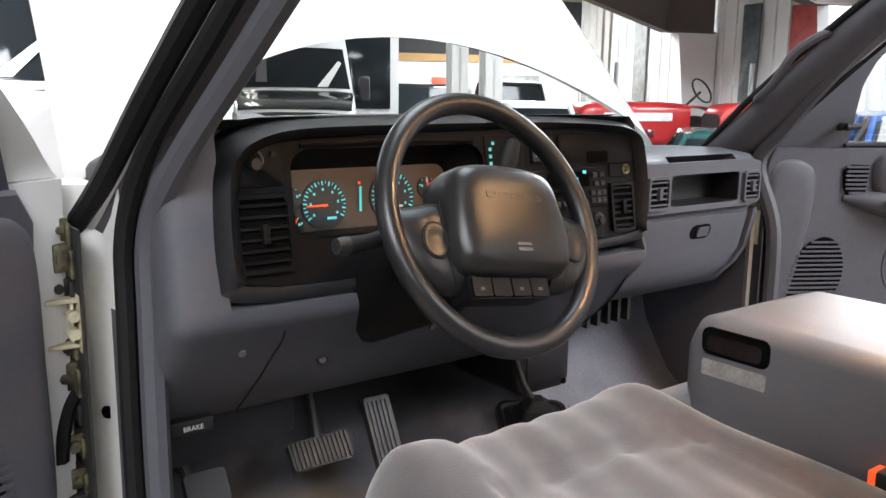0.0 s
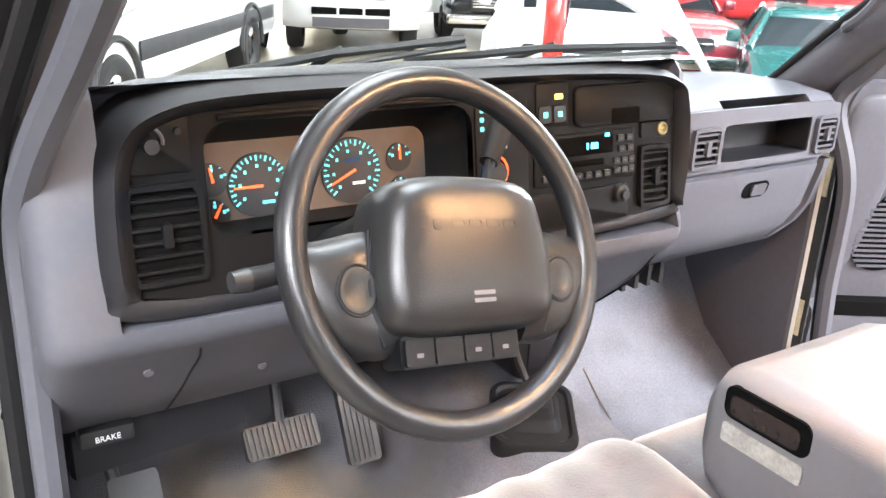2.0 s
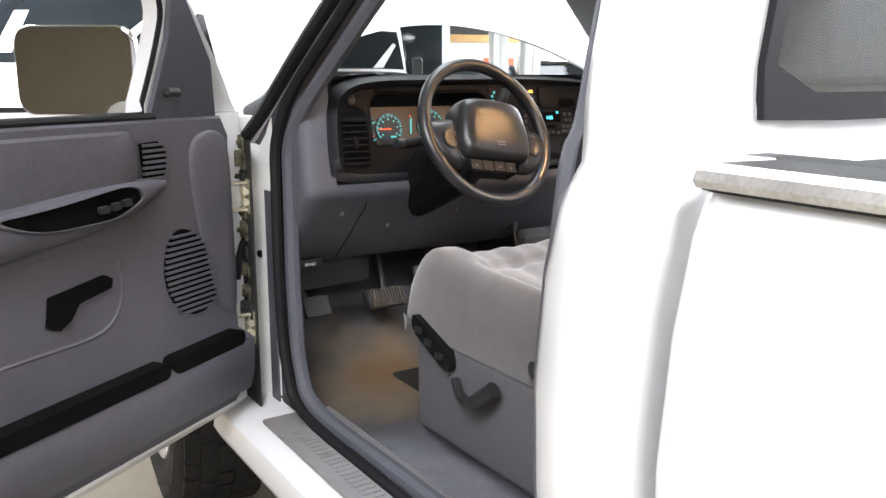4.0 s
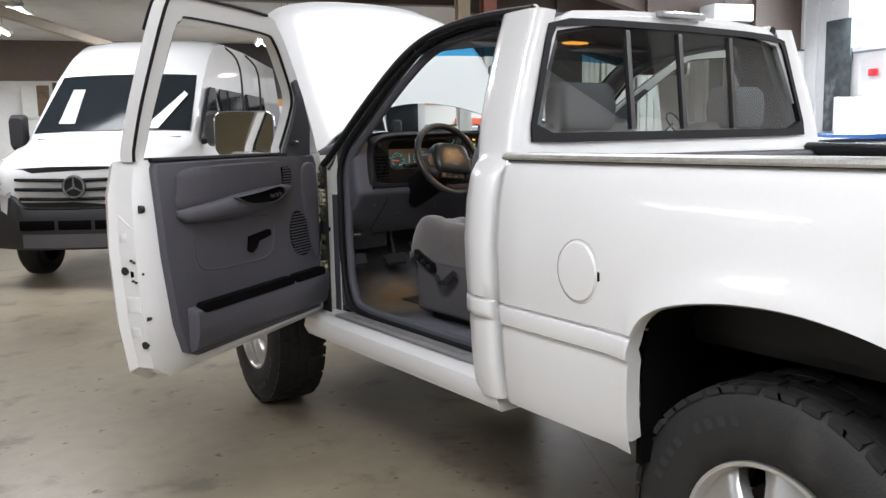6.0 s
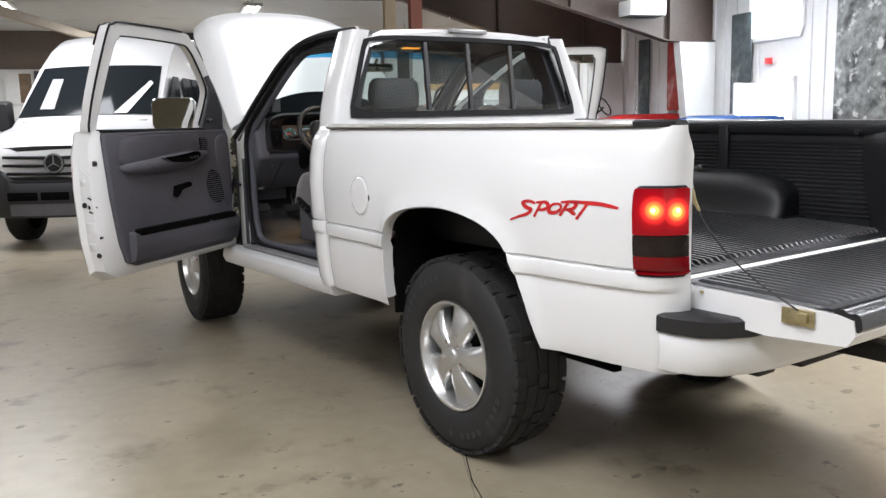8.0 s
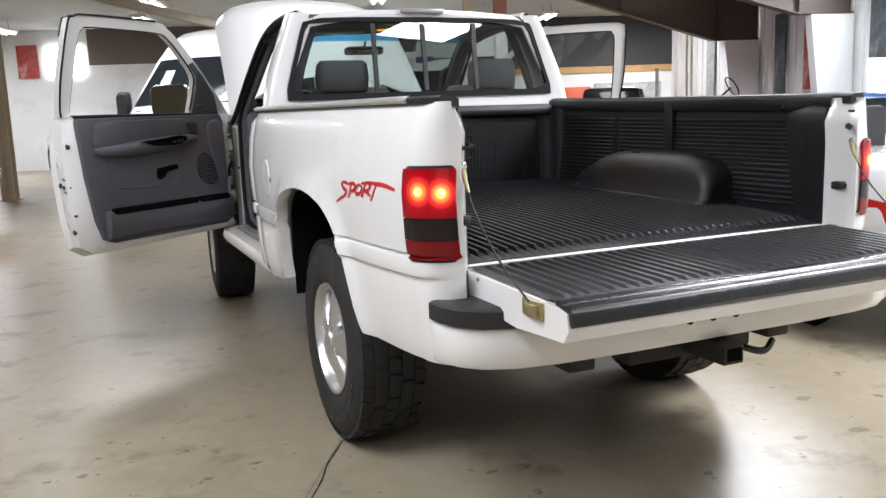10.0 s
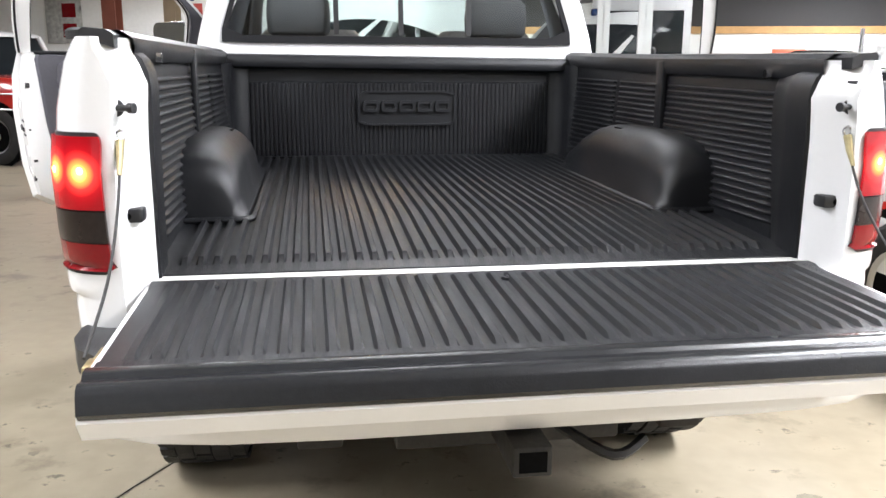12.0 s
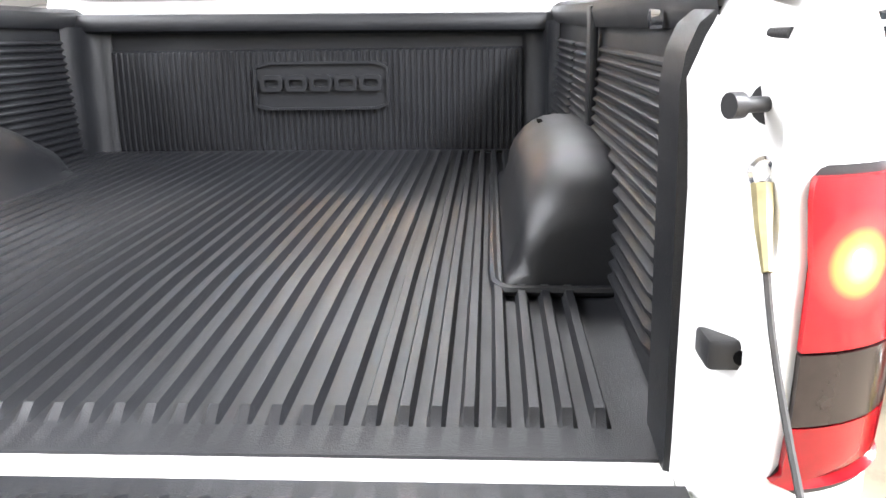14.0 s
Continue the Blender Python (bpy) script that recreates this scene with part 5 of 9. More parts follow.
band = part("shade_band", bm, BLUE_BAND, wscreen, "blue tinted shade band")
band.visible_shadow = False
# cowl, wipers
bm = bmesh.new()
grid(bm, [[screen(u, 0) + Vector((0, dy, dz)) for u in np.linspace(-1, 1, 17)] for dy, dz in ((-0.03, 0.012), (0.0, -0.005), (0.06, -0.03), (0.10, -0.10))])
part("cowl", bm, PAD_DARK, truck, "black cowl grille")
for x0, x1 in ((-0.52, 0.12), (0.02, 0.62)):
    bm = bmesh.new()
    a, b = screen(x0 / 0.84, 0.02), screen(x1 / 0.84, 0.10)
    off = Vector((0, 0.02, 0.03))
    tube(bm, [a + off, a.lerp(b, 0.5) + off * 1.3, b + off], 0.009, 6)
    tube(bm, [a.lerp(b, 0.15) + off * 0.6, b + off * 0.6], 0.006, 6)
    tube(bm, [a + Vector((0.18, 0.1, -0.02)), a.lerp(b, 0.55) + off * 1.5], 0.008, 6)
    part("wiper", bm, BLACK_TRIM, truck)

# hood, raised
HA = radians(47)
def hood_point(x, u, lift=0.0):
    y0, z0 = 2.60, 1.385
    return Vector((x - 0.05, y0 + u * math.cos(HA) - lift * math.sin(HA), z0 + u * math.sin(HA) + lift * math.cos(HA)))
bm = bmesh.new()
rows, unders = [], []
for v in np.linspace(0, 1, 14):
    row, und = [], []
    for k in np.linspace(-1, 1, 25):
        half = 0.75 - 0.05 * v - 0.05 * max(0, v - 0.85) / 0.15
        start = 0.30 * (1 - k * k)
        end = 1.22 - 0.10 * k ** 4
        u = start + (end - start) * v
        lift = 0.06 * (1 - abs(k) ** 2.2) - 0.07 * max(0, v - 0.82) / 0.18 - 0.05 * max(0, abs(k) - 0.88) / 0.12 + 0.02 * math.sin(math.pi * v)
        row.append(hood_point(k * half, u, lift))
        und.append(hood_point(k * half * 0.97, u * 0.985 + 0.01, lift - 0.006 - 0.03 * min(1.0, v * 3)))
    rows.append(row)
    unders.append(und)
grid(bm, rows)
grid(bm, unders)
for e in (0, -1):
    grid(bm, [rows[e], unders[e]])
    grid(bm, [[r[e] for r in rows], [r[e] for r in unders]])
part("hood", bm, WHITE, truck, "white engine hood propped open")
# engine bay and front end
bm = bmesh.new()
box(bm, -0.35, 0.35, 2.75, 3.45, 0.95, 1.16, 0.04)
cyl(bm, (0.0, 2.98, 1.14), (0.0, 2.98, 1.22), 0.17, n=24)
for s in (-1, 1):
    box(bm, s * 0.45, s * 0.68, 3.35, 3.65, 0.98, 1.16, 0.02)
    tube(bm, smooth_path([(s * 0.3, 3.4, 1.1), (s * 0.5, 3.3, 1.2), (s * 0.6, 2.9, 1.15), (s * 0.62, 2.7, 1.2)], 5), 0.02, 8)
part("engine", bm, STEEL_DARK, truck, "dusty dark engine with air cleaner")
bm = bmesh.new()
box(bm, -0.80, 0.80, 2.76, 2.79, 0.62, 1.33)
part("firewall", bm, JAMB, truck)
bm = bmesh.new()
box(bm, -0.82, 0.82, 3.72, 3.80, 0.62, 1.18, 0.02)
part("radiator_support", bm, WHITE, truck)
bm = bmesh.new()
prism(bm, rrect(-0.68, 0.68, 0.78, 1.16, 0.06), lambda u, v, w: Vector((u, w, v)), 3.80, 3.90)
part("grille", bm, BLACK_TRIM, truck)
bm = bmesh.new()
half = [(0.0, 4.06), (0.5, 4.04), (0.8, 3.97), (0.94, 3.86), (0.98, 3.72)]
plan = [(-x, y) for x, y in reversed(half)] + half[1:]
grid(bm, [[Vector((x, y - o, z)) for x, y in plan] for z, o in ((0.50, 0.06), (0.52, 0.01), (0.6, 0.0), (0.7, 0.0), (0.75, 0.02), (0.76, 0.12))])
part("front_bumper", bm, WHITE, truck)


# ---- bed liner ----
liner = thing("bed_liner", "black ribbed plastic drop-in liner in the pickup box", "bed liner")
floor_z = lambda y: float(np.interp(y, [-1.005, -0.97, -0.6, 0.99], [0.884, 0.892, 0.915, 0.940]))
prof = [(-0.755, 0.004), (-0.735, 0.0)] + ribbed(-0.71, 0.71, 40, 0.014, 0.0, 0.42) + [(0.735, 0.0), (0.755, 0.004)]
flatp = [(x, 0.0) for x, _ in prof]
bm = bmesh.new()
stations = [(-1.008, flatp, -0.010), (-1.004, flatp, 0), (-0.955, flatp, 0), (-0.935, prof, 0), (-0.5, prof, 0), (0.2, prof, 0), (0.80, prof, 0), (0.90, prof, 0), (0.92, flatp, 0), (0.985, flatp, 0.005)]
grid(bm, [[Vector((x, y, floor_z(y) + h + o)) for x, h in q] for y, q, o in stations])
part("liner_floor", bm, LINER, liner, "ribbed liner floor", smooth=28)
for x in (-0.55, 0.55):
    bm = bmesh.new()
    box(bm, x - 0.055, x + 0.055, 0.915, 0.955, floor_z(0.93) - 0.002, floor_z(0.93) + 0.003, 0.001)
    part("drain_slot", bm, NEAR_BLACK, liner)
# side walls with level ribs
for s in (-1, 1):
    wx = lambda z: 0.752 + 0.030 * (z - 0.90) / 0.45
    def wall_cols(y0, y1, ribs):
        zs = [0.885, 0.915]
        hs = [0.0, 0.0]
        n, z0, z1 = 18, 0.935, 1.315
        for k in range(n):
            a = z0 + (z1 - z0) * k / n
            w = (z1 - z0) / n
            zs += [a, a + 0.25 * w, a + 0.45 * w, a + 0.70 * w]
            hs += [0, ribs, ribs, 0]
        return zs + [1.325, 1.345, 1.385], hs + [0, 0.0, 0.0]
    for y0, y1 in ((-0.84, -0.13), (-0.07, 0.32), (0.36, 0.94)):
        bm = bmesh.new()
        zs, hs = wall_cols(y0, y1, 0.009)
        flat = [0.0] * len(hs)
        grid(bm, [[Vector((s * (wx(z) - h), y + (0.10 * (z - 1.31) if y == y0 and y0 < -0.8 else 0), z)) for z, h in zip(zs, q)] for y, q in ((y0 - 0.03, flat), (y0, flat), (y0 + 0.012, hs), (y1 - 0.012, hs), (y1, flat), (y1 + 0.03, flat))])
        part("side_panel", bm, LINER, liner, "side panel with level ribs", smooth=28)
    bm = bmesh.new()
    grid(bm, [[Vector((s * (x - o), y, z)) for z, o in ((0.868, 0.0), (1.0, 0.0), (1.2, 0.002), (1.29, 0.004), (1.325, 0.0), (1.350, -0.010), (1.364, -0.026), (1.369, -0.05))] for x, y in ((0.752, -1.026), (0.737, -1.021), (0.735, -0.94), (0.748, -0.90), (0.765, -0.82))])
    rearpost = part("rear_post", bm, LINER, liner)
    bm = bmesh.new()
    tube(bm, [(s * 0.741, -0.955, 0.985), (s * 0.743, -0.955, 1.06)], 0.009, 8, flat=0.4)
    part("stake_hole", bm, NEAR_BLACK, rearpost)
    bm = bmesh.new()
    for yy in (-0.10,):
        box(bm, s * 0.755, s * 0.772, yy - 0.028, yy + 0.028, 1.05, 1.385, 0.004)
    part("strap", bm, LINER, liner)
    bm = bmesh.new()
    grid(bm, [[Vector((s * x, y, z)) for y in (-1.03, 0.0, 0.99)] for x, z in ((0.765, 1.345), (0.757, 1.375), (0.762, 1.392), (0.785, 1.406), (0.83, 1.406))])
    part("top_flange", bm, LINER, liner)
    bm = bmesh.new()
    cyl(bm, (s * 0.757, -0.80, 1.355), (s * 0.744, -0.80, 1.355), 0.011, n=12)
    part("screw", bm, CHROME, liner)
    # wheelhouse
    bm = bmesh.new()
    rings = []
    for y, shrink, drop in ((-0.532, 0.020, 0.120), (-0.528, 0.012, 0.098), (-0.518, 0.006, 0.075), (-0.50, 0.003, 0.056), (-0.47, 0.002, 0.038), (-0.43, 0.002, 0.024), (-0.37, 0.002, 0.010), (-0.29, 0.002, 0.002), (-0.2, 0.002, 0.0), (0.06, 0.002, 0.0), (0.16, 0.002, 0.006), (0.26, 0.002, 0.022), (0.34, 0.002, 0.045), (0.41, 0.003, 0.075), (0.47, 0.006, 0.115)):
        top = 1.135 - drop
        base = floor_z(y) - 0.004
        x0, x1, r = 0.588 + shrink, 0.775, min(0.105, top - base - 0.03)
        ring = [(x0 - 0.012, base), (x0, base + 0.02)]
        for a in np.linspace(0, 90, 7):
            ring.append((x0 + 0.020 + r - r * math.cos(radians(a)), top - r + r * math.sin(radians(a))))
        ring += [(x1 - 0.03, top), (x1, top - 0.01), (x1, base)]
        rings.append([Vector((s * x, y, z)) for x, z in ring])
    # ends run down to the floor
    e0 = [Vector((p.x, -0.535, floor_z(-0.535) + 0.0 + (p.z - floor_z(-0.515)) * 0.04)) for p in rings[0]]
    e1 = [Vector((p.x, 0.53, floor_z(0.53) + (p.z - floor_z(0.49)) * 0.04)) for p in rings[-1]]
    grid(bm, [e0] + rings + [e1])
    lip = bmesh.new()
    tube(lip, smooth_path([(s * x, y, floor_z(y) + 0.008) for x, y in ((0.572, 0.45), (0.572, 0.0), (0.572, -0.45), (0.582, -0.535), (0.62, -0.552), (0.77, -0.552))], 4), 0.009, 8)
    part("foot_flange", lip, LINER, liner)
    wh = part("wheelhouse", bm, LINER, liner, "moulded wheelhouse cover", smooth=55)
    bm = bmesh.new()
    prism(bm, [(-0.03, -0.018), (0.035, -0.018), (0.02, 0.022), (-0.03, 0.022)], lambda u, v, w: Vector((s * (0.685 + v), 0.03 + u, w)), 1.121, 1.127)
    part("moulded_notch", bm, NEAR_BLACK, wh)
# front wall
bm = bmesh.new()
rib = [(-0.672, 0.0)]
n = 70
for k in range(n):
    a, w = -0.672 + 1.344 * k / n, 1.344 / n
    rib += [(a + 0.2 * w, 0.0), (a + 0.35 * w, -0.006), (a + 0.75 * w, -0.006), (a + 0.9 * w, 0.0)]
rib += [(0.672, 0.0)]
grid(bm, [[Vector((x, 0.972 + (h if 0 < i < 4 else 0) + (0.012 if i > 4 else 0), z)) for x, h in rib] for i, z in enumerate((0.938, 0.965, 0.97, 1.262, 1.267, 1.272, 1.345))])
part("front_panel", bm, LINER, liner, "front panel with upright ribs", smooth=30)
for s in (-1, 1):
    bm = bmesh.new()
    grid(bm, [[Vector((s * x, y, z)) for x, y in ((0.668, 0.992), (0.672, 0.974), (0.700, 0.970), (0.722, 0.958), (0.736, 0.938), (0.744, 0.910), (0.749, 0.87), (0.776, 0.85))] for z in (0.936, 0.97, 1.1, 1.25, 1.348)])
    part("corner_panel", bm, LINER, liner, smooth=70)
bm = bmesh.new()
grid(bm, [[Vector((x, y, z)) for x in (-0.765, -0.4, 0, 0.4, 0.765)] for y, z in ((0.985, 1.328), (0.945, 1.330), (0.932, 1.336), (0.928, 1.346), (0.929, 1.370), (0.94, 1.386), (0.985, 1.391))])
part("header_panel", bm, LINER, liner)
bm = bmesh.new()
frame_ring(bm, rrect(-0.20, 0.24, 1.078, 1.232, 0.006), rrect(-0.192, 0.232, 1.086, 1.224, 0.004), lambda u, v, w: Vector((u, 0.966 + w, v)), -0.016, 0.004, 48)
box(bm, -0.194, 0.234, 0.960, 0.968, 1.084, 1.226)
badge = part("badge_panel", bm, LINER, liner, "raised panel with an unlettered moulded mark")
for k in range(5):
    bm = bmesh.new()
    u = -0.178 + k * 0.081
    frame_ring(bm, rrect(u, u + 0.072, 1.138, 1.190, 0.014), rrect(u + 0.013, u + 0.059, 1.152, 1.176, 0.007), lambda a, b, w: Vector((a, 0.958 + w, b)), -0.013, 0.003, 32)
    part("moulded_mark", bm, LINER, badge)

# the right rail stands a little lower at the tail than the left one
RAIL_PARTS = {"box_side", "rail_cap", "rail_moulding", "side_panel", "rear_post", "strap", "top_flange", "screw", "header_panel"}
for ob in list(truck.children) + list(liner.children):
    if ob.name.split(".")[0] in RAIL_PARTS:
        for v in ob.data.vertices:
            x, y, z = v.co
            if z > 1.10 and y < 0.99:
                side = min(1.0, max(0.0, (x + 0.8) / 1.6))
                drop = float(np.interp(y, (-1.05, 0.94), (0.008 + 0.034 * side, 0.0 + 0.014 * side)))
                v.co.z -= drop * min(1.0, (z - 1.10) / 0.22)

# ---- doors ----
def make_door(side, hx, hy, ang):
    sn, cs = math.sin(radians(ang)), math.cos(radians(ang))
    D, N = Vector((side * sn, -cs, 0)), Vector((side * cs, sn, 0))
    H = Vector((hx, hy, 0))
    lean = lambda z: -0.42 * max(0.0, z - 1.42)
    Q = lambda u, v, w: H + D * u + N * (w + lean(v)) + Vector((0, 0, v))
    p_in = [(-0.04, 0.66), (0.5, 0.648), (0.98, 0.636), (1.04, 0.68), (1.075, 0.85), (1.10, 1.10), (1.105, 1.30), (1.10, 1.402), (0.5, 1.398), (-0.06, 1.398)]
    p_mid = [(-0.045, 0.64), (0.5, 0.626), (1.02, 0.612), (1.10, 0.66), (1.135, 0.83), (1.155, 1.10), (1.15, 1.30), (1.13, 1.404), (0.5, 1.40), (-0.06, 1.40)]
    p_out = [(-0.02, 0.62), (0.5, 0.606), (1.03, 0.592), (1.12, 0.645), (1.155, 0.82), (1.175, 1.10), (1.165, 1.28), (1.13, 1.402), (0.5, 1.398), (-0.02, 1.398)]
    p_skin = [(0.0, 0.64), (0.5, 0.626), (1.02, 0.612), (1.10, 0.66), (1.14, 0.83), (1.155, 1.10), (1.15, 1.28), (1.12, 1.385), (0.5, 1.385), (0.0, 1.385)]
    bm = bmesh.new()
    loft(bm, [[Q(u, v, w) for u, v in p] for p, w in ((p_in, 0.012), (p_mid, 0.03), (p_mid, 0.10), (p_out, 0.125), (p_skin, 0.15))])
    door = part("door", bm, WHITE, truck, "white door standing open", smooth=30)
    # glazed frame
    f_out = [(-0.06, 1.40), (0.02, 1.485), (0.22, 1.66), (0.42, 1.82), (0.53, 1.895), (0.63, 1.93), (1.06, 1.938), (1.145, 1.925), (1.172, 1.885), (1.170, 1.6), (1.145, 1.40)]
    f_in = [(0.248, 1.402), (0.25, 1.55), (0.275, 1.64), (0.40, 1.755), (0.52, 1.845), (0.62, 1.872), (1.03, 1.88), (1.08, 1.865), (1.10, 1.82), (1.10, 1.6), (1.092, 1.404)]
    f_out, f_in = ([(p.x, p.y) for p in smooth_path([Vector((u, v, 0)) for u, v in q], 4)] for q in (f_out, f_in))
    bm = bmesh.new()
    loops = []
    for dw, shrink in ((0.02, 0.0), (0.075, 0.0)):
        loops.append([Q(u, v, dw) for u, v in f_out])
    loft(bm, loops + [[Q(u, v, 0.075) for u, v in f_in], [Q(u, v, 0.02) for u, v in f_in], [Q(u, v, 0.02) for u, v in f_out]], False)
    wf = part("window_frame", bm, WHITE, door, smooth=30)
    bm = bmesh.new()
    tube(bm, [Q(u, v, 0.028) for u, v in f_in], 0.007, 6, True)
    part("window_seal", bm, RUBBER, wf)
    bm = bmesh.new()
    tube(bm, [Q(u + 0.004, v, 0.012) for u, v in f_out[20:]], 0.006, 6)
    part("edge_seal", bm, RUBBER, wf)
    bm = bmesh.new()
    tube(bm, [Q(u, v, 0.082) for u, v in f_out[:34]], 0.005, 6)
    part("outer_seal", bm, RUBBER, wf)
    # sail panel, inner trim
    bm = bmesh.new()
    prism(bm, [(0.035, 1.388), (0.25, 1.388), (0.243, 1.56), (0.262, 1.635), (0.33, 1.70), (0.31, 1.712), (0.22, 1.64), (0.09, 1.515)], lambda u, v, w: Q(u, v, w), 0.006, 0.020)
    part("sail_panel", bm, DASH_GREY, door)
    trim = [(-0.005, 0.75), (0.0, 0.70), (0.03, 0.675), (0.90, 0.662), (0.97, 0.69), (1.01, 0.80), (1.05, 1.05), (1.08, 1.37), (1.07, 1.392), (0.5, 1.394), (0.035, 1.392), (0.012, 1.35), (0.026, 1.18), (0.018, 1.0)]
    bm = bmesh.new()
    inset = [(0.5 + (u - 0.5) * 0.985, 1.04 + (v - 1.04) * 0.985) for u, v in trim]
    loft(bm, [[Q(u, v, 0.02) for u, v in trim], [Q(u, v, -0.004) for u, v in trim], [Q(u, v, -0.014) for u, v in inset]])
    panel = part("trim_panel", bm, TRIM_GREY, door, "grey moulded door trim panel", smooth=30)
    bm = bmesh.new()
    tube(bm, [Q(0.24, 1.398, 0.004), Q(0.5, 1.400, 0.004), Q(1.08, 1.402, 0.004)], 0.009, 8)
    part("belt_seal", bm, RUBBER, door)
    # upholstered upper insert
    ins = smooth_path([Vector((u, v, 0)) for u, v in ((0.965, 1.215), (0.98, 1.30), (0.945, 1.362), (0.7, 1.374), (0.40, 1.374), (0.335, 1.366), (0.322, 1.31), (0.345, 1.255), (0.45, 1.225), (0.7, 1.205))], 4, True)
    bm = bmesh.new()
    c = Vector((0.6, 1.29, 0))
    loft(bm, [[Q(p.x, p.y, -0.012) for p in ins], [Q(p.x, p.y, -0.022) for p in ins], [Q(*(c + (p - c) * 0.94).xy, -0.034) for p in ins], [Q(*(c + (p - c) * 0.6).xy, -0.036) for p in ins]])
    part("cloth_insert", bm, DOOR_CLOTH, door, "dark grey cloth insert", smooth=60)
    # armrest
    bm = bmesh.new()
    rings = []
    for u, vc, hh, dd in ((0.985, 1.205, 0.012, 0.012), (0.95, 1.20, 0.03, 0.035), (0.85, 1.200, 0.036, 0.055), (0.66, 1.212, 0.046, 0.064), (0.5, 1.225, 0.046, 0.060), (0.36, 1.240, 0.036, 0.044), (0.28, 1.252, 0.02, 0.024), (0.24, 1.256, 0.008, 0.01)):
        rings.append([Q(u, vc + hh * math.sin(a), -0.012 - dd * max(0, math.cos(a)) ** 0.7) for a in np.linspace(-1.57, 1.57, 11)])
    loft(bm, rings)
    arm = part("armrest", bm, TRIM_GREY, door, smooth=60)
    bm = bmesh.new()
    pod = [(p.x, p.y) for p in smooth_path([Vector((u, v, 0)) for u, v in ((0.695, 1.243), (0.62, 1.216), (0.51, 1.212), (0.43, 1.217), (0.362, 1.236), (0.358, 1.252), (0.375, 1.264), (0.43, 1.270), (0.55, 1.258), (0.64, 1.250))], 4, True)]
    wpod = lambda u: float(np.interp(u, (0.34, 0.45, 0.6, 0.70), (-0.058, -0.079, -0.085, -0.078)))
    loft(bm, [[Q(0.52 + (u - 0.52) * k, 1.24 + (v - 1.24) * k, wpod(u) + o) for u, v in pod] for k, o in ((1.06, 0.03), (1.06, 0.0), (1.02, -0.002), (0.99, 0.0))], False)
    part("pocket_rim", bm, TRIM_GREY, arm)
    # flat near-black face: the pocket's inner shade is in its colour
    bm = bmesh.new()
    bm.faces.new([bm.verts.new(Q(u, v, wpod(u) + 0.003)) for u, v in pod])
    part("pull_pocket", bm, NEAR_BLACK, arm)
    for k in range(3):
        bm = bmesh.new()
        u0 = 0.395 + k * 0.034
        prism(bm, rrect(u0, u0 + 0.024, 1.232 - k * 0.002, 1.246 - k * 0.002, 0.004), lambda u, v, w: Q(u, v, w + wpod(u)), -0.006, 0.004)
        part("window_switch", bm, BLACK_TRIM, door)
    # rounded bulge beside the hinge
    bulge = smooth_path([Vector((u, v, 0)) for u, v in ((0.018, 0.93), (0.018, 1.15), (0.022, 1.30), (0.045, 1.352), (0.10, 1.362), (0.150, 1.335), (0.158, 1.26), (0.135, 1.12), (0.10, 0.98), (0.06, 0.92))], 5, True)
    bm = bmesh.new()
    c = Vector((0.075, 1.16, 0))
    loft(bm, [[Q(c.x + (p.x - c.x) * k, c.y + (p.y - c.y) * (0.4 + 0.6 * k), w) for p in bulge] for k, w in ((1.0, -0.010), (0.98, -0.017), (0.90, -0.0215), (0.6, -0.023), (0.2, -0.0235))])
    part("trim_bulge", bm, TRIM_GREY, door, smooth=70)
    # lower relief with a handle cup
    bm = bmesh.new()
    low = smooth_path([Vector((u, v, 0)) for u, v in ((0.87, 1.0), (0.89, 1.09), (0.87, 1.145), (0.62, 1.15), (0.42, 1.15), (0.385, 1.10), (0.385, 1.03), (0.44, 0.975), (0.60, 0.97), (0.78, 0.975))], 4, True)
    tube(bm, [Q(p.x, p.y, -0.011) for p in low], 0.0055, 6, True)
    part("panel_bead", bm, TRIM_GREY, door)
    # solid near-black piece; its colour gives the shade inside the cup
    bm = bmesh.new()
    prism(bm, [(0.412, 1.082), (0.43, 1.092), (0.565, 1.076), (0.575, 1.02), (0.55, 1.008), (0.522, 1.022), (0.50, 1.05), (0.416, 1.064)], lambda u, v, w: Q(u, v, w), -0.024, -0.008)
    part("release_cup", bm, NEAR_BLACK, door)
    # map pocket
    bm = bmesh.new()
    rings = []
    for v, dd in ((0.69, 0.014), (0.705, 0.04), (0.76, 0.055), (0.83, 0.058), (0.845, 0.052), (0.86, 0.014)):
        rings.append([Q(u, v + (0.012 * (0.5 - u)), -0.0 - (dd if 0.0 < k < 9 else 0.01)) for k, u in enumerate((0.0, 0.008, 0.05, 0.2, 0.4, 0.6, 0.8, 0.92, 0.945, 0.955))])
    grid(bm, rings)
    part("map_pocket", bm, TRIM_GREY, door)
    # solid near-black bars: shade of the slots painted by colour
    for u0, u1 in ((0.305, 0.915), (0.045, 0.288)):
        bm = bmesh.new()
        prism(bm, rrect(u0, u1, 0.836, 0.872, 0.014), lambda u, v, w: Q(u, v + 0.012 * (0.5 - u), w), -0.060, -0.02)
        part("pocket_slot", bm, NEAR_BLACK, door)
    # loudspeaker grille
    oval = [(0.178 + 0.080 * math.cos(a) * (1 - 0.15 * math.sin(a)) + 0.022 * math.sin(a), 1.045 + 0.103 * math.sin(a)) for a in np.linspace(0, 2 * math.pi, 33)[:-1]]
    bm = bmesh.new()
    prism(bm, oval, lambda u, v, w: Q(u, v, w), -0.019, -0.008)
    spk = part("speaker_recess", bm, NEAR_BLACK, door)
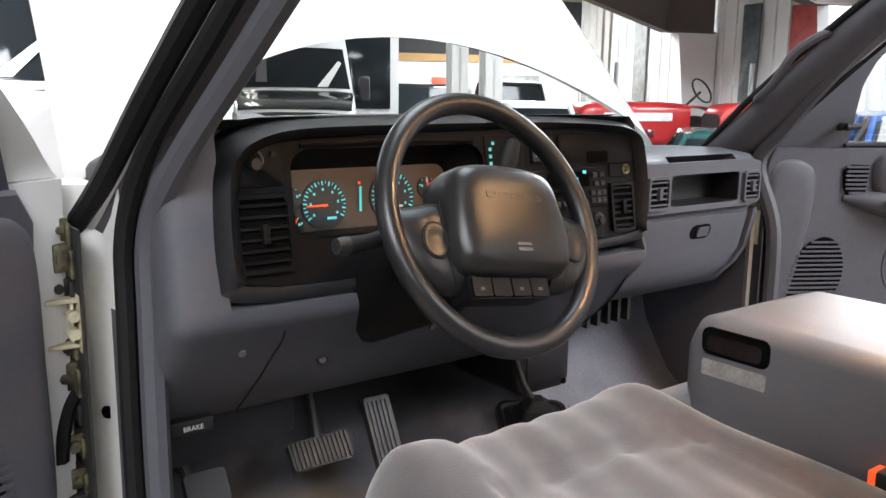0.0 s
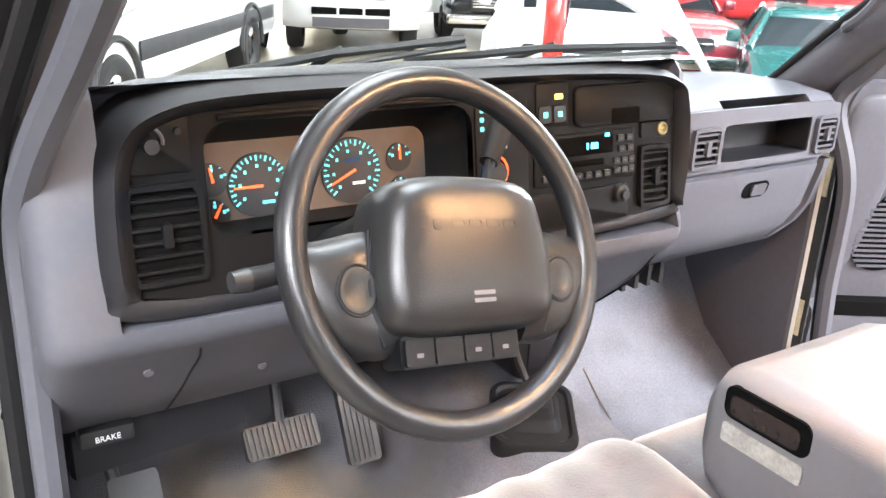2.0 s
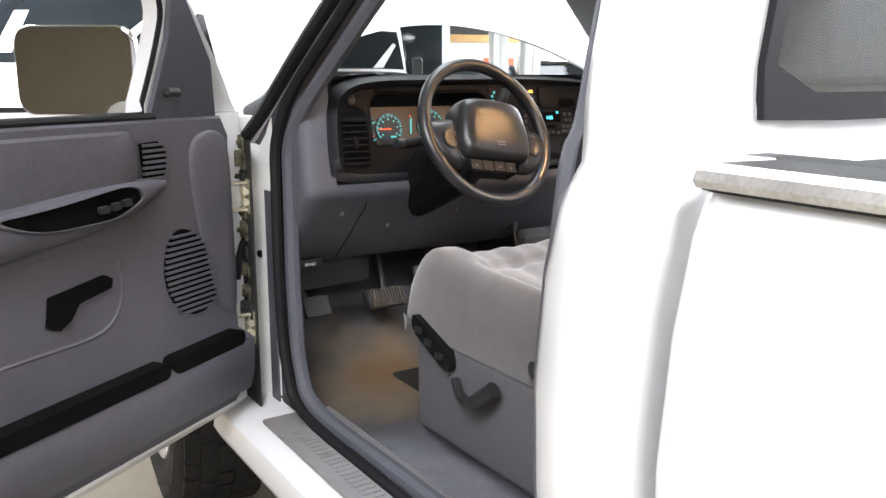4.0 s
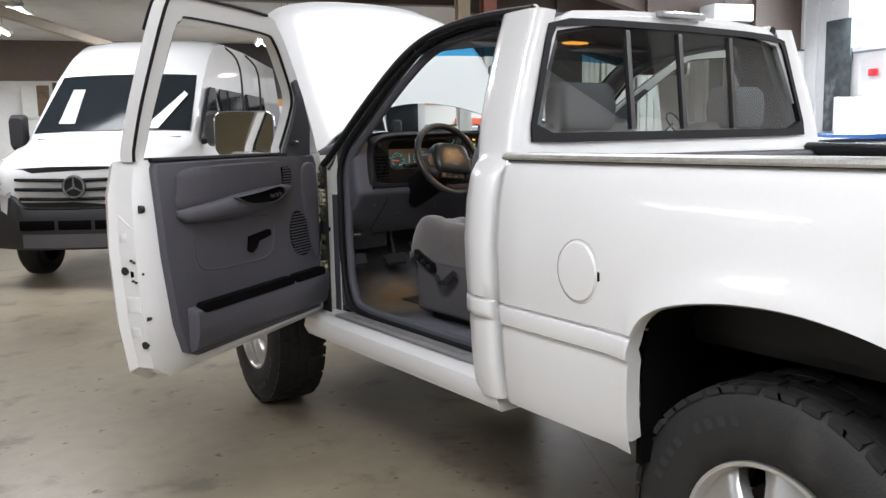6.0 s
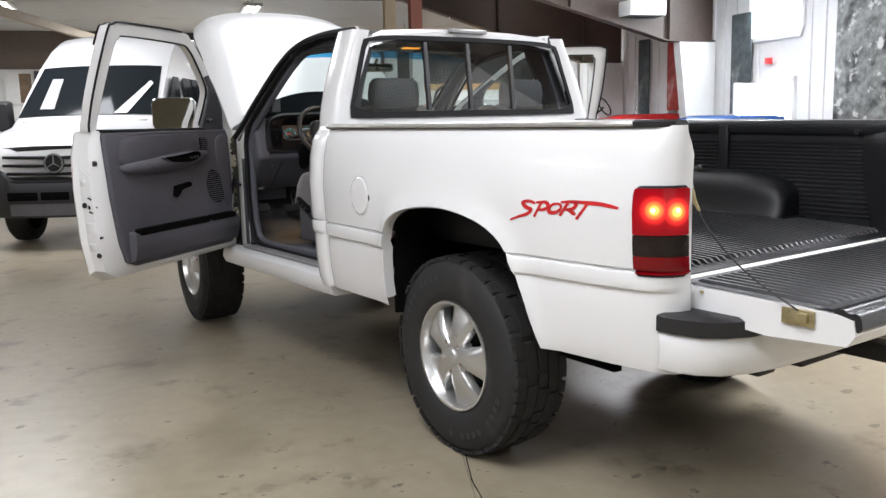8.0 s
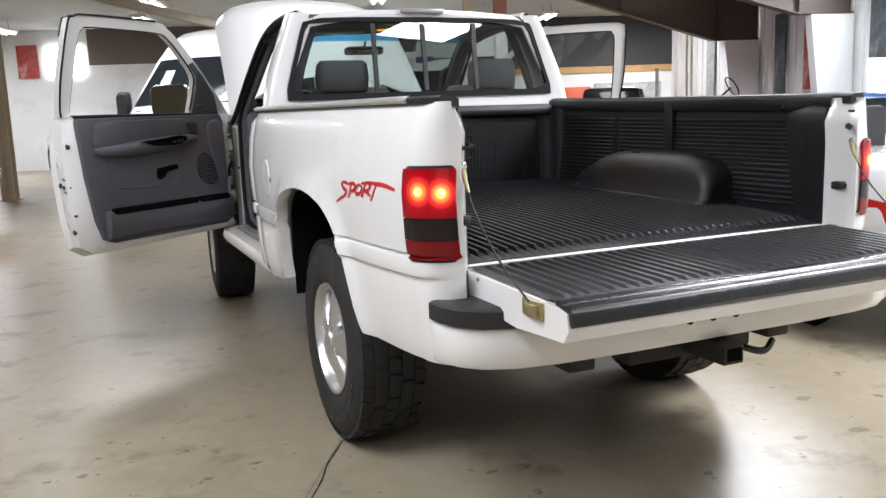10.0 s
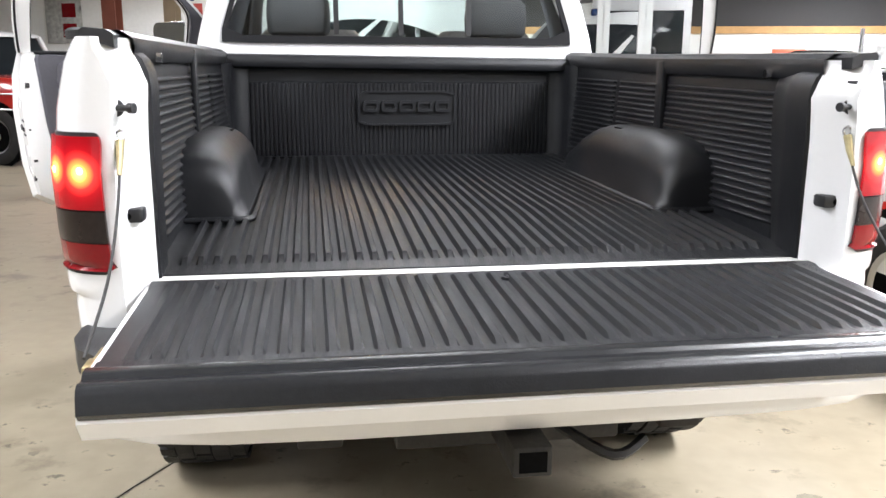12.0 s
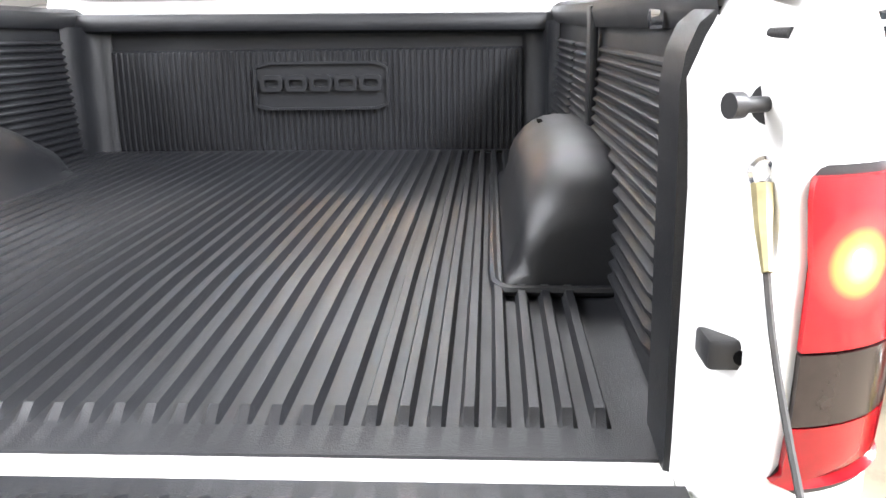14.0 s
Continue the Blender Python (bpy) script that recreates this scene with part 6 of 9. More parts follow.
    bm = bmesh.new()
    for k in range(15):
        v = 0.955 + k * 0.0128
        lim = [u for u, vv in oval if abs(vv - v) < 0.012]
        if len(lim) > 1:
            box_pts = [(min(lim), v - 0.0028), (max(lim), v - 0.0028), (max(lim), v + 0.0028), (min(lim), v + 0.0028)]
            prism(bm, box_pts, lambda u, vv, w: Q(u, vv, w), -0.024, -0.016)
    tagged(part("speaker_grille", bm, TRIM_GREY, door, "louvred speaker grille"), kind="stuff")
    bm = bmesh.new()
    tw = [(0.308, 1.346), (0.258, 1.348), (0.234, 1.328), (0.238, 1.285), (0.262, 1.246), (0.298, 1.236)]
    prism(bm, tw, lambda u, v, w: Q(u, v, w), -0.020, -0.008)
    part("tweeter_recess", bm, NEAR_BLACK, door)
    bm = bmesh.new()
    for k in range(9):
        v = 1.247 + k * 0.0118
        u0 = float(np.interp(v, [1.24, 1.285, 1.35], [0.272, 0.240, 0.240]))
        prism(bm, [(u0, v - 0.0028), (0.304, v - 0.0028), (0.304, v + 0.0028), (u0, v + 0.0028)], lambda u, vv, w: Q(u, vv, w), -0.0255, -0.016)
    tagged(part("tweeter_grille", bm, TRIM_GREY, door), kind="stuff")
    # knob, latch, rubber plugs on the edge
    bm = bmesh.new()
    cyl(bm, Q(0.215, 1.45, 0.01), Q(0.215, 1.45, -0.03), 0.013, 0.008, 10)
    cyl(bm, Q(0.215, 1.45, -0.03), Q(0.25, 1.452, -0.036), 0.011, 0.007, 10)
    part("mirror_lever", bm, BLACK_TRIM, door)
    def edge_pt(v, f):
        a = Vector((float(np.interp(v, [0.68, 0.85, 1.10, 1.30, 1.42], [1.04, 1.075, 1.10, 1.105, 1.10])), 0.012))
        b = Vector((float(np.interp(v, [0.66, 0.83, 1.10, 1.30, 1.42], [1.10, 1.135, 1.155, 1.15, 1.13])), 0.10))
        k = min(1.0, f / 0.2)
        return Q(a.x + (b.x - a.x) * k, v, a.y + 0.018 * k + 0.07 * max(0.0, f - 0.2) / 0.8)
    for v, f, r in ((1.235, 0.10, 0.014), (1.02, 0.80, 0.015), (0.75, 0.34, 0.014), (0.845, 0.14, 0.007), (1.058, 0.42, 0.005), (1.052, 0.28, 0.005), (0.985, 0.44, 0.005), (0.98, 0.30, 0.005)):
        bm = bmesh.new()
        c = edge_pt(v, f)
        cyl(bm, c - D * 0.012, c + D * 0.006, r, n=12)
        part("edge_plug", bm, BLACK_TRIM, door)
    bm = bmesh.new()
    loft(bm, [[edge_pt(v, f) + D * o for v, f in ((1.004, 0.12), (1.012, 0.12), (1.02, 0.5), (0.998, 0.5))] for o in (-0.01, 0.006)])
    part("latch_slot", bm, NEAR_BLACK, door)
    # pressed pads and a crease in the edge
    for v0, v1, f0, f1 in ((0.868, 0.928, 0.24, 0.92), (0.775, 0.815, 0.45, 0.95), (1.12, 1.155, 0.55, 0.95)):
        bm = bmesh.new()
        pad_ol = rrect(f0, f1, v0, v1, 0.018, 3)
        loft(bm, [[edge_pt(0.5 * (v0 + v1) + (v - 0.5 * (v0 + v1)) * k, 0.5 * (f0 + f1) + (f - 0.5 * (f0 + f1)) * k) + D * o for f, v in pad_ol] for k, o in ((1.0, -0.004), (0.97, 0.002), (0.88, 0.0035))])
        part("pressed_pad", bm, WHITE, door, smooth=60)
    bm = bmesh.new()
    tube(bm, [edge_pt(1.165, 0.22), edge_pt(1.19, 0.6), edge_pt(1.215, 0.95)], 0.004, 6)
    part("crease", bm, WHITE, door)
    # outside mirror
    MC = Q(0.25, 1.42, 0.205) + Vector((0, 0, 0.075))
    back = (D * 0.85 - N * 0.35).normalized()
    across = back.cross(Vector((0, 0, 1))).normalized()
    M = lambda u, v, w: MC + across * u + Vector((0, 0, v)) - back * w
    bm = bmesh.new()
    ol = rrect(-0.134, 0.134, -0.098, 0.098, 0.040, 6)
    loft(bm, [[M(u * k, v * k, w) for u, v in ol] for k, w in ((0.97, -0.012), (1.0, -0.006), (1.0, 0.02), (0.9, 0.055), (0.6, 0.08))])
    mir = part("side_mirror", bm, CHROME, door, "chrome-shelled rectangular door mirror")
    bm = bmesh.new()
    gl = rrect(-0.125, 0.125, -0.089, 0.089, 0.034, 6)
    bm.faces.new([bm.verts.new(M(u, v, -0.0135)) for u, v in gl])
    part("mirror_glass", bm, MIRROR, door)
    bm = bmesh.new()
    tube(bm, [Q(0.13, 1.46, 0.07), M(0.05 if side < 0 else -0.05, -0.02, 0.04)], 0.014, 8)
    tube(bm, [Q(0.13, 1.51, 0.05), M(0.05 if side < 0 else -0.05, 0.03, 0.04)], 0.012, 8)
    part("mirror_arm", bm, CHROME, door)
    bm = bmesh.new()
    bm.faces.new([bm.verts.new(Q(u, v, 0.045)) for u, v in f_in])
    if side > 0:
        g = part("door_glass", bm, DOOR_GLASS, door)
        g.visible_shadow = False
    else:
        bm.free()
    # outside handle
    bm = bmesh.new()
    prism(bm, rrect(0.92, 1.08, 1.22, 1.26, 0.012), lambda u, v, w: Q(u, v, w), 0.146, 0.162)
    part("outside_handle", bm, BLACK_TRIM, door)


make_door(-1, -0.89, 2.42, 57.6)
make_door(1, 0.925, 2.49, 60.0)

# ---- cab interior ----
def floor_z(x, y):
    z = float(np.interp(y, (1.05, 1.6, 2.1, 2.38, 2.52, 2.62, 2.70, 2.74), (0.655, 0.652, 0.652, 0.655, 0.69, 0.77, 0.90, 1.05)))
    top = float(np.interp(y, (1.05, 1.8, 2.2, 2.5), (0.76, 0.78, 0.84, 0.87)))
    return z + max(0.0, top - z) * math.exp(-((x - 0.03) / 0.20) ** 4)


bm = bmesh.new()
grid(bm, [[Vector((x, y, floor_z(x, y))) for x in np.linspace(-0.79, 0.79, 40)] for y in (1.05, 1.4, 1.8, 2.1, 2.25, 2.38, 2.46, 2.52, 2.57, 2.62, 2.66, 2.70, 2.74)])
part("carpet", bm, CAB_CARPET, truck, "grey carpet, stained and with footwell shade painted on the driver side", smooth=60)
bm = bmesh.new()
tube(bm, smooth_path([(x, y, floor_z(x, y) + 0.001) for x, y in ((0.34, 2.6), (0.335, 2.5), (0.325, 2.4), (0.33, 2.3), (0.34, 2.15))], 5), 0.0018, 6)
part("carpet_seam", bm, CARPET_WORN, truck)
bm = bmesh.new()
box(bm, -0.82, 0.82, 1.03, 1.05, 0.62, 1.43, 0.005)
part("back_trim", bm, TRIM_GREY, truck, "grey back wall trim")
for s in (-1, 1):
    bm = bmesh.new()
    loft(bm, [[Vector((s * x, y, z)) for x, y in ((0.762, 2.405), (0.79, 2.41), (0.79, 2.72), (0.745, 2.72))] for z in (0.64, 0.85, 1.08, 1.2)])
    part("kick_panel", bm, TRIM_GREY, truck)

# dash body, drawn out across the cab
SEC_D = [(2.241, 1.212), (2.2425, 1.228), (2.252, 1.25), (2.285, 1.47), (2.30, 1.485), (2.45, 1.455), (2.62, 1.418), (2.83, 1.368), (2.70, 1.12), (2.56, 1.0), (2.46, 0.995), (2.43, 1.01), (2.352, 1.08), (2.277, 1.165), (2.254, 1.190), (2.244, 1.201)]
SEC_R = [(2.241, 1.212), (2.2425, 1.226), (2.34, 1.232), (2.35, 1.468), (2.30, 1.485), (2.45, 1.455), (2.62, 1.418), (2.83, 1.368), (2.70, 1.12), (2.56, 1.0), (2.46, 0.995), (2.43, 1.01), (2.352, 1.08), (2.277, 1.165), (2.254, 1.190), (2.244, 1.201)]
SEC_P = [(2.375, 1.262), (2.372, 1.268), (2.36, 1.275), (2.362, 1.375), (2.38, 1.392), (2.46, 1.402), (2.62, 1.398), (2.83, 1.368), (2.70, 1.15), (2.56, 1.07), (2.48, 1.055), (2.45, 1.06), (2.405, 1.12), (2.380, 1.225), (2.376, 1.245), (2.375, 1.254)]


SEC_T = [(2.375, 1.262), (2.40, 1.270), (2.45, 1.278), (2.45, 1.357), (2.38, 1.392)] + SEC_P[5:]


def mix_sec(t, grow=1.0):
    c = (2.55, 1.22)
    if t < 0 or t > 1:
        return SEC_R if t < 0 else SEC_T
    return [(c[0] + ((a[0] + (b[0] - a[0]) * t) - c[0]) * grow, c[1] + ((a[1] + (b[1] - a[1]) * t) - c[1]) * grow) for a, b in zip(SEC_D, SEC_P)]


bm = bmesh.new()
st = [(-0.770, 0, 0.86), (-0.768, 0, 0.92), (-0.762, 0, 0.965), (-0.750, 0, 0.99), (-0.735, 0, 1.0), (-0.70, 0, 1.0), (-0.688, 0, 1), (-0.687, -1, 1), (-0.5, -1, 1), (-0.2, -1, 1), (0.0, -1, 1), (0.168, -1, 1), (0.169, 0, 1), (0.185, 0.08, 1), (0.205, 0.6, 1), (0.23, 1, 1), (0.386, 1, 1), (0.387, 2, 1), (0.634, 2, 1), (0.635, 1, 1), (0.66, 1, 1), (0.70, 1, 0.995), (0.72, 1, 0.97), (0.732, 1, 0.92)]
loft(bm, [[Vector((x, y, z)) for y, z in mix_sec(t, g)] for x, t, g in st])
dash = part("dashboard", bm, DASH_GREY, truck, "grey moulded dashboard", smooth=58)
# dark hood round the cluster
bz = lambda x, z, d=0.0: Vector((x, 2.252 + 0.16 * (z - 1.25) - d, z))
b_out = [(-0.70, 1.27), (-0.675, 1.235), (-0.5, 1.228), (-0.1, 1.236), (0.15, 1.245), (0.172, 1.27), (0.185, 1.36), (0.182, 1.43), (0.165, 1.46), (0.10, 1.478), (-0.1, 1.488), (-0.4, 1.490), (-0.56, 1.487), (-0.635, 1.474), (-0.680, 1.445), (-0.698, 1.39)]
b_in = [(-0.664, 1.275), (-0.645, 1.254), (-0.5, 1.247), (-0.1, 1.252), (0.13, 1.262), (0.15, 1.285), (0.162, 1.36), (0.16, 1.425), (0.145, 1.447), (0.08, 1.46), (-0.1, 1.466), (-0.4, 1.462), (-0.55, 1.458), (-0.615, 1.447), (-0.648, 1.425), (-0.663, 1.38)]
b_out, b_in = ([(p.x, p.y) for p in smooth_path([Vector((u, v, 0)) for u, v in q], 4, True)] for q in (b_out, b_in))
bm = bmesh.new()
loft(bm, [[bz(x, z, d * (0.25 if d > 0 and z < 1.262 else 1)) for x, z in p] for p, d in ((b_out, -0.06), (b_out, 0.0), ([((a[0] + b[0]) / 2, (a[1] + b[1]) / 2) for a, b in zip(b_out, b_in)], 0.022), (b_in, 0.008), (b_in, -0.04))], False)
part("cluster_hood", bm, PAD_DARK, dash, "dark padded hood round the instruments", smooth=60)
bm = bmesh.new()
grid(bm, [[Vector((x, y, z - 0.020 * max(0.0, (-0.60 - x) / 0.105) ** 2)) for x in np.linspace(x0, 0.17, 15)] for y, z, x0 in ((2.287, 1.489, -0.63), (2.31, 1.489, -0.672), (2.34, 1.486, -0.692), (2.46, 1.461, -0.705), (2.62, 1.424, -0.705), (2.80, 1.380, -0.705))])
part("top_pad", bm, PAD_DARK, dash, smooth=60)
clus = rrect(-0.578, -0.219, 1.312, 1.442, 0.03, 5)
clus_in = rrect(-0.577, -0.262, 1.313, 1.407, 0.022, 5)
bm = bmesh.new()
frame_ring(bm, b_in, clus, lambda u, v, w: bz(u, v, w), -0.05, 0.0, 96)
bezel = part("bezel", bm, BEZEL, dash, "black instrument bezel", smooth=30)
bm = bmesh.new()
loft(bm, [[bz(u, v, w) for u, v in p] for p, w in ((clus, 0.001), (clus, -0.012), (clus_in, -0.055))], False)
part("cluster_well", bm, BEZEL, bezel)
bm = bmesh.new()
bm.faces.new([bm.verts.new(bz(u, v, -0.055)) for u, v in clus_in])
face = part("gauge_panel", bm, GAUGE_FACE, dash, "brown gauge panel")
random.seed(3)
for cx, cz, r, a0, a1, n, needle in ((-0.500, 1.352, 0.038, 215, -30, 25, 180), (-0.374, 1.357, 0.041, 225, -45, 27, 205), (-0.557, 1.364, 0.019, 160, 20, 5, 100), (-0.557, 1.322, 0.018, 160, 20, 5, 60), (-0.303, 1.368, 0.018, 160, 20, 5, 90), (-0.303, 1.326, 0.016, 160, 20, 5, 120)):
    bm = bmesh.new()
    revolve(bm, [(0.0, -0.052), (r * 1.02, -0.052), (r * 1.04, -0.055)], lambda x, y, h: bz(cx + x, cz + y, h), 32)
    dial = part("dial", bm, GAUGE_DIAL, dash)
    bm = bmesh.new()
    for k in range(n):
        a = radians(a0 + (a1 - a0) * k / (n - 1))
        w, l = (0.0008, 0.13) if k % 2 else (0.0013, 0.20)
        ca, sa = math.cos(a), math.sin(a)
        bm.faces.new([bm.verts.new(bz(cx + rr * ca - q * sa, cz + rr * sa + q * ca, -0.0505)) for rr, q in ((r * 0.98, -w), (r * 0.98, w), (r * (1 - l), w), (r * (1 - l), -w))])
    tagged(part("dial_scale", bm, TEAL_GLOW, dial), kind="stuff")
    bm = bmesh.new()
    for k in range(0, n, 4 if r > 0.03 else 2):
        a = radians(a0 + (a1 - a0) * k / (n - 1))
        x, z = cx + r * 0.64 * math.cos(a), cz + r * 0.64 * math.sin(a)
        bm.faces.new([bm.verts.new(bz(x + u, z + v, -0.0505)) for u, v in ((-0.0018, -0.0020), (0.0018, -0.0020), (0.0018, 0.0020), (-0.0018, 0.0020))])
    tagged(part("dial_lettering", bm, TEAL_GLOW, dial), kind="stuff")
    bm = bmesh.new()
    ca, sa = math.cos(radians(needle)), math.sin(radians(needle))
    bm.faces.new([bm.verts.new(bz(cx + rr * ca - q * sa, cz + rr * sa + q * ca, -0.049)) for rr, q in ((-r * 0.12, -0.0018), (-r * 0.12, 0.0018), (r * 0.85, 0.0011), (r * 0.85, -0.0011))])
    part("needle", bm, NEEDLE, dial)
for x, z, w, h, mm, nm in ((-0.436, 1.358, 0.004, 0.04, TEAL_GLOW, "gear_scale"), (-0.436, 1.383, 0.004, 0.004, NEEDLE, "gear_lamp"), (-0.49, 1.332, 0.016, 0.004, TEAL_GLOW, "odometer"), (-0.366, 1.342, 0.018, 0.004, MARK_WHITE, "odometer"), (-0.374, 1.372, 0.022, 0.004, BLUE_PAINT, "trip_meter")):
    bm = bmesh.new()
    p = bz(x, z, -0.0495)
    box(bm, p.x - w / 2, p.x + w / 2, p.y - 0.0008, p.y, z - h / 2, z + h / 2)
    part(nm, bm, mm, face)
bm = bmesh.new()
tube(bm, [bz(-0.56, 1.447, 0.002), bz(-0.4, 1.45, 0.003), bz(-0.24, 1.447, 0.002)], 0.004, 6)
part("hood_edge", bm, BEZEL, bezel)


def air_vent(parent, place, u0, u1, v0, v1, bars, frame_mat, tab=True):
    """A dashboard air vent: frame, dark duct, blades, tab."""
    bm = bmesh.new()
    frame_ring(bm, rrect(u0, u1, v0, v1, 0.005), rrect(u0 + 0.006, u1 - 0.006, v0 + 0.006, v1 - 0.006, 0.003), place, 0.0, 0.009, 32)
    fr = part("air_vent", bm, frame_mat, parent)
    bm = bmesh.new()
    prism(bm, rrect(u0 + 0.005, u1 - 0.005, v0 + 0.005, v1 - 0.005, 0.003), place, -0.002, 0.0015)
    part("duct", bm, NEAR_BLACK, fr)
    for k in range(bars):
        v = v0 + (v1 - v0) * (k + 1) / (bars + 1)
        bm = bmesh.new()
        prism(bm, [(u0 + 0.006, v - 0.0018), (u1 - 0.006, v - 0.0018), (u1 - 0.006, v + 0.0018), (u0 + 0.006, v + 0.0018)], place, 0.001, 0.007)
        part("blade", bm, frame_mat, fr)
    if tab:
        bm = bmesh.new()
        um, vm = (u0 + u1) / 2, (v0 + v1) / 2
        prism(bm, rrect(um - 0.005, um + 0.005, vm - 0.013, vm + 0.013, 0.002), place, 0.004, 0.013)
        part("tab", bm, frame_mat, fr)


# things set into a part of the truck hang directly under the truck
BZ = lambda u, v, w: bz(u, v, w)
air_vent(truck, BZ, -0.672, -0.585, 1.272, 1.382, 6, BEZEL)
air_vent(truck, BZ, 0.082, 0.146, 1.268, 1.362, 7, BEZEL)
PZ = lambda u, v, w: Vector((u, 2.361 - w, v))
PV = lambda u, v, w: PZ(u, v, w + 0.006)
air_vent(truck, PV, 0.30, 0.372, 1.278, 1.352, 5, TRIM_GREY)
air_vent(truck, PV, 0.648, 0.712, 1.278, 1.352, 5, TRIM_GREY)


def panel_piece(name, u0, u1, v0, v1, w, material, parent, r=0.004, place=BZ, base=0.0, label=""):
    bm = bmesh.new()
    o = rrect(u0, u1, v0, v1, r)
    cu, cv = (u0 + u1) / 2, (v0 + v1) / 2
    loft(bm, [[place(u, v, base) for u, v in o], [place(u, v, base + w * 0.7) for u, v in o], [place(cu + (u - cu) * 0.97, cv + (v - cv) * 0.95, base + w) for u, v in o]])
    return part(name, bm, material, parent, label)


hl = panel_piece("headlamp_switch", -0.668, -0.592, 1.392, 1.452, 0.004, BEZEL, truck)
bm = bmesh.new()
revolve(bm, [(0.0, 0.02), (0.008, 0.02), (0.010, 0.004)], lambda x, y, h: bz(-0.637 + x, 1.425 + y, h), 20)
part("knob", bm, BLACK_TRIM, hl)
bm = bmesh.new()
tube(bm, [bz(-0.637 + 0.015 * math.cos(a), 1.428 + 0.015 * math.sin(a), 0.006) for a in np.linspace(-0.3, 3.6, 14)], 0.002, 6)
part("knob_ring", bm, SEAL_GREY, hl)
bm = bmesh.new()
cyl(bm, bz(-0.606, 1.437, 0.002), bz(-0.606, 1.437, 0.009), 0.004, n=12)
part("dimmer", bm, BLACK_TRIM, hl)
# climate controls
cl = panel_piece("climate_panel", -0.215, -0.128, 1.265, 1.455, 0.003, BEZEL, truck)
for cz, r in ((1.350, 0.016), (1.395, 0.012)):
    bm = bmesh.new()
    revolve(bm, [(0.0, 0.016), (r * 0.8, 0.016), (r, 0.003)], lambda x, y, h: bz(-0.186 + x, cz + y, h), 20)
    part("knob", bm, BLACK_TRIM, cl)
for a0, a1, mm, nm in ((-0.7, 1.2, NEEDLE, "hot_arc"), (1.9, 3.8, BLUE_PAINT, "cold_arc")):
    bm = bmesh.new()
    tube(bm, [bz(-0.186 + 0.021 * math.cos(a), 1.350 + 0.021 * math.sin(a), 0.004) for a in np.linspace(a0, a1, 10)], 0.0016, 6)
    part(nm, bm, mm, cl)
for u, v in ((-0.205, 1.432), (-0.205, 1.420), (-0.198, 1.442), (-0.205, 1.408), (-0.172, 1.392), (-0.168, 1.383), (-0.205, 1.375)):
    panel_piece("marking", u - 0.003, u + 0.003, v - 0.003, v + 0.003, 0.001, TEAL_GLOW if v > 1.4 else MARK_WHITE, cl, 0.001, base=0.0035)
swp = panel_piece("switch_panel", -0.112, -0.055, 1.402, 1.462, 0.003, BEZEL, truck)
for u, mm in ((-0.099, TEAL_GLOW), (-0.073, TEAL_GLOW)):
    b = panel_piece("rocker_switch", u - 0.011, u + 0.011, 1.408, 1.432, 0.006, BLACK_TRIM, swp)
    panel_piece("switch_mark", u - 0.004, u + 0.004, 1.416, 1.424, 0.001, mm, swp, 0.001, base=0.0065)
panel_piece("warning_lamp", -0.08, -0.066, 1.440, 1.447, 0.001, AMBER_GLOW, swp, 0.001, base=0.0035)
ash = panel_piece("ashtray", -0.045, 0.152, 1.398, 1.456, 0.008, BEZEL, truck, 0.012)
panel_piece("finger_notch", 0.022, 0.078, 1.400, 1.422, 0.001, NEAR_BLACK, ash, 0.004, base=0.0085)
rad = panel_piece("radio", -0.118, 0.073, 1.318, 1.390, 0.004, BEZEL, truck)
panel_piece("display", -0.078, 0.028, 1.358, 1.385, 0.001, NEAR_BLACK, rad, 0.002, base=0.0045)
for u in (-0.022, -0.014, -0.009, -0.004):
    panel_piece("display_digit", u - 0.0016, u + 0.0016, 1.366, 1.375, 0.001, CYAN_GLOW, rad, 0.0006, base=0.0058)
panel_piece("display_flag", 0.012, 0.02, 1.382, 1.387, 0.001, CYAN_GLOW, rad, 0.0006, base=0.0058)
panel_piece("cassette_slot", -0.075, 0.01, 1.342, 1.351, 0.001, NEAR_BLACK, rad, 0.002, base=0.0045)
for u, v in [(0.042, 1.378), (0.06, 1.378), (0.045, 1.362), (0.062, 1.362), (0.035, 1.345), (0.05, 1.345), (0.064, 1.345), (0.035, 1.331), (0.05, 1.331), (0.064, 1.331), (-0.1, 1.378), (-0.1, 1.362), (-0.1, 1.345), (-0.1, 1.331)] + [(-0.075 + 0.018 * k, 1.329) for k in range(6)]:
    panel_piece("button", u - 0.006, u + 0.006, v - 0.0045, v + 0.0045, 0.004, BLACK_TRIM, rad, 0.0015, base=0.004)
    panel_piece("button_mark", u - 0.0018, u + 0.0018, v - 0.0007, v + 0.0007, 0.0006, SEAL_GREY, rad, 0.0005, base=0.0082)
cub = panel_piece("cubby", -0.125, 0.06, 1.258, 1.308, 0.004, BEZEL, truck)
bm = bmesh.new()
revolve(bm, [(0.0, 0.02), (0.007, 0.02), (0.0085, 0.014), (0.013, 0.012), (0.014, 0.003)], lambda x, y, h: bz(0.042 + x, 1.296 + y, h), 20)
part("knob", bm, BLACK_TRIM, cub)
lit = panel_piece("lighter_panel", 0.086, 0.146, 1.372, 1.396, 0.004, BEZEL, truck)
bm = bmesh.new()
revolve(bm, [(0.0, 0.004), (0.006, 0.004), (0.008, 0.008), (0.010, 0.007), (0.010, 0.003)], lambda x, y, h: bz(0.13 + x, 1.385 + y, h), 20)
part("socket", bm, GOLD_ZINC, lit)
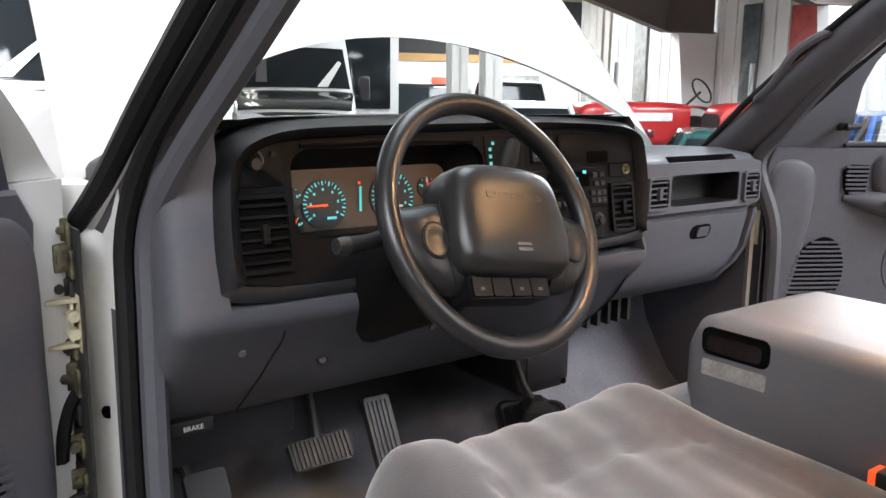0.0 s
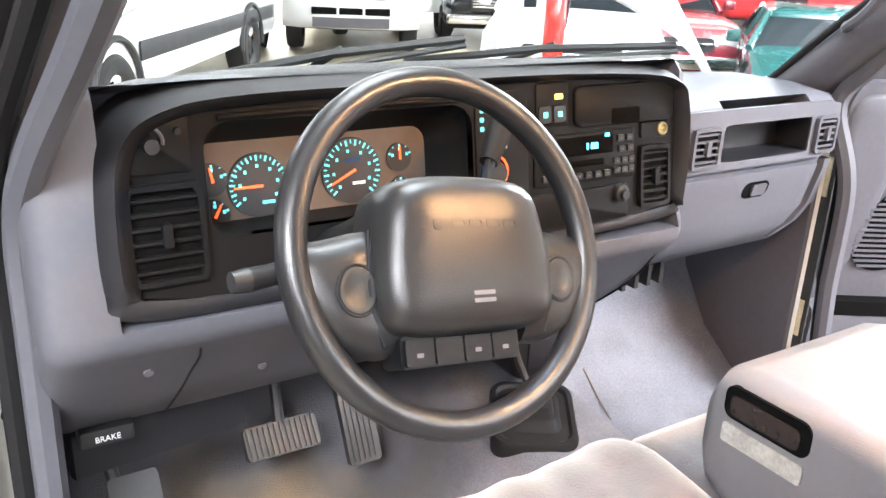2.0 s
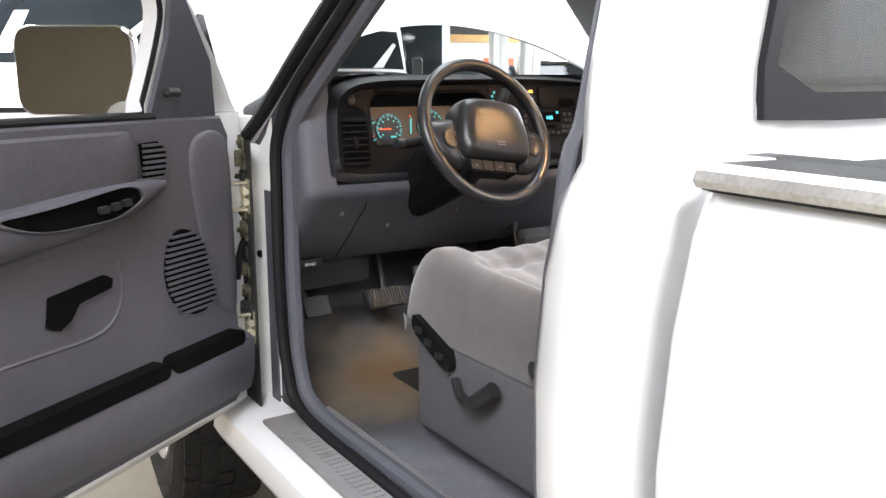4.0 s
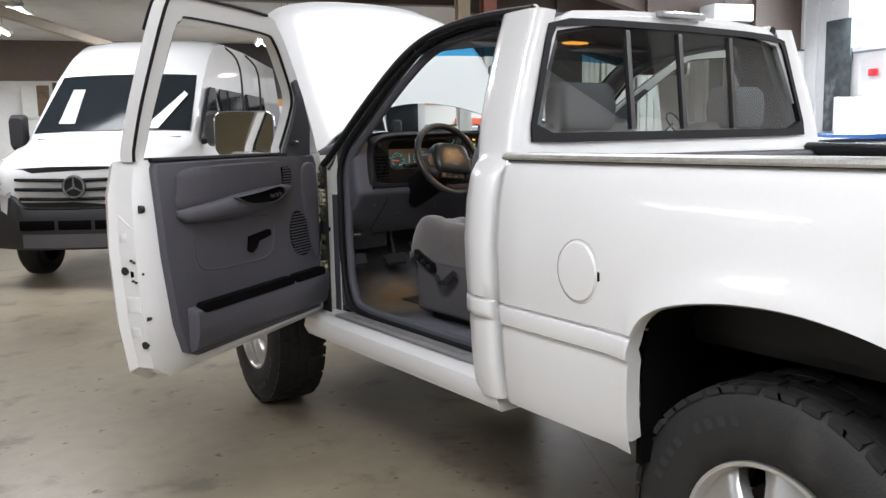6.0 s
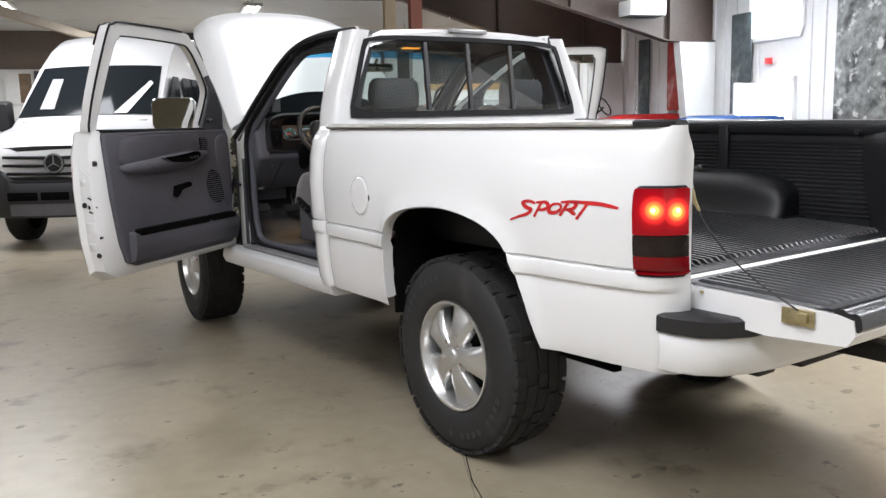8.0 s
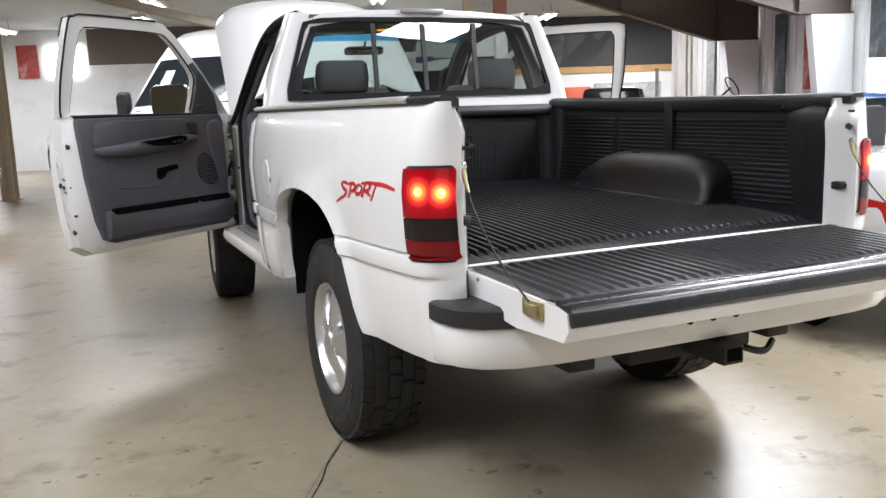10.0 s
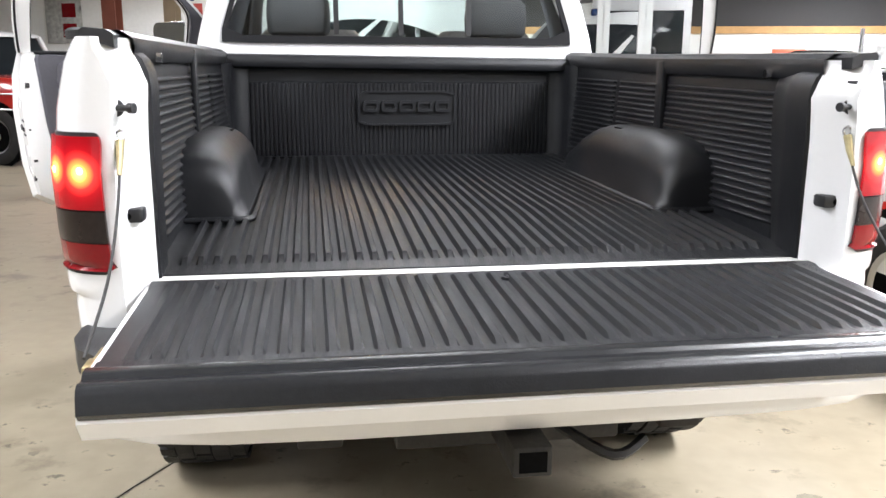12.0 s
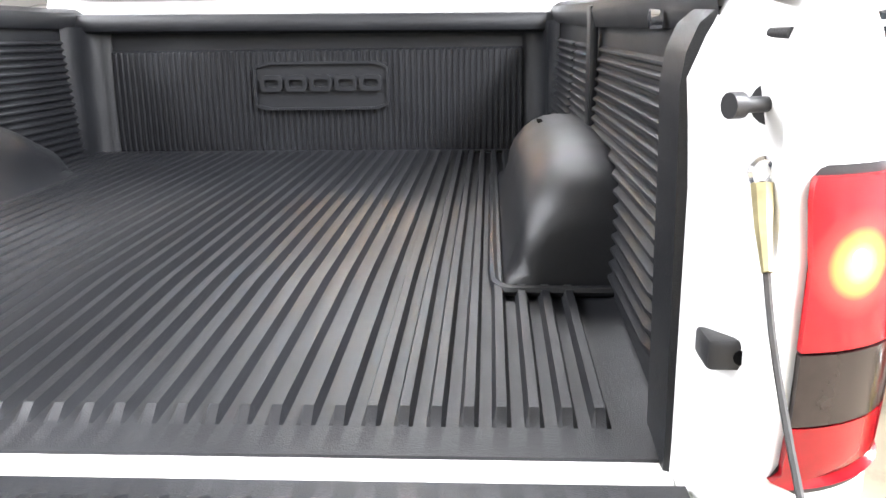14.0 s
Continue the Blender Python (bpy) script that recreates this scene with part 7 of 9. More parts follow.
# passenger tray, glove box
bm = bmesh.new()
frame_ring(bm, rrect(0.225, 0.722, 1.268, 1.38, 0.015), rrect(0.385, 0.636, 1.282, 1.352, 0.006), PZ, -0.004, 0.006, 96)
part("passenger_panel", bm, DASH_GREY, truck, "grey passenger panel with an open tray")
bm = bmesh.new()
ring0, ring1 = ([PZ(u, v, w) for u, v in rrect(0.388, 0.633, 1.284, 1.350, 0.006)] for w in (0.004, -0.07))
loft(bm, [ring0, ring1], False)
bm.faces.new([bm.verts.new(p + Vector((0, 0.0003, 0))) for p in ring1])
part("tray", bm, PAD_DARK, truck)
GZ = lambda u, v, w: Vector((u, float(np.interp(v, [1.06, 1.12, 1.245], [2.447, 2.403, 2.373])) - w, v))
bm = bmesh.new()
rows = []
for v in (1.075, 1.08, 1.12, 1.16, 1.2, 1.24, 1.252, 1.256):
    w = 0.012 if 1.078 < v < 1.254 else 0.0
    lim = 0.70 - 0.9 * max(0, 1.16 - v) * 0.8
    rows.append([GZ(u, v, w if 0 < k < 9 else 0) for k, u in enumerate((0.225, 0.23, 0.3, 0.4, 0.5, 0.55, 0.6, lim - 0.04, lim - 0.012, lim))])
grid(bm, rows)
glove = part("glove_box", bm, DASH_GREY, truck, "grey glove box lid", smooth=50)
bm = bmesh.new()
prism(bm, rrect(0.478, 0.552, 1.198, 1.232, 0.016), GZ, 0.0115, 0.0135)
part("latch_recess", bm, NEAR_BLACK, glove)
bm = bmesh.new()
prism(bm, rrect(0.50, 0.54, 1.203, 1.227, 0.005), GZ, 0.013, 0.018)
part("latch", bm, TRIM_GREY, glove)
bm = bmesh.new()
rows = [[GZ(u + 0.006 - 0.72 * max(0, 1.16 - v), v, w) for u, w in ((0.70, 0.0), (0.705, 0.012), (0.725, 0.010), (0.735, -0.03))] for v in (1.08, 1.12, 1.16, 1.2, 1.24, 1.258)]
grid(bm, rows)
part("dash_end", bm, DASH_GREY, truck)
# left knee panel seams, labels
for pts in ([(-0.61, 2.243, 1.219), (-0.597, 2.271, 1.17), (-0.600, 2.310, 1.127), (-0.605, 2.351, 1.08), (-0.61, 2.425, 1.01)], [(0.15, 2.258, 1.19), (0.165, 2.305, 1.13), (0.165, 2.351, 1.08), (0.15, 2.425, 1.01)]):
    bm = bmesh.new()
    tube(bm, smooth_path(pts, 5), 0.0016, 6)
    part("panel_gap", bm, RUBBER, truck)
bm = bmesh.new()
tube(bm, [(-0.742, 2.36, 1.44), (-0.752, 2.38, 1.36)], 0.012, 6, flat=0.5)
part("defrost_slot", bm, RUBBER, truck)
for nm, text, x0, x1, y, z in (("hood_release", "HOOD", -0.545, -0.445, 2.432, 1.022), ("brake_release", "BRAKE", -0.725, -0.655, 2.408, 1.004)):
    bm = bmesh.new()
    box(bm, x0, x1, y, y + 0.04, z - 0.014, z + 0.012, 0.005)
    lever = part(nm, bm, BLACK_TRIM, truck, "black pull handle with white lettering")
    t = words("lettering", text, pose((x0 + x1) / 2, y - 0.0012, z - 0.002, 80, 0, 0), 0.011, MARK_WHITE, lever)
# added dark panel, its colour stands for the shade under the dash
bm = bmesh.new()
loft(bm, [[Vector((x, y, z)) for x, y in ((-0.735, 2.46), (-0.73, 2.45), (-0.50, 2.475), (-0.475, 2.49), (-0.475, 2.60), (-0.735, 2.60))] for z in (0.922, 0.93, 1.02)])
part("knee_cover", bm, PAD_DARK, truck, "dark panel giving the shade under the dashboard")
for px, pz in ((-0.655, 1.15), (-0.50, 1.10), (-0.30, 1.13)):
    bm = bmesh.new()
    py = float(np.interp(pz, (1.08, 1.17), (2.352, 2.272)))
    cyl(bm, (px, py + 0.002, pz), (px, py - 0.003, pz - 0.002), 0.006, n=10)
    part("screw", bm, SEAL_GREY, truck)
# steering column and wheel
C0, TIL = Vector((-0.418, 2.008, 1.360)), radians(27)
RO = Matrix.Rotation(radians(7.5), 3, "Y")
U, V, W = RO @ Vector((1, 0, 0)), RO @ Vector((0, math.sin(TIL), math.cos(TIL))), Vector((0, -math.cos(TIL), math.sin(TIL)))
S = lambda u, v, w: C0 + U * u + V * v + W * w
bm = bmesh.new()
tube(bm, [S(0, 0, -0.01), S(0, 0, -0.09)], [0.055, 0.062], 16)
tube(bm, [S(0, 0.0, -0.07), Vector((-0.415, 2.16, 1.27)), Vector((-0.41, 2.40, 1.16)), Vector((-0.40, 2.66, 1.0))], [0.072, 0.08, 0.072, 0.04], 16)
col = part("steering_column", bm, BEZEL, truck, "black steering column shroud", smooth=60)
bm = bmesh.new()
tube(bm, [S(-0.05, 0.02, -0.075), S(-0.16, -0.008, -0.085), S(-0.185, -0.012, -0.085)], [0.012, 0.011, 0.012], 12)
stalk = part("indicator_stalk", bm, RUBBER, col, "black stalk with grey end")
bm = bmesh.new()
cyl(bm, S(-0.183, -0.012, -0.085), S(-0.200, -0.014, -0.084), 0.0125, 0.0105, 14)
part("stalk_end", bm, BLACK_TRIM, truck)
bm = bmesh.new()
tube(bm, smooth_path([(-0.33, 2.10, 1.31), (-0.29, 2.14, 1.36), (-0.255, 2.18, 1.40)], 4), 0.007, 8)
tube(bm, [(-0.262, 2.175, 1.392), (-0.235, 2.195, 1.422), (-0.212, 2.21, 1.446)], [0.012, 0.016, 0.012], 10)
part("shift_lever", bm, RUBBER, col)
bm = bmesh.new()
tube(bm, [S(0.169 * math.cos(a), 0.169 * math.sin(a), 0) for a in np.linspace(0, 2 * math.pi, 65)[:-1]], 0.0148, 12, True)
swheel = part("steering_wheel", bm, LEATHER, truck, "black leather steering wheel", smooth=60)
padol = smooth_path([Vector((u, v, 0)) for u, v in ((-0.075, 0.068), (0.0, 0.078), (0.075, 0.068), (0.094, 0.02), (0.098, -0.035), (0.080, -0.068), (0.0, -0.074), (-0.080, -0.068), (-0.098, -0.035), (-0.094, 0.02))], 5, True)
bm = bmesh.new()
loft(bm, [[S(p.x * k, p.y * k - 0.01, w) for p in padol] for k, w in ((1.02, -0.03), (1.03, 0.0), (1.0, 0.020), (0.955, 0.032), (0.89, 0.040), (0.78, 0.045), (0.5, 0.048), (0.2, 0.049))])
pad = part("hub_pad", bm, HUB_PAD, swheel, "smooth airbag pad", smooth=70)
for sx in (-1, 1):
    bm = bmesh.new()
    rows = []
    for u, v0, v1, w in ((0.07, -0.098, 0.020, 0.006), (0.094, -0.100, 0.020, 0.008), (0.112, -0.096, 0.018, 0.009), (0.130, -0.087, 0.014, 0.008), (0.146, -0.072, 0.012, 0.005), (0.158, -0.056, 0.013, 0.001), (0.166, -0.048, 0.016, -0.004)):
        rows.append([S(sx * u, v0, w - 0.016), S(sx * u, v0 + 0.004, w - 0.004), S(sx * u, v0 + 0.014, w + 0.004), S(sx * u, v0 + 0.03, w + 0.008), S(sx * u, v1 - 0.026, w + 0.008), S(sx * u, v1 - 0.012, w + 0.004), S(sx * u, v1 - 0.003, w - 0.004), S(sx * u, v1, w - 0.016)])
    loft(bm, rows)
    sp = part("spoke", bm, HUB_PAD, swheel, smooth=60)
    bm = bmesh.new()
    cu, cv = sx * 0.116, -0.036
    ov = [(0.0185 * math.cos(a), 0.0215 * math.sin(a)) for a in np.linspace(0, 2 * math.pi, 25)[:-1]]
    loft(bm, [[S(cu + u * k, cv + v * k, w) for u, v in ov] for k, w in ((1.12, 0.012), (1.12, 0.0172), (1.0, 0.0165), (0.98, 0.019), (0.9, 0.0195), (0.6, 0.0175), (0.2, 0.0168))])
    part("horn_button", bm, HUB_PAD, swheel, smooth=60)
    bm = bmesh.new()
    tube(bm, [S(cu + 1.06 * u, cv + 1.06 * v, 0.0172) for u, v in ov], 0.0016, 6, True)
    part("button_gap", bm, RUBBER, swheel)
    bm = bmesh.new()
    tube(bm, smooth_path([S(sx * u, v, w) for u, v, w in ((0.098, 0.018, 0.012), (0.103, -0.02, 0.017), (0.102, -0.055, 0.016), (0.092, -0.088, 0.012))], 4), 0.002, 6)
    part("pad_gap", bm, RUBBER, swheel)
bm = bmesh.new()
prism(bm, rrect(-0.080, 0.053, -0.110, -0.080, 0.006), S, -0.02, 0.019)
bar = part("switch_bar", bm, BEZEL, swheel)
for k in range(4):
    bm = bmesh.new()
    prism(bm, rrect(-0.077 + k * 0.032, -0.047 + k * 0.032, -0.108, -0.084, 0.003), S, 0.018, 0.024)
    part("cruise_switch", bm, BEZEL, swheel)
    if k != 1:
        bm = bmesh.new()
        prism(bm, rrect(-0.066 + k * 0.032, -0.059 + k * 0.032, -0.1005, -0.0965, 0.001), S, 0.0242, 0.0246)
        part("switch_mark", bm, SEAL_GREY, swheel)
for k in range(5):
    bm = bmesh.new()
    frame_ring(bm, rrect(-0.048 + k * 0.0195, -0.032 + k * 0.0195, 0.012, 0.022, 0.003), rrect(-0.0455 + k * 0.0195, -0.0345 + k * 0.0195, 0.0145, 0.0195, 0.001), S, 0.040, 0.0488, 24)
    part("moulded_mark", bm, HUB_PAD, swheel)
for v in (-0.047, -0.054):
    bm = bmesh.new()
    prism(bm, rrect(-0.012, 0.012, v - 0.002, v + 0.002, 0.001), S, 0.04, 0.0487)
    part("moulded_mark", bm, SEAL_GREY, swheel)
# pedals
bm = bmesh.new()
PB = Matrix.Translation((-0.40, 2.53, 0.845)) @ pose(0, 0, 0, 52, 0, 0)
prism(bm, rrect(-0.064, 0.064, -0.028, 0.028, 0.008), lambda u, v, w: PB @ Vector((u, v, w)), -0.012, 0.004)
tube(bm, [PB @ Vector((0, 0, -0.01)), Vector((-0.39, 2.60, 0.98)), Vector((-0.39, 2.60, 1.12))], 0.010, 8)
brake = part("brake_pedal", bm, BLACK_TRIM, truck, "worn black rubber brake pedal")
for k in range(13):
    bm = bmesh.new()
    u = -0.057 + k * 0.0095
    prism(bm, [(u - 0.002, -0.025), (u + 0.002, -0.025), (u + 0.002, 0.025), (u - 0.002, 0.025)], lambda a, b, w: PB @ Vector((a, b, w)), 0.004, 0.008)
    part("pedal_rib", bm, BLACK_TRIM, brake)
bm = bmesh.new()
PG = Matrix.Translation((-0.268, 2.515, 0.86)) @ pose(0, 0, 0, 62, 0, 0)
prism(bm, rrect(-0.03, 0.03, -0.085, 0.07, 0.008), lambda u, v, w: PG @ Vector((u, v, w)), -0.012, 0.004)
gas = part("accelerator_pedal", bm, BLACK_TRIM, truck)
for k in range(5):
    bm = bmesh.new()
    u = -0.02 + k * 0.01
    prism(bm, [(u - 0.002, -0.078), (u + 0.002, -0.078), (u + 0.002, 0.06), (u - 0.002, 0.06)], lambda a, b, w: PG @ Vector((a, b, w)), 0.004, 0.007)
    part("pedal_rib", bm, BLACK_TRIM, gas)
bm = bmesh.new()
PP = Matrix.Translation((-0.655, 2.455, 0.872)) @ pose(0, 0, 0, 55, 0, 0)
prism(bm, rrect(-0.036, 0.036, -0.028, 0.028, 0.008), lambda u, v, w: PP @ Vector((u, v, w)), -0.012, 0.004)
tube(bm, [PP @ Vector((-0.02, 0, -0.008)), Vector((-0.685, 2.50, 0.93)), Vector((-0.70, 2.55, 1.02))], 0.010, 8)
part("parking_brake_pedal", bm, BLACK_TRIM, truck)
# transfer lever and the box under the dash
bm = bmesh.new()
loft(bm, [[Vector((0.072 + (x - 0.072) * k, y, 0.965 + (z - 0.965) * k)) for x, z in rrect(-0.006, 0.148, 0.902, 1.05, 0.022)] for k, y in ((0.9, 2.412), (0.97, 2.418), (1.0, 2.43), (1.0, 2.62))])
jack = part("jack_box", bm, PAD_DARK, truck, "dark grey moulded box under the dashboard", smooth=50)
bm = bmesh.new()
box(bm, 0.02, 0.125, 2.4085, 2.415, 0.926, 1.0, 0.003)
part("box_lid", bm, PAD_DARK, jack)
bm = bmesh.new()
cyl(bm, (0.128, 2.414, 0.915), (0.128, 2.408, 0.915), 0.006, n=10)
part("screw", bm, NEAR_BLACK, jack)
bm = bmesh.new()
TB = Matrix.Translation((0.0, 2.36, 0.858)) @ pose(0, 0, 0, 10, 0, -33)
loft(bm, [[TB @ Vector((u * k, v * k, w)) for u, v in rrect(-0.075, 0.075, -0.085, 0.085, 0.03, 5)] for k, w in ((1.0, -0.04), (1.0, 0.008), (0.96, 0.014), (0.86, 0.015), (0.80, 0.010), (0.62, 0.014), (0.50, 0.030), (0.44, 0.032), (0.36, 0.05), (0.30, 0.052), (0.16, 0.066))])
boot = part("lever_boot", bm, RUBBER, truck, "black square rubber lever boot", smooth=40)
bm = bmesh.new()
tube(bm, smooth_path([(-0.005, 2.335, 0.90), (-0.012, 2.375, 0.935), (-0.025, 2.39, 0.98), (-0.038, 2.394, 1.04)], 4), 0.0065, 8)
lever_rod = part("transfer_lever", bm, STEEL_DARK, truck, "steel lever with a black knob")
bm = bmesh.new()
tube(bm, [(-0.036, 2.394, 1.028), (-0.039, 2.394, 1.042), (-0.042, 2.393, 1.062), (-0.043, 2.393, 1.07)], [0.010, 0.0165, 0.0165, 0.008], 12)
part("lever_knob", bm, BLACK_TRIM, lever_rod)
bm = bmesh.new()
box(bm, 0.28, 0.46, 2.52, 2.66, 1.0, 1.05, 0.01)
for k in range(5):
    box(bm, 0.29 + k * 0.035, 0.30 + k * 0.035, 2.50, 2.53, 0.985, 1.04)
part("heater_duct", bm, BLACK_TRIM, truck)


# seats
def cushion(name, x0, x1, sections, material, parent, label="", r=0.06):
    """sections: (y, z0, z1) drawn out along the cab."""
    bm = bmesh.new()
    rings = []
    for y, z0, z1, k in sections:
        cx, hw = (x0 + x1) / 2, (x1 - x0) / 2 * k
        o = rrect(cx - hw, cx + hw, z0, z1, min(r, (z1 - z0) * 0.45), 5)
        rings.append([Vector((u, y, v + 0.012 * (1 - ((u - cx) / hw) ** 2) * (1 if v > (z0 + z1) / 2 else 0))) for u, v in o])
    loft(bm, rings)
    return part(name, bm, material, parent, label, smooth=70)


CUSH = [(1.22, 0.93, 1.05, 0.9), (1.25, 0.91, 1.065, 0.98), (1.5, 0.91, 1.07, 1.0), (1.8, 0.905, 1.085, 1.0), (1.93, 0.905, 1.088, 1.0), (1.99, 0.915, 1.078, 0.995), (2.025, 0.94, 1.055, 0.98), (2.04, 0.97, 1.02, 0.94)]


def seat_cushion(x0, x1, parent):
    """A stuffed cushion: raised sides, a sewn line round the middle, a round front."""
    cx, hw = (x0 + x1) / 2, (x1 - x0) / 2
    groove = lambda d: math.exp(-(d / 0.014) ** 2)
    rows = []
    for v in np.linspace(0, 1, 46):
        y = 1.22 + 0.82 * v
        roll = max(0.0, (v - 0.86) / 0.14)
        row = [Vector((x0 + 0.012, y - 0.012 * roll, 0.925 + 0.03 * roll))]
        for k in np.linspace(-1, 1, 41):
            edge = max(0.0, (abs(k) - 0.80) / 0.20)
            top = 1.048 + 0.047 * v + 0.022 * math.exp(-((abs(k) - 0.76) / 0.2) ** 2) + 0.010 * math.exp(-((v - 0.84) / 0.10) ** 2)
            line = 0.62 + 0.05 * v
            if v < 0.76:
                top -= 0.010 * groove((abs(k) - line) * hw)
            if abs(k) < line:
                top -= 0.010 * groove((v - 0.76 + 0.10 * k * k) * 0.82)
            top += 0.003 * math.sin(9 * k + 5 * v) * math.sin(7 * v + 2 * k) + 0.002 * math.sin(23 * k - 11 * v)
            top -= 0.075 * (1 - math.sqrt(max(0.0, 1 - edge ** 2))) + 0.11 * (1 - math.sqrt(max(0.0, 1 - roll ** 2)))
            row.append(Vector((cx + k * hw * (1 - 0.05 * roll ** 2), y - (0.02 * k * k * v), top)))
        row.append(Vector((x1 - 0.012, y - 0.012 * roll, 0.925 + 0.03 * roll)))
        rows.append(row)
    rows.append([Vector((p.x, 2.012, 0.93)) for p in rows[-1]])
    bm = bmesh.new()
    grid(bm, rows)
    return part("cushion", bm, CLOTH, parent, smooth=75)


for x0, x1, nm in ((-0.645, -0.155, "driver"), (0.165, 0.645, "passenger")):
    seat = new("seat_" + ("left" if x0 < 0 else "right"))
    seat.parent = truck
    seat["label"] = "taupe velour bench half with headrest"
    seat_cushion(x0, x1, seat)
    cx = (x0 + x1) / 2
    bm = bmesh.new()
    box(bm, x0 + 0.012, x1 - 0.012, 1.3, 1.975, 0.70, 0.93, 0.02, 3)
    part("base_cover", bm, CLOTH_SIDE, seat, "smooth grey seat skirt")
    for xx in (x0 + 0.11, x1 - 0.11):
        bm = bmesh.new()
        box(bm, xx - 0.02, xx + 0.02, 1.35, 1.97, 0.655, 0.72, 0.006)
        box(bm, xx - 0.012, xx + 0.012, 1.86, 1.92, 0.70, 0.78, 0.004)
        part("seat_rail", bm, STEEL_DARK, seat)
    bm = bmesh.new()
    rings = []
    for z, y0, y1, k in ((1.0, 1.22, 1.36, 0.95), (1.06, 1.20, 1.37, 1.0), (1.25, 1.14, 1.31, 1.0), (1.40, 1.105, 1.26, 0.98), (1.47, 1.095, 1.235, 0.93), (1.50, 1.10, 1.21, 0.82)):
        hw = (x1 - x0) / 2 * k
        rings.append([Vector((u, v, z)) for u, v in rrect(cx - hw, cx + hw, y0, y1, 0.05, 5)])
    loft(bm, rings)
    part("backrest", bm, CLOTH, seat, smooth=70)
    bm = bmesh.new()
    rings = []
    hx = -0.452 if x0 < 0 else 0.452
    for z, y0, y1, hw in ((1.475, 1.08, 1.16, 0.125), (1.49, 1.065, 1.175, 0.138), (1.56, 1.06, 1.178, 0.142), (1.62, 1.065, 1.17, 0.137), (1.645, 1.08, 1.155, 0.118)):
        rings.append([Vector((u, v, z)) for u, v in rrect(hx - hw, hx + hw, y0, y1, 0.035, 5)])
    loft(bm, rings)
    part("headrest", bm, CLOTH_SIDE, seat, smooth=70)
    if x0 < 0:
        bm = bmesh.new()
        pl = lambda u, v, w: Vector((-0.642 - w, 1.885 - u, 0.925 + v))
        prism(bm, rrect(-0.075, 0.075, -0.022, 0.022, 0.02), lambda u, v, w: pl(u, v - 0.42 * u, w), -0.012, 0.010)
        swx = part("seat_switch", bm, BEZEL, seat, "black power seat switch panel")
        for k in range(3):
            bm = bmesh.new()
            q = pl(-0.042 + 0.042 * k, 0.018 - 0.018 * k, 0.012)
            box(bm, q.x - 0.006, q.x + 0.004, q.y - 0.012, q.y + 0.012, q.z - 0.007, q.z + 0.007, 0.003)
            part("switch", bm, BLACK_TRIM, seat)
        bm = bmesh.new()
        tube(bm, smooth_path([(-0.652, 1.785, 0.872), (-0.668, 1.74, 0.852), (-0.672, 1.69, 0.858), (-0.662, 1.64, 0.90)], 4), [0.010] * 4 + [0.012] * 4 + [0.017] * 5, 8)
        part("recliner_lever", bm, BLACK_TRIM, seat)
        bm = bmesh.new()
        cyl(bm, (-0.655, 1.53, 0.97), (-0.64, 1.53, 0.97), 0.018, n=14)
        part("hinge_cover", bm, BLACK_TRIM, seat)
# centre section with the folded armrest
cushion("centre_cushion", -0.15, 0.16, [(a, b, c - 0.02, d) for a, b, c, d in CUSH], CLOTH, truck, "taupe velour centre seat cushion", 0.04)
bm = bmesh.new()
rings = []
for y, z0, z1, k in ((1.42, 1.06, 1.19, 0.96), (1.45, 1.05, 1.212, 1.0), (1.75, 1.045, 1.222, 1.0), (1.86, 1.045, 1.222, 1.0), (1.892, 1.06, 1.212, 0.985), (1.905, 1.085, 1.19, 0.95)):
    rings.append([Vector((u, y, v)) for u, v in rrect(0.012 - 0.148 * k, 0.012 + 0.148 * k, z0, z1, 0.028, 5)])
loft(bm, rings)
console = part("centre_console", bm, CONSOLE, truck, "folded grey vinyl centre armrest console", smooth=60)
bm = bmesh.new()
prism(bm, rrect(1.772, 1.878, 1.166, 1.205, 0.012), lambda u, v, w: Vector((-0.136 - w, u, v)), -0.004, 0.002)
part("latch_recess", bm, NEAR_BLACK, console)
bm = bmesh.new()
prism(bm, rrect(1.782, 1.868, 1.172, 1.196, 0.008), lambda u, v, w: Vector((-0.136 - w, u, v)), 0.001, 0.005)
part("latch", bm, SMOKE_LENS, console)
bm = bmesh.new()
prism(bm, rrect(1.775, 1.876, 1.135, 1.158, 0.003), lambda u, v, w: Vector((-0.136 - w, u, v)), -0.003, 0.002)
part("label_plate", bm, CONSOLE_PLATE, console, "worn pale plate")
bm = bmesh.new()
box(bm, -0.165, -0.13, 1.55, 1.61, 1.070, 1.095, 0.004)
buckle = part("belt_buckle", bm, BLACK_TRIM, truck)
bm = bmesh.new()
box(bm, -0.162, -0.133, 1.605, 1.62, 1.073, 1.092, 0.003)
part("release_button", bm, NEEDLE, buckle)
# roof console lamp and rear-view mirror
bm = bmesh.new()
prism(bm, rrect(-0.085, 0.085, -0.05, 0.05, 0.02), lambda u, v, w: Vector((u, 1.62 + v, 1.872 + w)), -0.012, 0.02)
dome = part("dome_lamp", bm, CONSOLE, truck, "lit dome lamp on the headliner")
bm = bmesh.new()
prism(bm, rrect(-0.055, 0.055, -0.03, 0.03, 0.01), lambda u, v, w: Vector((u, 1.62 + v, 1.858 + w)), -0.004, 0.004)
part("lens", bm, AMBER_GLOW, dome)
bm = bmesh.new()
prism(bm, rrect(-0.135, 0.115, 1.742, 1.795, 0.02), lambda u, v, w: Vector((u, 2.03 + w - 0.12 * (u + 0.02), v)), -0.004, 0.03)
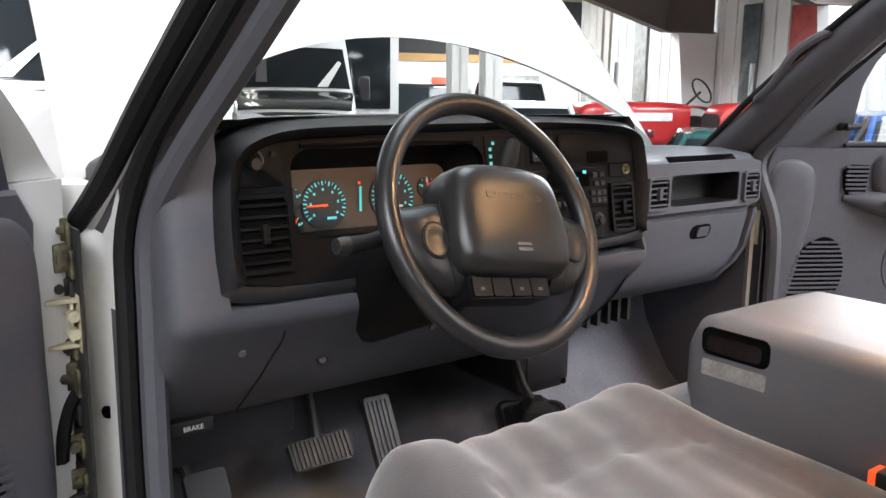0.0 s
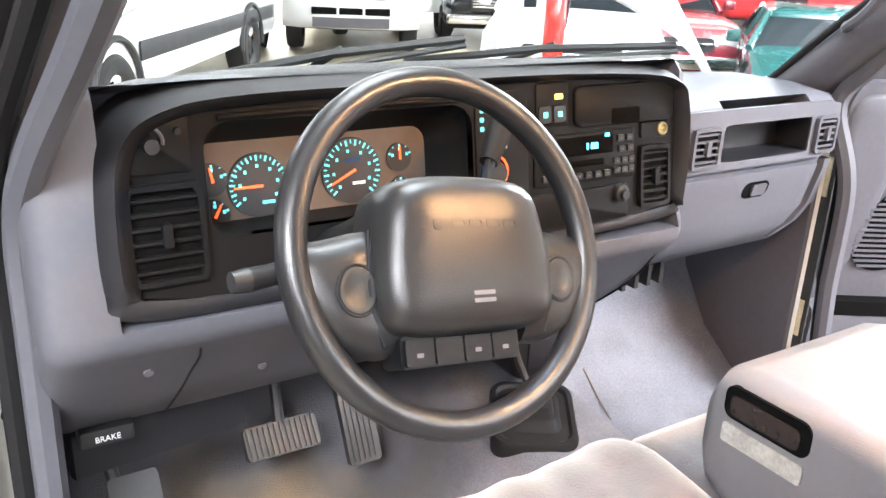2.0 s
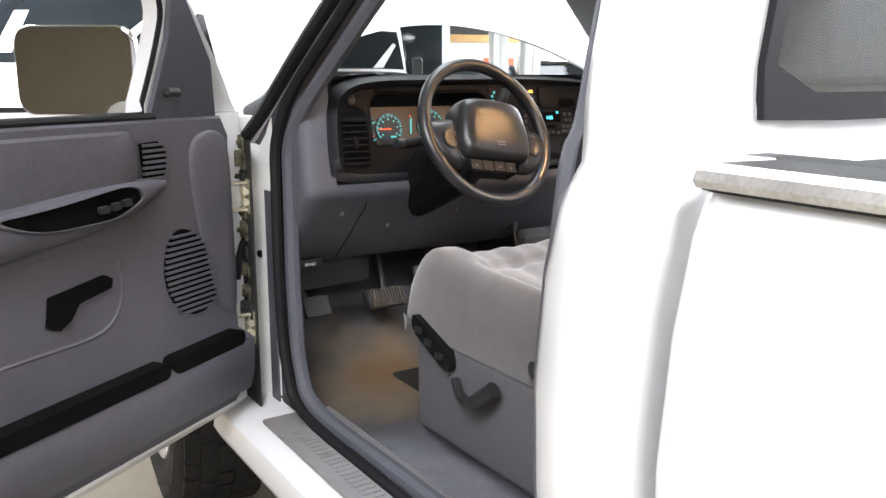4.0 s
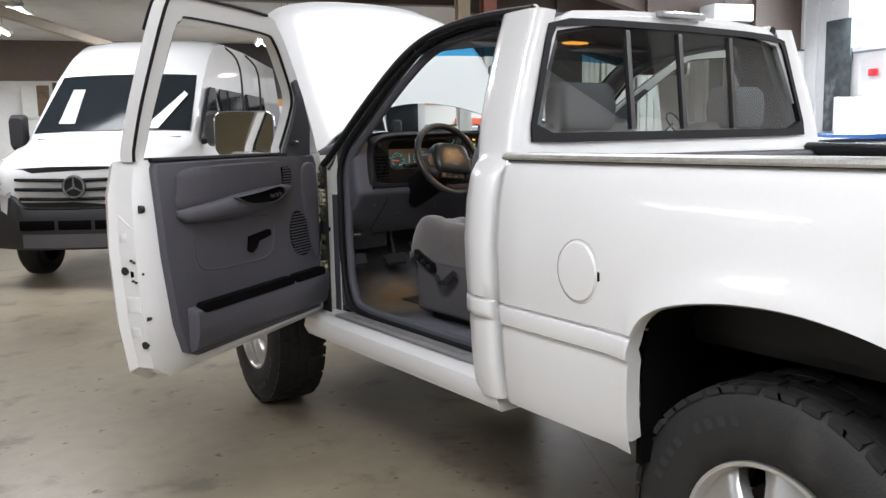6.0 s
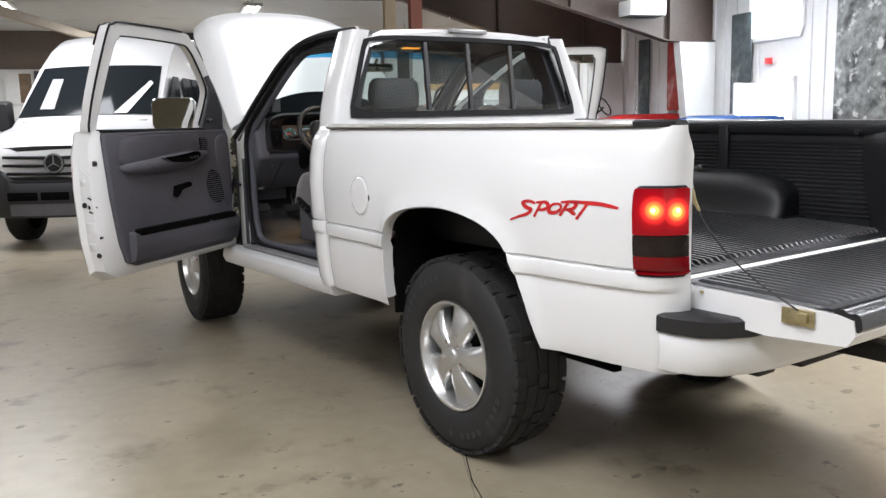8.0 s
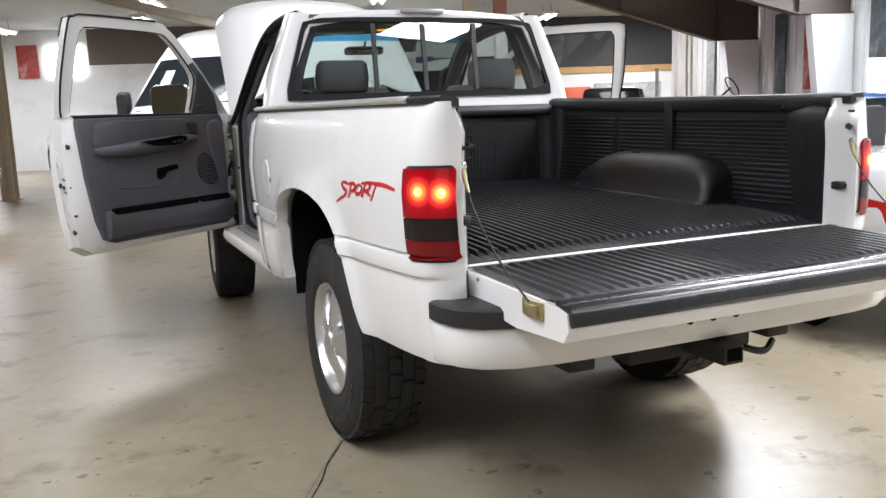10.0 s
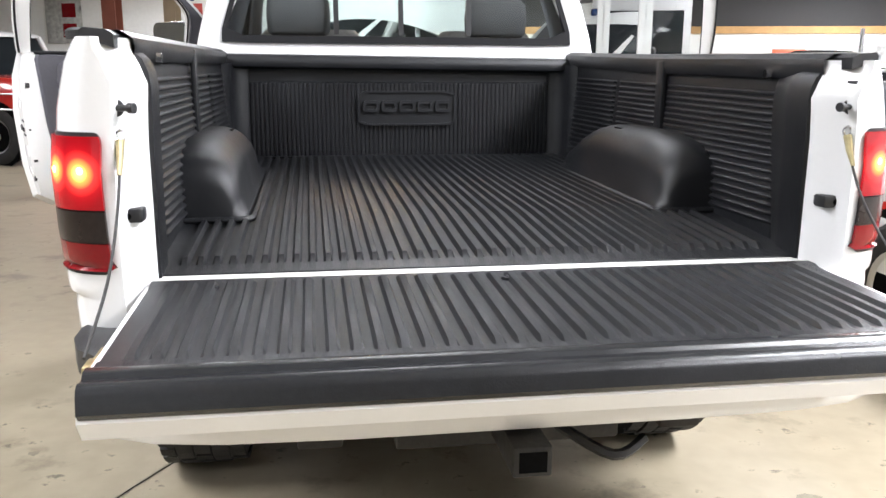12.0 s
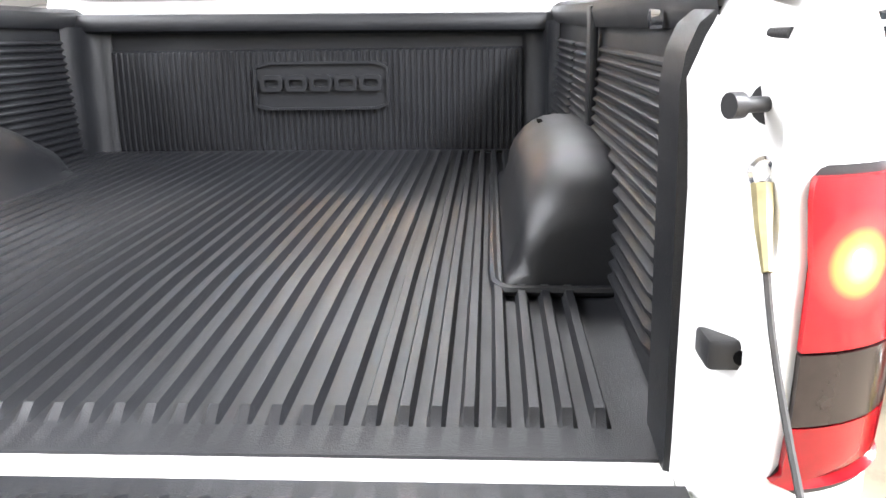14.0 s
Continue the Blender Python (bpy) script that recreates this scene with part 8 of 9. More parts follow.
tube(bm, [(-0.01, 2.05, 1.77), (-0.01, 2.0, 1.82)], 0.008, 8)
rv = part("rear_view_mirror", bm, BLACK_TRIM, truck)
bm = bmesh.new()
bm.faces.new([bm.verts.new(Vector((u, 2.0245 - 0.12 * (u + 0.02), v))) for u, v in rrect(-0.127, 0.107, 1.749, 1.788, 0.015)])
part("mirror_glass", bm, MIRROR, rv)
for s in (-1, 1):
    bm = bmesh.new()
    prism(bm, rrect(s * 0.36 - 0.24, s * 0.36 + 0.24, 0.0, 0.14, 0.03), lambda u, v, w: Vector((u, 1.80 - v, 1.858 - 0.003 * w)), 0.0, 4.0)
    part("sun_visor", bm, CONSOLE, truck)

# ---- other vehicles in the hall ----
def plain_wheel(parent, x, y, r, w, s, rim_mat=ALLOY):
    P = lambda a, b, h: Vector((x + s * h, y + a, r + b))
    bm = bmesh.new()
    h = w / 2
    revolve(bm, [(r * 0.6, h * 0.9), (r * 0.66, h), (r * 0.9, h), (r * 0.985, h * 0.75), (r, 0), (r * 0.985, -h * 0.75), (r * 0.9, -h), (r * 0.6, -h * 0.9)], P, 32)
    wl = part("wheel", bm, TYRE, parent)
    bm = bmesh.new()
    revolve(bm, [(0.0, h * 0.75), (r * 0.12, h * 0.75), (r * 0.2, h * 0.6), (r * 0.5, h * 0.55), (r * 0.58, h * 0.85), (r * 0.62, h * 0.9)], P, 24)
    part("rim", bm, rim_mat, wl)
    for k in range(5):
        a = 2 * math.pi * k / 5
        bm = bmesh.new()
        c = [P(rr * math.cos(a + da), rr * math.sin(a + da), h * 0.66) for rr, da in ((r * 0.3, -0.25), (r * 0.47, -0.22), (r * 0.47, 0.22), (r * 0.3, 0.25))]
        bm.faces.new([bm.verts.new(p) for p in c])
        part("rim_opening", bm, NEAR_BLACK, wl)


def make_car(name, label, category, m, paint, L=4.6, Wd=1.85, low=0.28, hood=0.98, belt=1.02, deck=1.05, roof=1.5, cabin=(0.9, 0.35, -1.2, -1.9), wb=2.75, r=0.34, lower=None, nose=0.12,
             glass=DARK_GLASS, roof_mat=None, cabin_w=(0.93, 0.74), grille_mat=BLACK_TRIM, hood_up=0.0, bumper=CHROME, front=True, strip=False):
    """A car along +y, on its wheels. cabin: y of screen foot, screen head, rear head, rear foot."""
    t = thing(name, label, category)
    hl, hw = L / 2, Wd / 2
    ya, yb, yc, yd = cabin
    bm = bmesh.new()
    rings = []
    for y, k, top in ((-hl, 0.86, deck - 0.18), (-hl + 0.04, 0.93, deck - 0.08), (-hl + 0.25, 0.985, deck - 0.01), (yd - 0.05, 1.0, deck), (yd + 0.1, 1.0, belt), ((ya + yd) / 2, 1.0, belt), (ya - 0.05, 1.0, belt), (ya + 0.08, 1.0, hood + 0.02), (hl - 0.5, 0.985, hood - 0.02), (hl - nose, 0.95, hood - 0.09), (hl, 0.86, hood - 0.26)):
        w = hw * k
        lowz = low + (0.12 if abs(y) > hl - 0.1 else 0)
        rings.append([Vector((x, y, z)) for x, z in ((-w * 0.93, lowz), (-w, lowz + 0.12), (-w * 1.0, (lowz + top) / 2), (-w * 0.985, top - 0.12), (-w * 0.93, top - 0.025), (-w * 0.75, top), (0, top + 0.015), (w * 0.75, top), (w * 0.93, top - 0.025), (w * 0.985, top - 0.12), (w, (lowz + top) / 2), (w, lowz + 0.12), (w * 0.93, lowz))])
    loft(bm, rings)
    body = part("body", bm, paint, t, smooth=35)
    if roof > belt + 0.05:
        bm = bmesh.new()
        wb_, wr = hw * cabin_w[0], hw * cabin_w[1]
        def ring(y0, y1, z, w):
            return [Vector((u, v, z)) for u, v in rrect(-w, w, y1, y0, 0.10, 4)]
        loft(bm, [ring(ya, yd, belt - 0.03, wb_), ring(ya + (yb - ya) * 0.9, yd + (yc - yd) * 0.9, roof - 0.07, wr * 1.02), ring(yb + 0.05, yc - 0.05, roof - 0.05, wr)])
        part("glasshouse", bm, glass, t, "dark window glass", smooth=50)
        bm = bmesh.new()
        loft(bm, [ring(yb + 0.08, yc - 0.08, roof - 0.08, wr * 1.03), ring(yb + 0.06, yc - 0.06, roof - 0.035, wr * 1.02), ring(yb - 0.05, yc + 0.05, roof, wr * 0.9)])
        part("roof", bm, roof_mat or paint, t, smooth=50)
        for s in (-1, 1):
            for y0, y1 in ((ya, yb), (yd, yc), ((ya + yd) / 2 - 0.1, (yb + yc) / 2 - 0.1)):
                bm = bmesh.new()
                tube(bm, [(s * wb_ * 1.0, y0 + (0.0 if abs(y0) < 0.01 else 0), belt - 0.03), (s * wr * 1.03, y1, roof - 0.055)], 0.035, 8)
                part("pillar", bm, roof_mat or paint, t)
    for y in (wb / 2, -wb / 2):
        for s in (-1, 1):
            bm = bmesh.new()
            revolve(bm, [(0.0, 0.02), (r * 1.16, 0.02), (r * 1.16, 0.0)], lambda a, b, h, y=y, s=s: Vector((s * (hw * 0.985 + h * 0.6), y + a, r + b * 1.0 + 0.02)), 32)
            part("arch_shadow", bm, NEAR_BLACK, t)
            plain_wheel(t, s * (hw - 0.08), y, r, 0.22, s)
    if front:
        bm = bmesh.new()
        prism(bm, rrect(-hw * 0.52, hw * 0.52, low + 0.28, hood - 0.18, 0.05), lambda u, v, w: Vector((u, hl - 0.02 + w, v)), -0.1, 0.03)
        g = part("grille", bm, grille_mat, t)
        for k in range(3):
            bm = bmesh.new()
            z = low + 0.34 + k * (hood - low - 0.6) / 3
            box(bm, -hw * 0.5, hw * 0.5, hl + 0.008, hl + 0.02, z, z + 0.03, 0.006)
            part("grille_bar", bm, CHROME, g)
        for s in (-1, 1):
            bm = bmesh.new()
            prism(bm, rrect(s * hw * 0.72 - 0.14, s * hw * 0.72 + 0.14, hood - 0.36, hood - 0.16, 0.06), lambda u, v, w: Vector((u, hl - 0.08 + w, v)), -0.1, 0.07)
            part("headlamp", bm, CLEAR_LENS, t)
            bm = bmesh.new()
            box(bm, s * hw * 0.72 - 0.12, s * hw * 0.72 + 0.12, -hl - 0.01, -hl + 0.1, deck - 0.34, deck - 0.2, 0.03)
            part("tail_lamp", bm, RED_LENS, t)
    for y in (hl - 0.02, -hl - 0.04):
        bm = bmesh.new()
        box(bm, -hw * 0.93, hw * 0.93, y - 0.03, y + 0.09, low + 0.08, low + 0.24, 0.04, 3)
        part("bumper", bm, lower or bumper, t)
    for s in (-1, 1):
        bm = bmesh.new()
        box(bm, s * (hw + 0.02), s * (hw + 0.16), ya - 0.25, ya - 0.15, belt + 0.0, belt + 0.12, 0.03)
        part("mirror", bm, lower or paint, t)
    # door seams, handles and a bright strip
    for s in (-1, 1):
        for y in (ya - 0.15, (ya + yd) / 2 - 0.1):
            bm = bmesh.new()
            box(bm, s * (hw * 1.001), s * (hw * 0.99), y - 0.006, y + 0.006, low + 0.16, belt - 0.06)
            part("door_seam", bm, NEAR_BLACK, t)
        bm = bmesh.new()
        box(bm, s * hw * 0.99, s * (hw * 0.99 + 0.035), (ya + yd) / 2 - 0.02, (ya + yd) / 2 + 0.14, belt - 0.17, belt - 0.13, 0.008)
        part("door_handle", bm, CHROME, t)
        if strip:
            for z in (belt - 0.24, low + 0.22):
                bm = bmesh.new()
                box(bm, s * hw * 0.985, s * (hw + 0.012), -hl * 0.9, hl * 0.9, z - 0.012, z + 0.012, 0.005)
                part("chrome_strip", bm, CHROME, t)
    if hood_up:
        bm = bmesh.new()
        a = radians(hood_up)
        pts = []
        for v in np.linspace(0, 1, 6):
            pts.append([Vector((u * hw * 0.85, ya + 0.1 + (v * (hl - ya - 0.2)) * math.cos(a), hood + 0.03 + v * (hl - ya - 0.2) * math.sin(a) + 0.05 * (1 - u * u))) for u in np.linspace(-1, 1, 9)])
        grid(bm, pts)
        grid(bm, [[p + Vector((0, 0.03, -0.03)) for p in r] for r in pts])
        part("raised_hood", bm, paint, t)
    t.matrix_basis = m
    return t


# tall white van with its nose towards the pickup
def smooth_ring(pts):
    return [(p.x, p.y) for p in smooth_path([Vector((u, v, 0)) for u, v in pts], 3, True)]


def make_van(m, label="tall white cargo van with grey plastic bumper and ladder rack", trim=PLASTIC_GREY):
    t = thing("cargo_van", label, "van")
    hw = 0.98
    bm = bmesh.new()
    rings = []
    for y, k, low, top in ((-5.2, 0.95, 0.5, 2.60), (-5.15, 0.98, 0.42, 2.70), (-3.0, 1.0, 0.40, 2.76), (-1.7, 1.0, 0.40, 2.75), (-1.4, 0.995, 0.40, 2.69), (-1.1, 0.99, 0.40, 2.54), (-0.72, 0.985, 0.40, 2.25), (-0.36, 0.982, 0.40, 1.91), (0.0, 0.98, 0.40, 1.56), (0.10, 0.975, 0.40, 1.50), (0.45, 0.965, 0.42, 1.43), (0.72, 0.93, 0.44, 1.35), (0.88, 0.88, 0.46, 1.28), (0.96, 0.82, 0.5, 1.22), (1.0, 0.74, 0.55, 1.1)):
        w = hw * k
        up = float(np.interp(top, (1.2, 1.5, 2.3, 2.75), (0.93, 0.92, 0.86, 0.80)))
        half = ((0.95, low), (1.0, low + 0.15), (1.0, min(1.25, top - 0.14)), (0.985, min(1.6, top - 0.08)), (up + 0.04, top - 0.045), (up - 0.04, top - 0.012), (0.5, top + 0.012))
        rings.append([Vector((-w * x, y, z)) for x, z in half] + [Vector((0, y, top + 0.02))] + [Vector((w * x, y, z)) for x, z in reversed(half)])
    loft(bm, rings)
    part("body", bm, WHITE, t, smooth=40)
    if trim is WHITE:
        bm = bmesh.new()
        grid(bm, [[Vector((u * (0.91 - 0.10 * max(0, y - 0.3)), y - 0.03 * u * u, float(np.interp(y, (0.06, 0.10, 0.45, 0.72, 0.88, 0.93), (1.52, 1.50, 1.43, 1.35, 1.28, 1.24))) + 0.036 - 0.03 * u ** 4)) for u in np.linspace(-1, 1, 13)] for y in (0.06, 0.10, 0.3, 0.45, 0.6, 0.72, 0.82, 0.88, 0.93)])
        part("hood", bm, BLACK_PAINT, t, "glossy dark engine hood", smooth=60)
    slope = lambda y: float(np.interp(y, [-1.1, -0.72, -0.36, 0.0], [2.54, 2.25, 1.91, 1.56]))
    bm = bmesh.new()
    grid(bm, [[Vector((u * (0.88 - 0.085 * v), -0.01 - 0.69 * v - 0.02 * u * u, slope(-0.01 - 0.69 * v) + 0.034 - 0.022 * abs(u) ** 3)) for u in np.linspace(-1, 1, 15)] for v in np.linspace(0, 1, 7)])
    part("windscreen", bm, DARK_GLASS, t, "large dark windscreen")
    bm = bmesh.new()
    prism(bm, [(0.44, 0.12), (0.62, 0.12), (0.60, 0.72), (0.46, 0.72)], lambda u, v, w: Vector((u, -0.01 - 0.69 * v, slope(-0.01 - 0.69 * v) + 0.035 + w)), 0.0, 0.003)
    part("paper_sheet", bm, SEAL_GREY if trim is WHITE else POSTER_GREY, t)
    bm = bmesh.new()
    prism(bm, [(-0.35, 0.02), (-0.52, 0.02), (-0.76, 0.60), (-0.71, 0.66)], lambda u, v, w: Vector((u, -0.01 - 0.69 * v, slope(-0.01 - 0.69 * v) + 0.032 + w)), 0.0, 0.003)
    part("paper_sheet", bm, MARK_WHITE, t)
    for s in (-1, 1):
        bm = bmesh.new()
        prism(bm, rrect(0.40, 0.80, 0.05, 0.09, 0.015), lambda u, v, w: Vector((s * u, v - 0.02, 1.535 - 0.25 * v + w)), -0.02, 0.006)
        part("scuttle_vent", bm, BLACK_TRIM, t)
        bm = bmesh.new()
        prism(bm, [(-0.10, 1.50), (-0.95, 1.42), (-0.95, 2.10), (-0.72, 2.10)], lambda u, v, w: Vector((s * (0.975 - 0.07 * max(0, v - 1.5) + w), u, v)), -0.005, 0.008)
        part("side_window", bm, DARK_GLASS, t)
        for y0, y1 in ((-2.35, -1.12), (-3.7, -2.5)):
            bm = bmesh.new()
            prism(bm, rrect(y0, y1, 1.42, 2.10, 0.06), lambda u, v, w: Vector((s * (0.978 - 0.07 * max(0, v - 1.5) + w), u, v)), -0.005, 0.008)
            part("side_window", bm, DARK_GLASS, t)
        bm = bmesh.new()
        loft(bm, [[Vector((s * (1.12 + du * k), y, 1.60 + dv * k)) for du, dv in rrect(-0.09, 0.09, -0.20, 0.20, 0.05)] for y, k in ((-0.24, 0.94), (-0.23, 1.0), (-0.16, 1.0), (-0.10, 0.8))])
        tube(bm, [(s * 0.96, -0.2, 1.45), (s * 1.08, -0.18, 1.48)], 0.03, 8)
        part("mirror", bm, PLASTIC_GREY, t)
        bm = bmesh.new()
        grid(bm, [[Vector((s * (u + 0.02 * v), 1.02 - 0.75 * max(0, u - 0.66) ** 1.3 - 0.10 * v + 0.012, 0.93 + v * (0.30 - 0.10 * (0.92 - u) / 0.26))) for u in np.linspace(0.66, 0.92, 8)] for v in np.linspace(0, 1, 5)])
        lamp = part("headlamp", bm, CLEAR_LENS, t)
        bm = bmesh.new()
        tube(bm, [(s * (0.74 + 0.045 * math.cos(a)), 0.965, 1.04 + 0.045 * math.sin(a)) for a in np.linspace(0, 6.28, 17)[:-1]], 0.012, 6, True)
        part("reflector", bm, CHROME, lamp)
        bm = bmesh.new()
        box(bm, s * 0.975, s * 0.995, -4.9, -0.45, 0.62, 0.78, 0.006)
        part("side_moulding", bm, PLASTIC_GREY, t)
        for y in (0.02, -3.85):
            plain_wheel(t, s * 0.87, y, 0.37, 0.25, s, STEEL_DARK)
            bm = bmesh.new()
            tube(bm, [(s * 0.985, y + 0.45 * math.cos(a), 0.40 + 0.45 * math.sin(a)) for a in np.linspace(-0.1, 3.24, 15)], 0.03, 6)
            part("arch_trim", bm, PLASTIC_GREY, t)
        for y in (-1.9, -3.0):
            bm = bmesh.new()
            tube(bm, smooth_path([(s * 0.85, y, 2.68), (s * 1.03, y, 2.4), (s * 1.04, y, 1.5)], 4), 0.014, 6)
            part("ladder_rack", bm, STEEL_DARK, t)
    # grille with horizontal bars and a round badge
    gy = lambda v: 1.04 - 0.10 * (v - 0.8)
    bm = bmesh.new()
    prism(bm, smooth_ring([(-0.50, 0.74), (0.50, 0.74), (0.62, 0.86), (0.66, 1.10), (0.62, 1.22), (-0.62, 1.22), (-0.66, 1.10), (-0.62, 0.86)]), lambda u, v, w: Vector((u, gy(v) - 0.10 * u * u + w, v)), -0.10, 0.0)
    g = part("grille", bm, BLACK_TRIM, t, "black barred grille")
    for k in range(4):
        z = 0.81 + k * 0.095
        half = 0.53 + 0.09 * min(1, k / 2)
        bm = bmesh.new()
        tube(bm, [(u, gy(z) - 0.10 * u * u + 0.012, z + 0.02 * abs(u)) for u in np.linspace(-half, half, 9)], 0.020, 6)
        part("grille_bar", bm, RUBBER if trim is not WHITE else CHROME, g)
    bm = bmesh.new()
    revolve(bm, [(0.0, 0.02), (0.105, 0.02), (0.12, 0.0)], lambda a, b, h: Vector((a, gy(1.03) + 0.02 + h, 1.03 + b)), 24)
    part("badge_plate", bm, BLACK_TRIM, g)
    bm = bmesh.new()
    tube(bm, [(0.105 * math.cos(a), gy(1.03) + 0.045, 1.03 + 0.105 * math.sin(a)) for a in np.linspace(0, 2 * math.pi, 25)[:-1]], 0.012, 6, True)
    for k in range(3):
        a = radians(90 + 120 * k)
        tube(bm, [(0, gy(1.03) + 0.045, 1.03), (0.105 * math.cos(a), gy(1.03) + 0.045, 1.03 + 0.105 * math.sin(a))], [0.014, 0.006], 6)
    part("badge", bm, SILVER_PAINT if trim is not WHITE else CHROME, g)
    bm = bmesh.new()
    rise = lambda x: 0.17 * min(1.0, max(0.0, (abs(x) - 0.50) / 0.16))
    rows = [[Vector((x, 1.10 - 0.27 * (abs(x) / 1.0) ** 3.2 - o, z + (rise(x) if z > 0.7 else 0))) for x in np.linspace(-1.0, 1.0, 31)] for z, o in ((0.38, 0.16), (0.40, 0.05), (0.44, 0.02), (0.54, 0.0), (0.70, 0.0), (0.775, 0.015), (0.812, 0.04), (0.822, 0.12))]
    grid(bm, rows)
    bump = part("bumper", bm, trim, t, smooth=40)
    for x0, x1 in ((-0.56, -0.20), (-0.17, 0.17), (0.20, 0.56)):
        bm = bmesh.new()
        box(bm, x0, x1, 1.04, 1.104, 0.60, 0.70, 0.012)
        part("air_intake", bm, NEAR_BLACK, bump)
    bm = bmesh.new()
    grid(bm, [[Vector((x, 1.104 - 0.27 * abs(x) ** 3.2, z)) for x in np.linspace(-0.55, 0.55, 11)] for z in (0.42, 0.56)])
    part("skid_panel", bm, SEAL_GREY, bump)
    t.matrix_basis = m
    return t


make_van(pose(-0.28, 8.77, 0, 0, 0, 145.1))
make_car("red_pickup", "red and white classic pickup with chrome trim", "truck", pose(-5.6, 11.2, 0, 0, 0, 62), RED_PAINT, L=5.2, Wd=1.95, low=0.55, hood=1.18, belt=1.22, deck=1.22, roof=1.86, cabin=(0.75, 0.35, -0.75, -0.95), wb=3.1, r=0.40, roof_mat=WHITE, glass=DARK_GLASS, strip=True)
make_car("vintage_car", "cream vintage car with an upright chrome grille", "car", pose(-1.3, 22.6, 0, 0, 0, 190), WHITE, L=4.9, Wd=1.8, low=0.35, hood=1.25, belt=1.2, deck=1.1, roof=1.65, cabin=(0.5, 0.2, -1.2, -1.6), wb=3.0, r=0.38, grille_mat=CHROME)
make_van(pose(5.13, 13.54, 0, 0, 0, 153), "white van with a dark hood and chrome-barred grille", WHITE)
make_car("off_roader", "grey soft-top off-roader with wide tyres", "car", pose(3.2, 15.6, 0, 0, 0, 170), SILVER_PAINT, L=4.3, Wd=1.87, low=0.5, hood=1.2, belt=1.22, deck=1.22, roof=1.88, cabin=(0.5, 0.3, -1.9, -2.0), wb=2.7, r=0.42, roof_mat=BLACK_PAINT, lower=PLASTIC_GREY)
make_car("white_sedan", "white car with its hood raised", "car", pose(6.0, 9.3, 0, 0, 0, 139), WHITE, L=4.7, Wd=1.85, low=0.3, hood=0.95, belt=1.0, deck=1.05, roof=1.45)
make_car("black_wagon", "dark estate car with roof rails", "car", pose(8.6, 14.8, 0, 0, 0, 150), BLACK_PAINT, L=4.7, Wd=1.9, low=0.32, hood=1.05, belt=1.1, deck=1.1, roof=1.72, cabin=(0.8, 0.2, -2.1, -2.3))
make_car("yellow_off_roader", "yellow open off-roader with a black top", "car", pose(11.2, 15.3, 0, 0, 0, 140), YELLOW_PAINT, L=3.9, Wd=1.75, low=0.5, hood=1.15, belt=1.18, deck=1.18, roof=1.82, cabin=(0.3, 0.1, -1.6, -1.7), wb=2.4, r=0.38, roof_mat=BLACK_PAINT)
make_car("wine_coupe", "dark red coupe with glossy paint", "car", pose(8.0, 10.2, 0, 0, 0, 145), WINE_PAINT, L=4.5, Wd=1.8, low=0.28, hood=0.9, belt=0.95, deck=0.98, roof=1.38)
make_car("teal_coupe", "low teal car with a pale roof", "car", pose(7.2, 6.7, 0, 0, 0, 130), TEAL_PAINT, L=4.4, Wd=1.75, low=0.25, hood=0.8, belt=0.84, deck=0.86, roof=1.16, roof_mat=TEAL_PAINT)
make_car("blue_sedan", "pale blue car with a bright windscreen", "car", pose(7.8, 4.9, 0, 0, 0, 125), BLUE_PAINT, L=4.5, Wd=1.8, low=0.28, hood=0.92, belt=0.95, deck=1.0, roof=1.40)
make_car("two_tone_convertible", "white and red convertible with chrome bumper, top down", "car", pose(3.2, 1.72, 0, 0, 0, -5), WHITE, L=4.6, Wd=1.85, low=0.30, hood=0.92, belt=0.98, deck=0.98, roof=0.9, lower=CHROME, front=True)


def convertible_trim():
    t = bpy.data.objects["two_tone_convertible"]
    for s in (-1, 1):
        bm = bmesh.new()
        prism(bm, [(-2.28, 0.42), (-2.26, 0.76), (-1.9, 0.80), (-0.6, 0.70), (0.8, 0.60), (0.8, 0.42)], lambda u, v, w: Vector((s * (0.926 + w - 0.08 * max(0, abs(u) - 2.05)), u, v)), -0.03, 0.004)
        part("red_flash", bm, RED_PAINT, t, "red side flash")
        bm = bmesh.new()
        box(bm, s * 0.40 - 0.22, s * 0.40 + 0.22, -0.55, -0.40, 0.9, 1.28, 0.05, 3)
        part("seat_back", bm, PLASTIC_GREY, t)
    bm = bmesh.new()
    box(bm, -0.86, 0.86, -2.335, -2.29, 0.44, 0.72, 0.02)
    part("red_tail_panel", bm, RED_PAINT, t)
    bm = bmesh.new()
    box(bm, -0.78, -0.46, -2.36, -2.345, 0.26, 0.40, 0.006)
    plate = part("number_plate", bm, PLATE_GREEN, t, "green plate with unreadable marks")
    bm = bmesh.new()
    for k in range(4):
        box(bm, -0.73 + k * 0.055, -0.695 + k * 0.055, -2.364, -2.359, 0.295, 0.365)
    tagged(part("plate_marks", bm, YELLOW_PAINT, plate), kind="stuff")
    bm = bmesh.new()
    grid(bm, [[Vector((u * (0.78 - 0.1 * v), 0.55 - 0.35 * v - 0.12 * u * u, 0.98 + 0.36 * v)) for u in np.linspace(-1, 1, 9)] for v in (0, 1)])
    part("windscreen", bm, DARK_GLASS, t)
    bm = bmesh.new()
    tube(bm, [Vector((u * 0.68, 0.20 - 0.12 * u * u, 1.345)) for u in np.linspace(-1, 1, 9)], 0.02, 8)
    part("screen_rail", bm, CHROME, t)


convertible_trim()


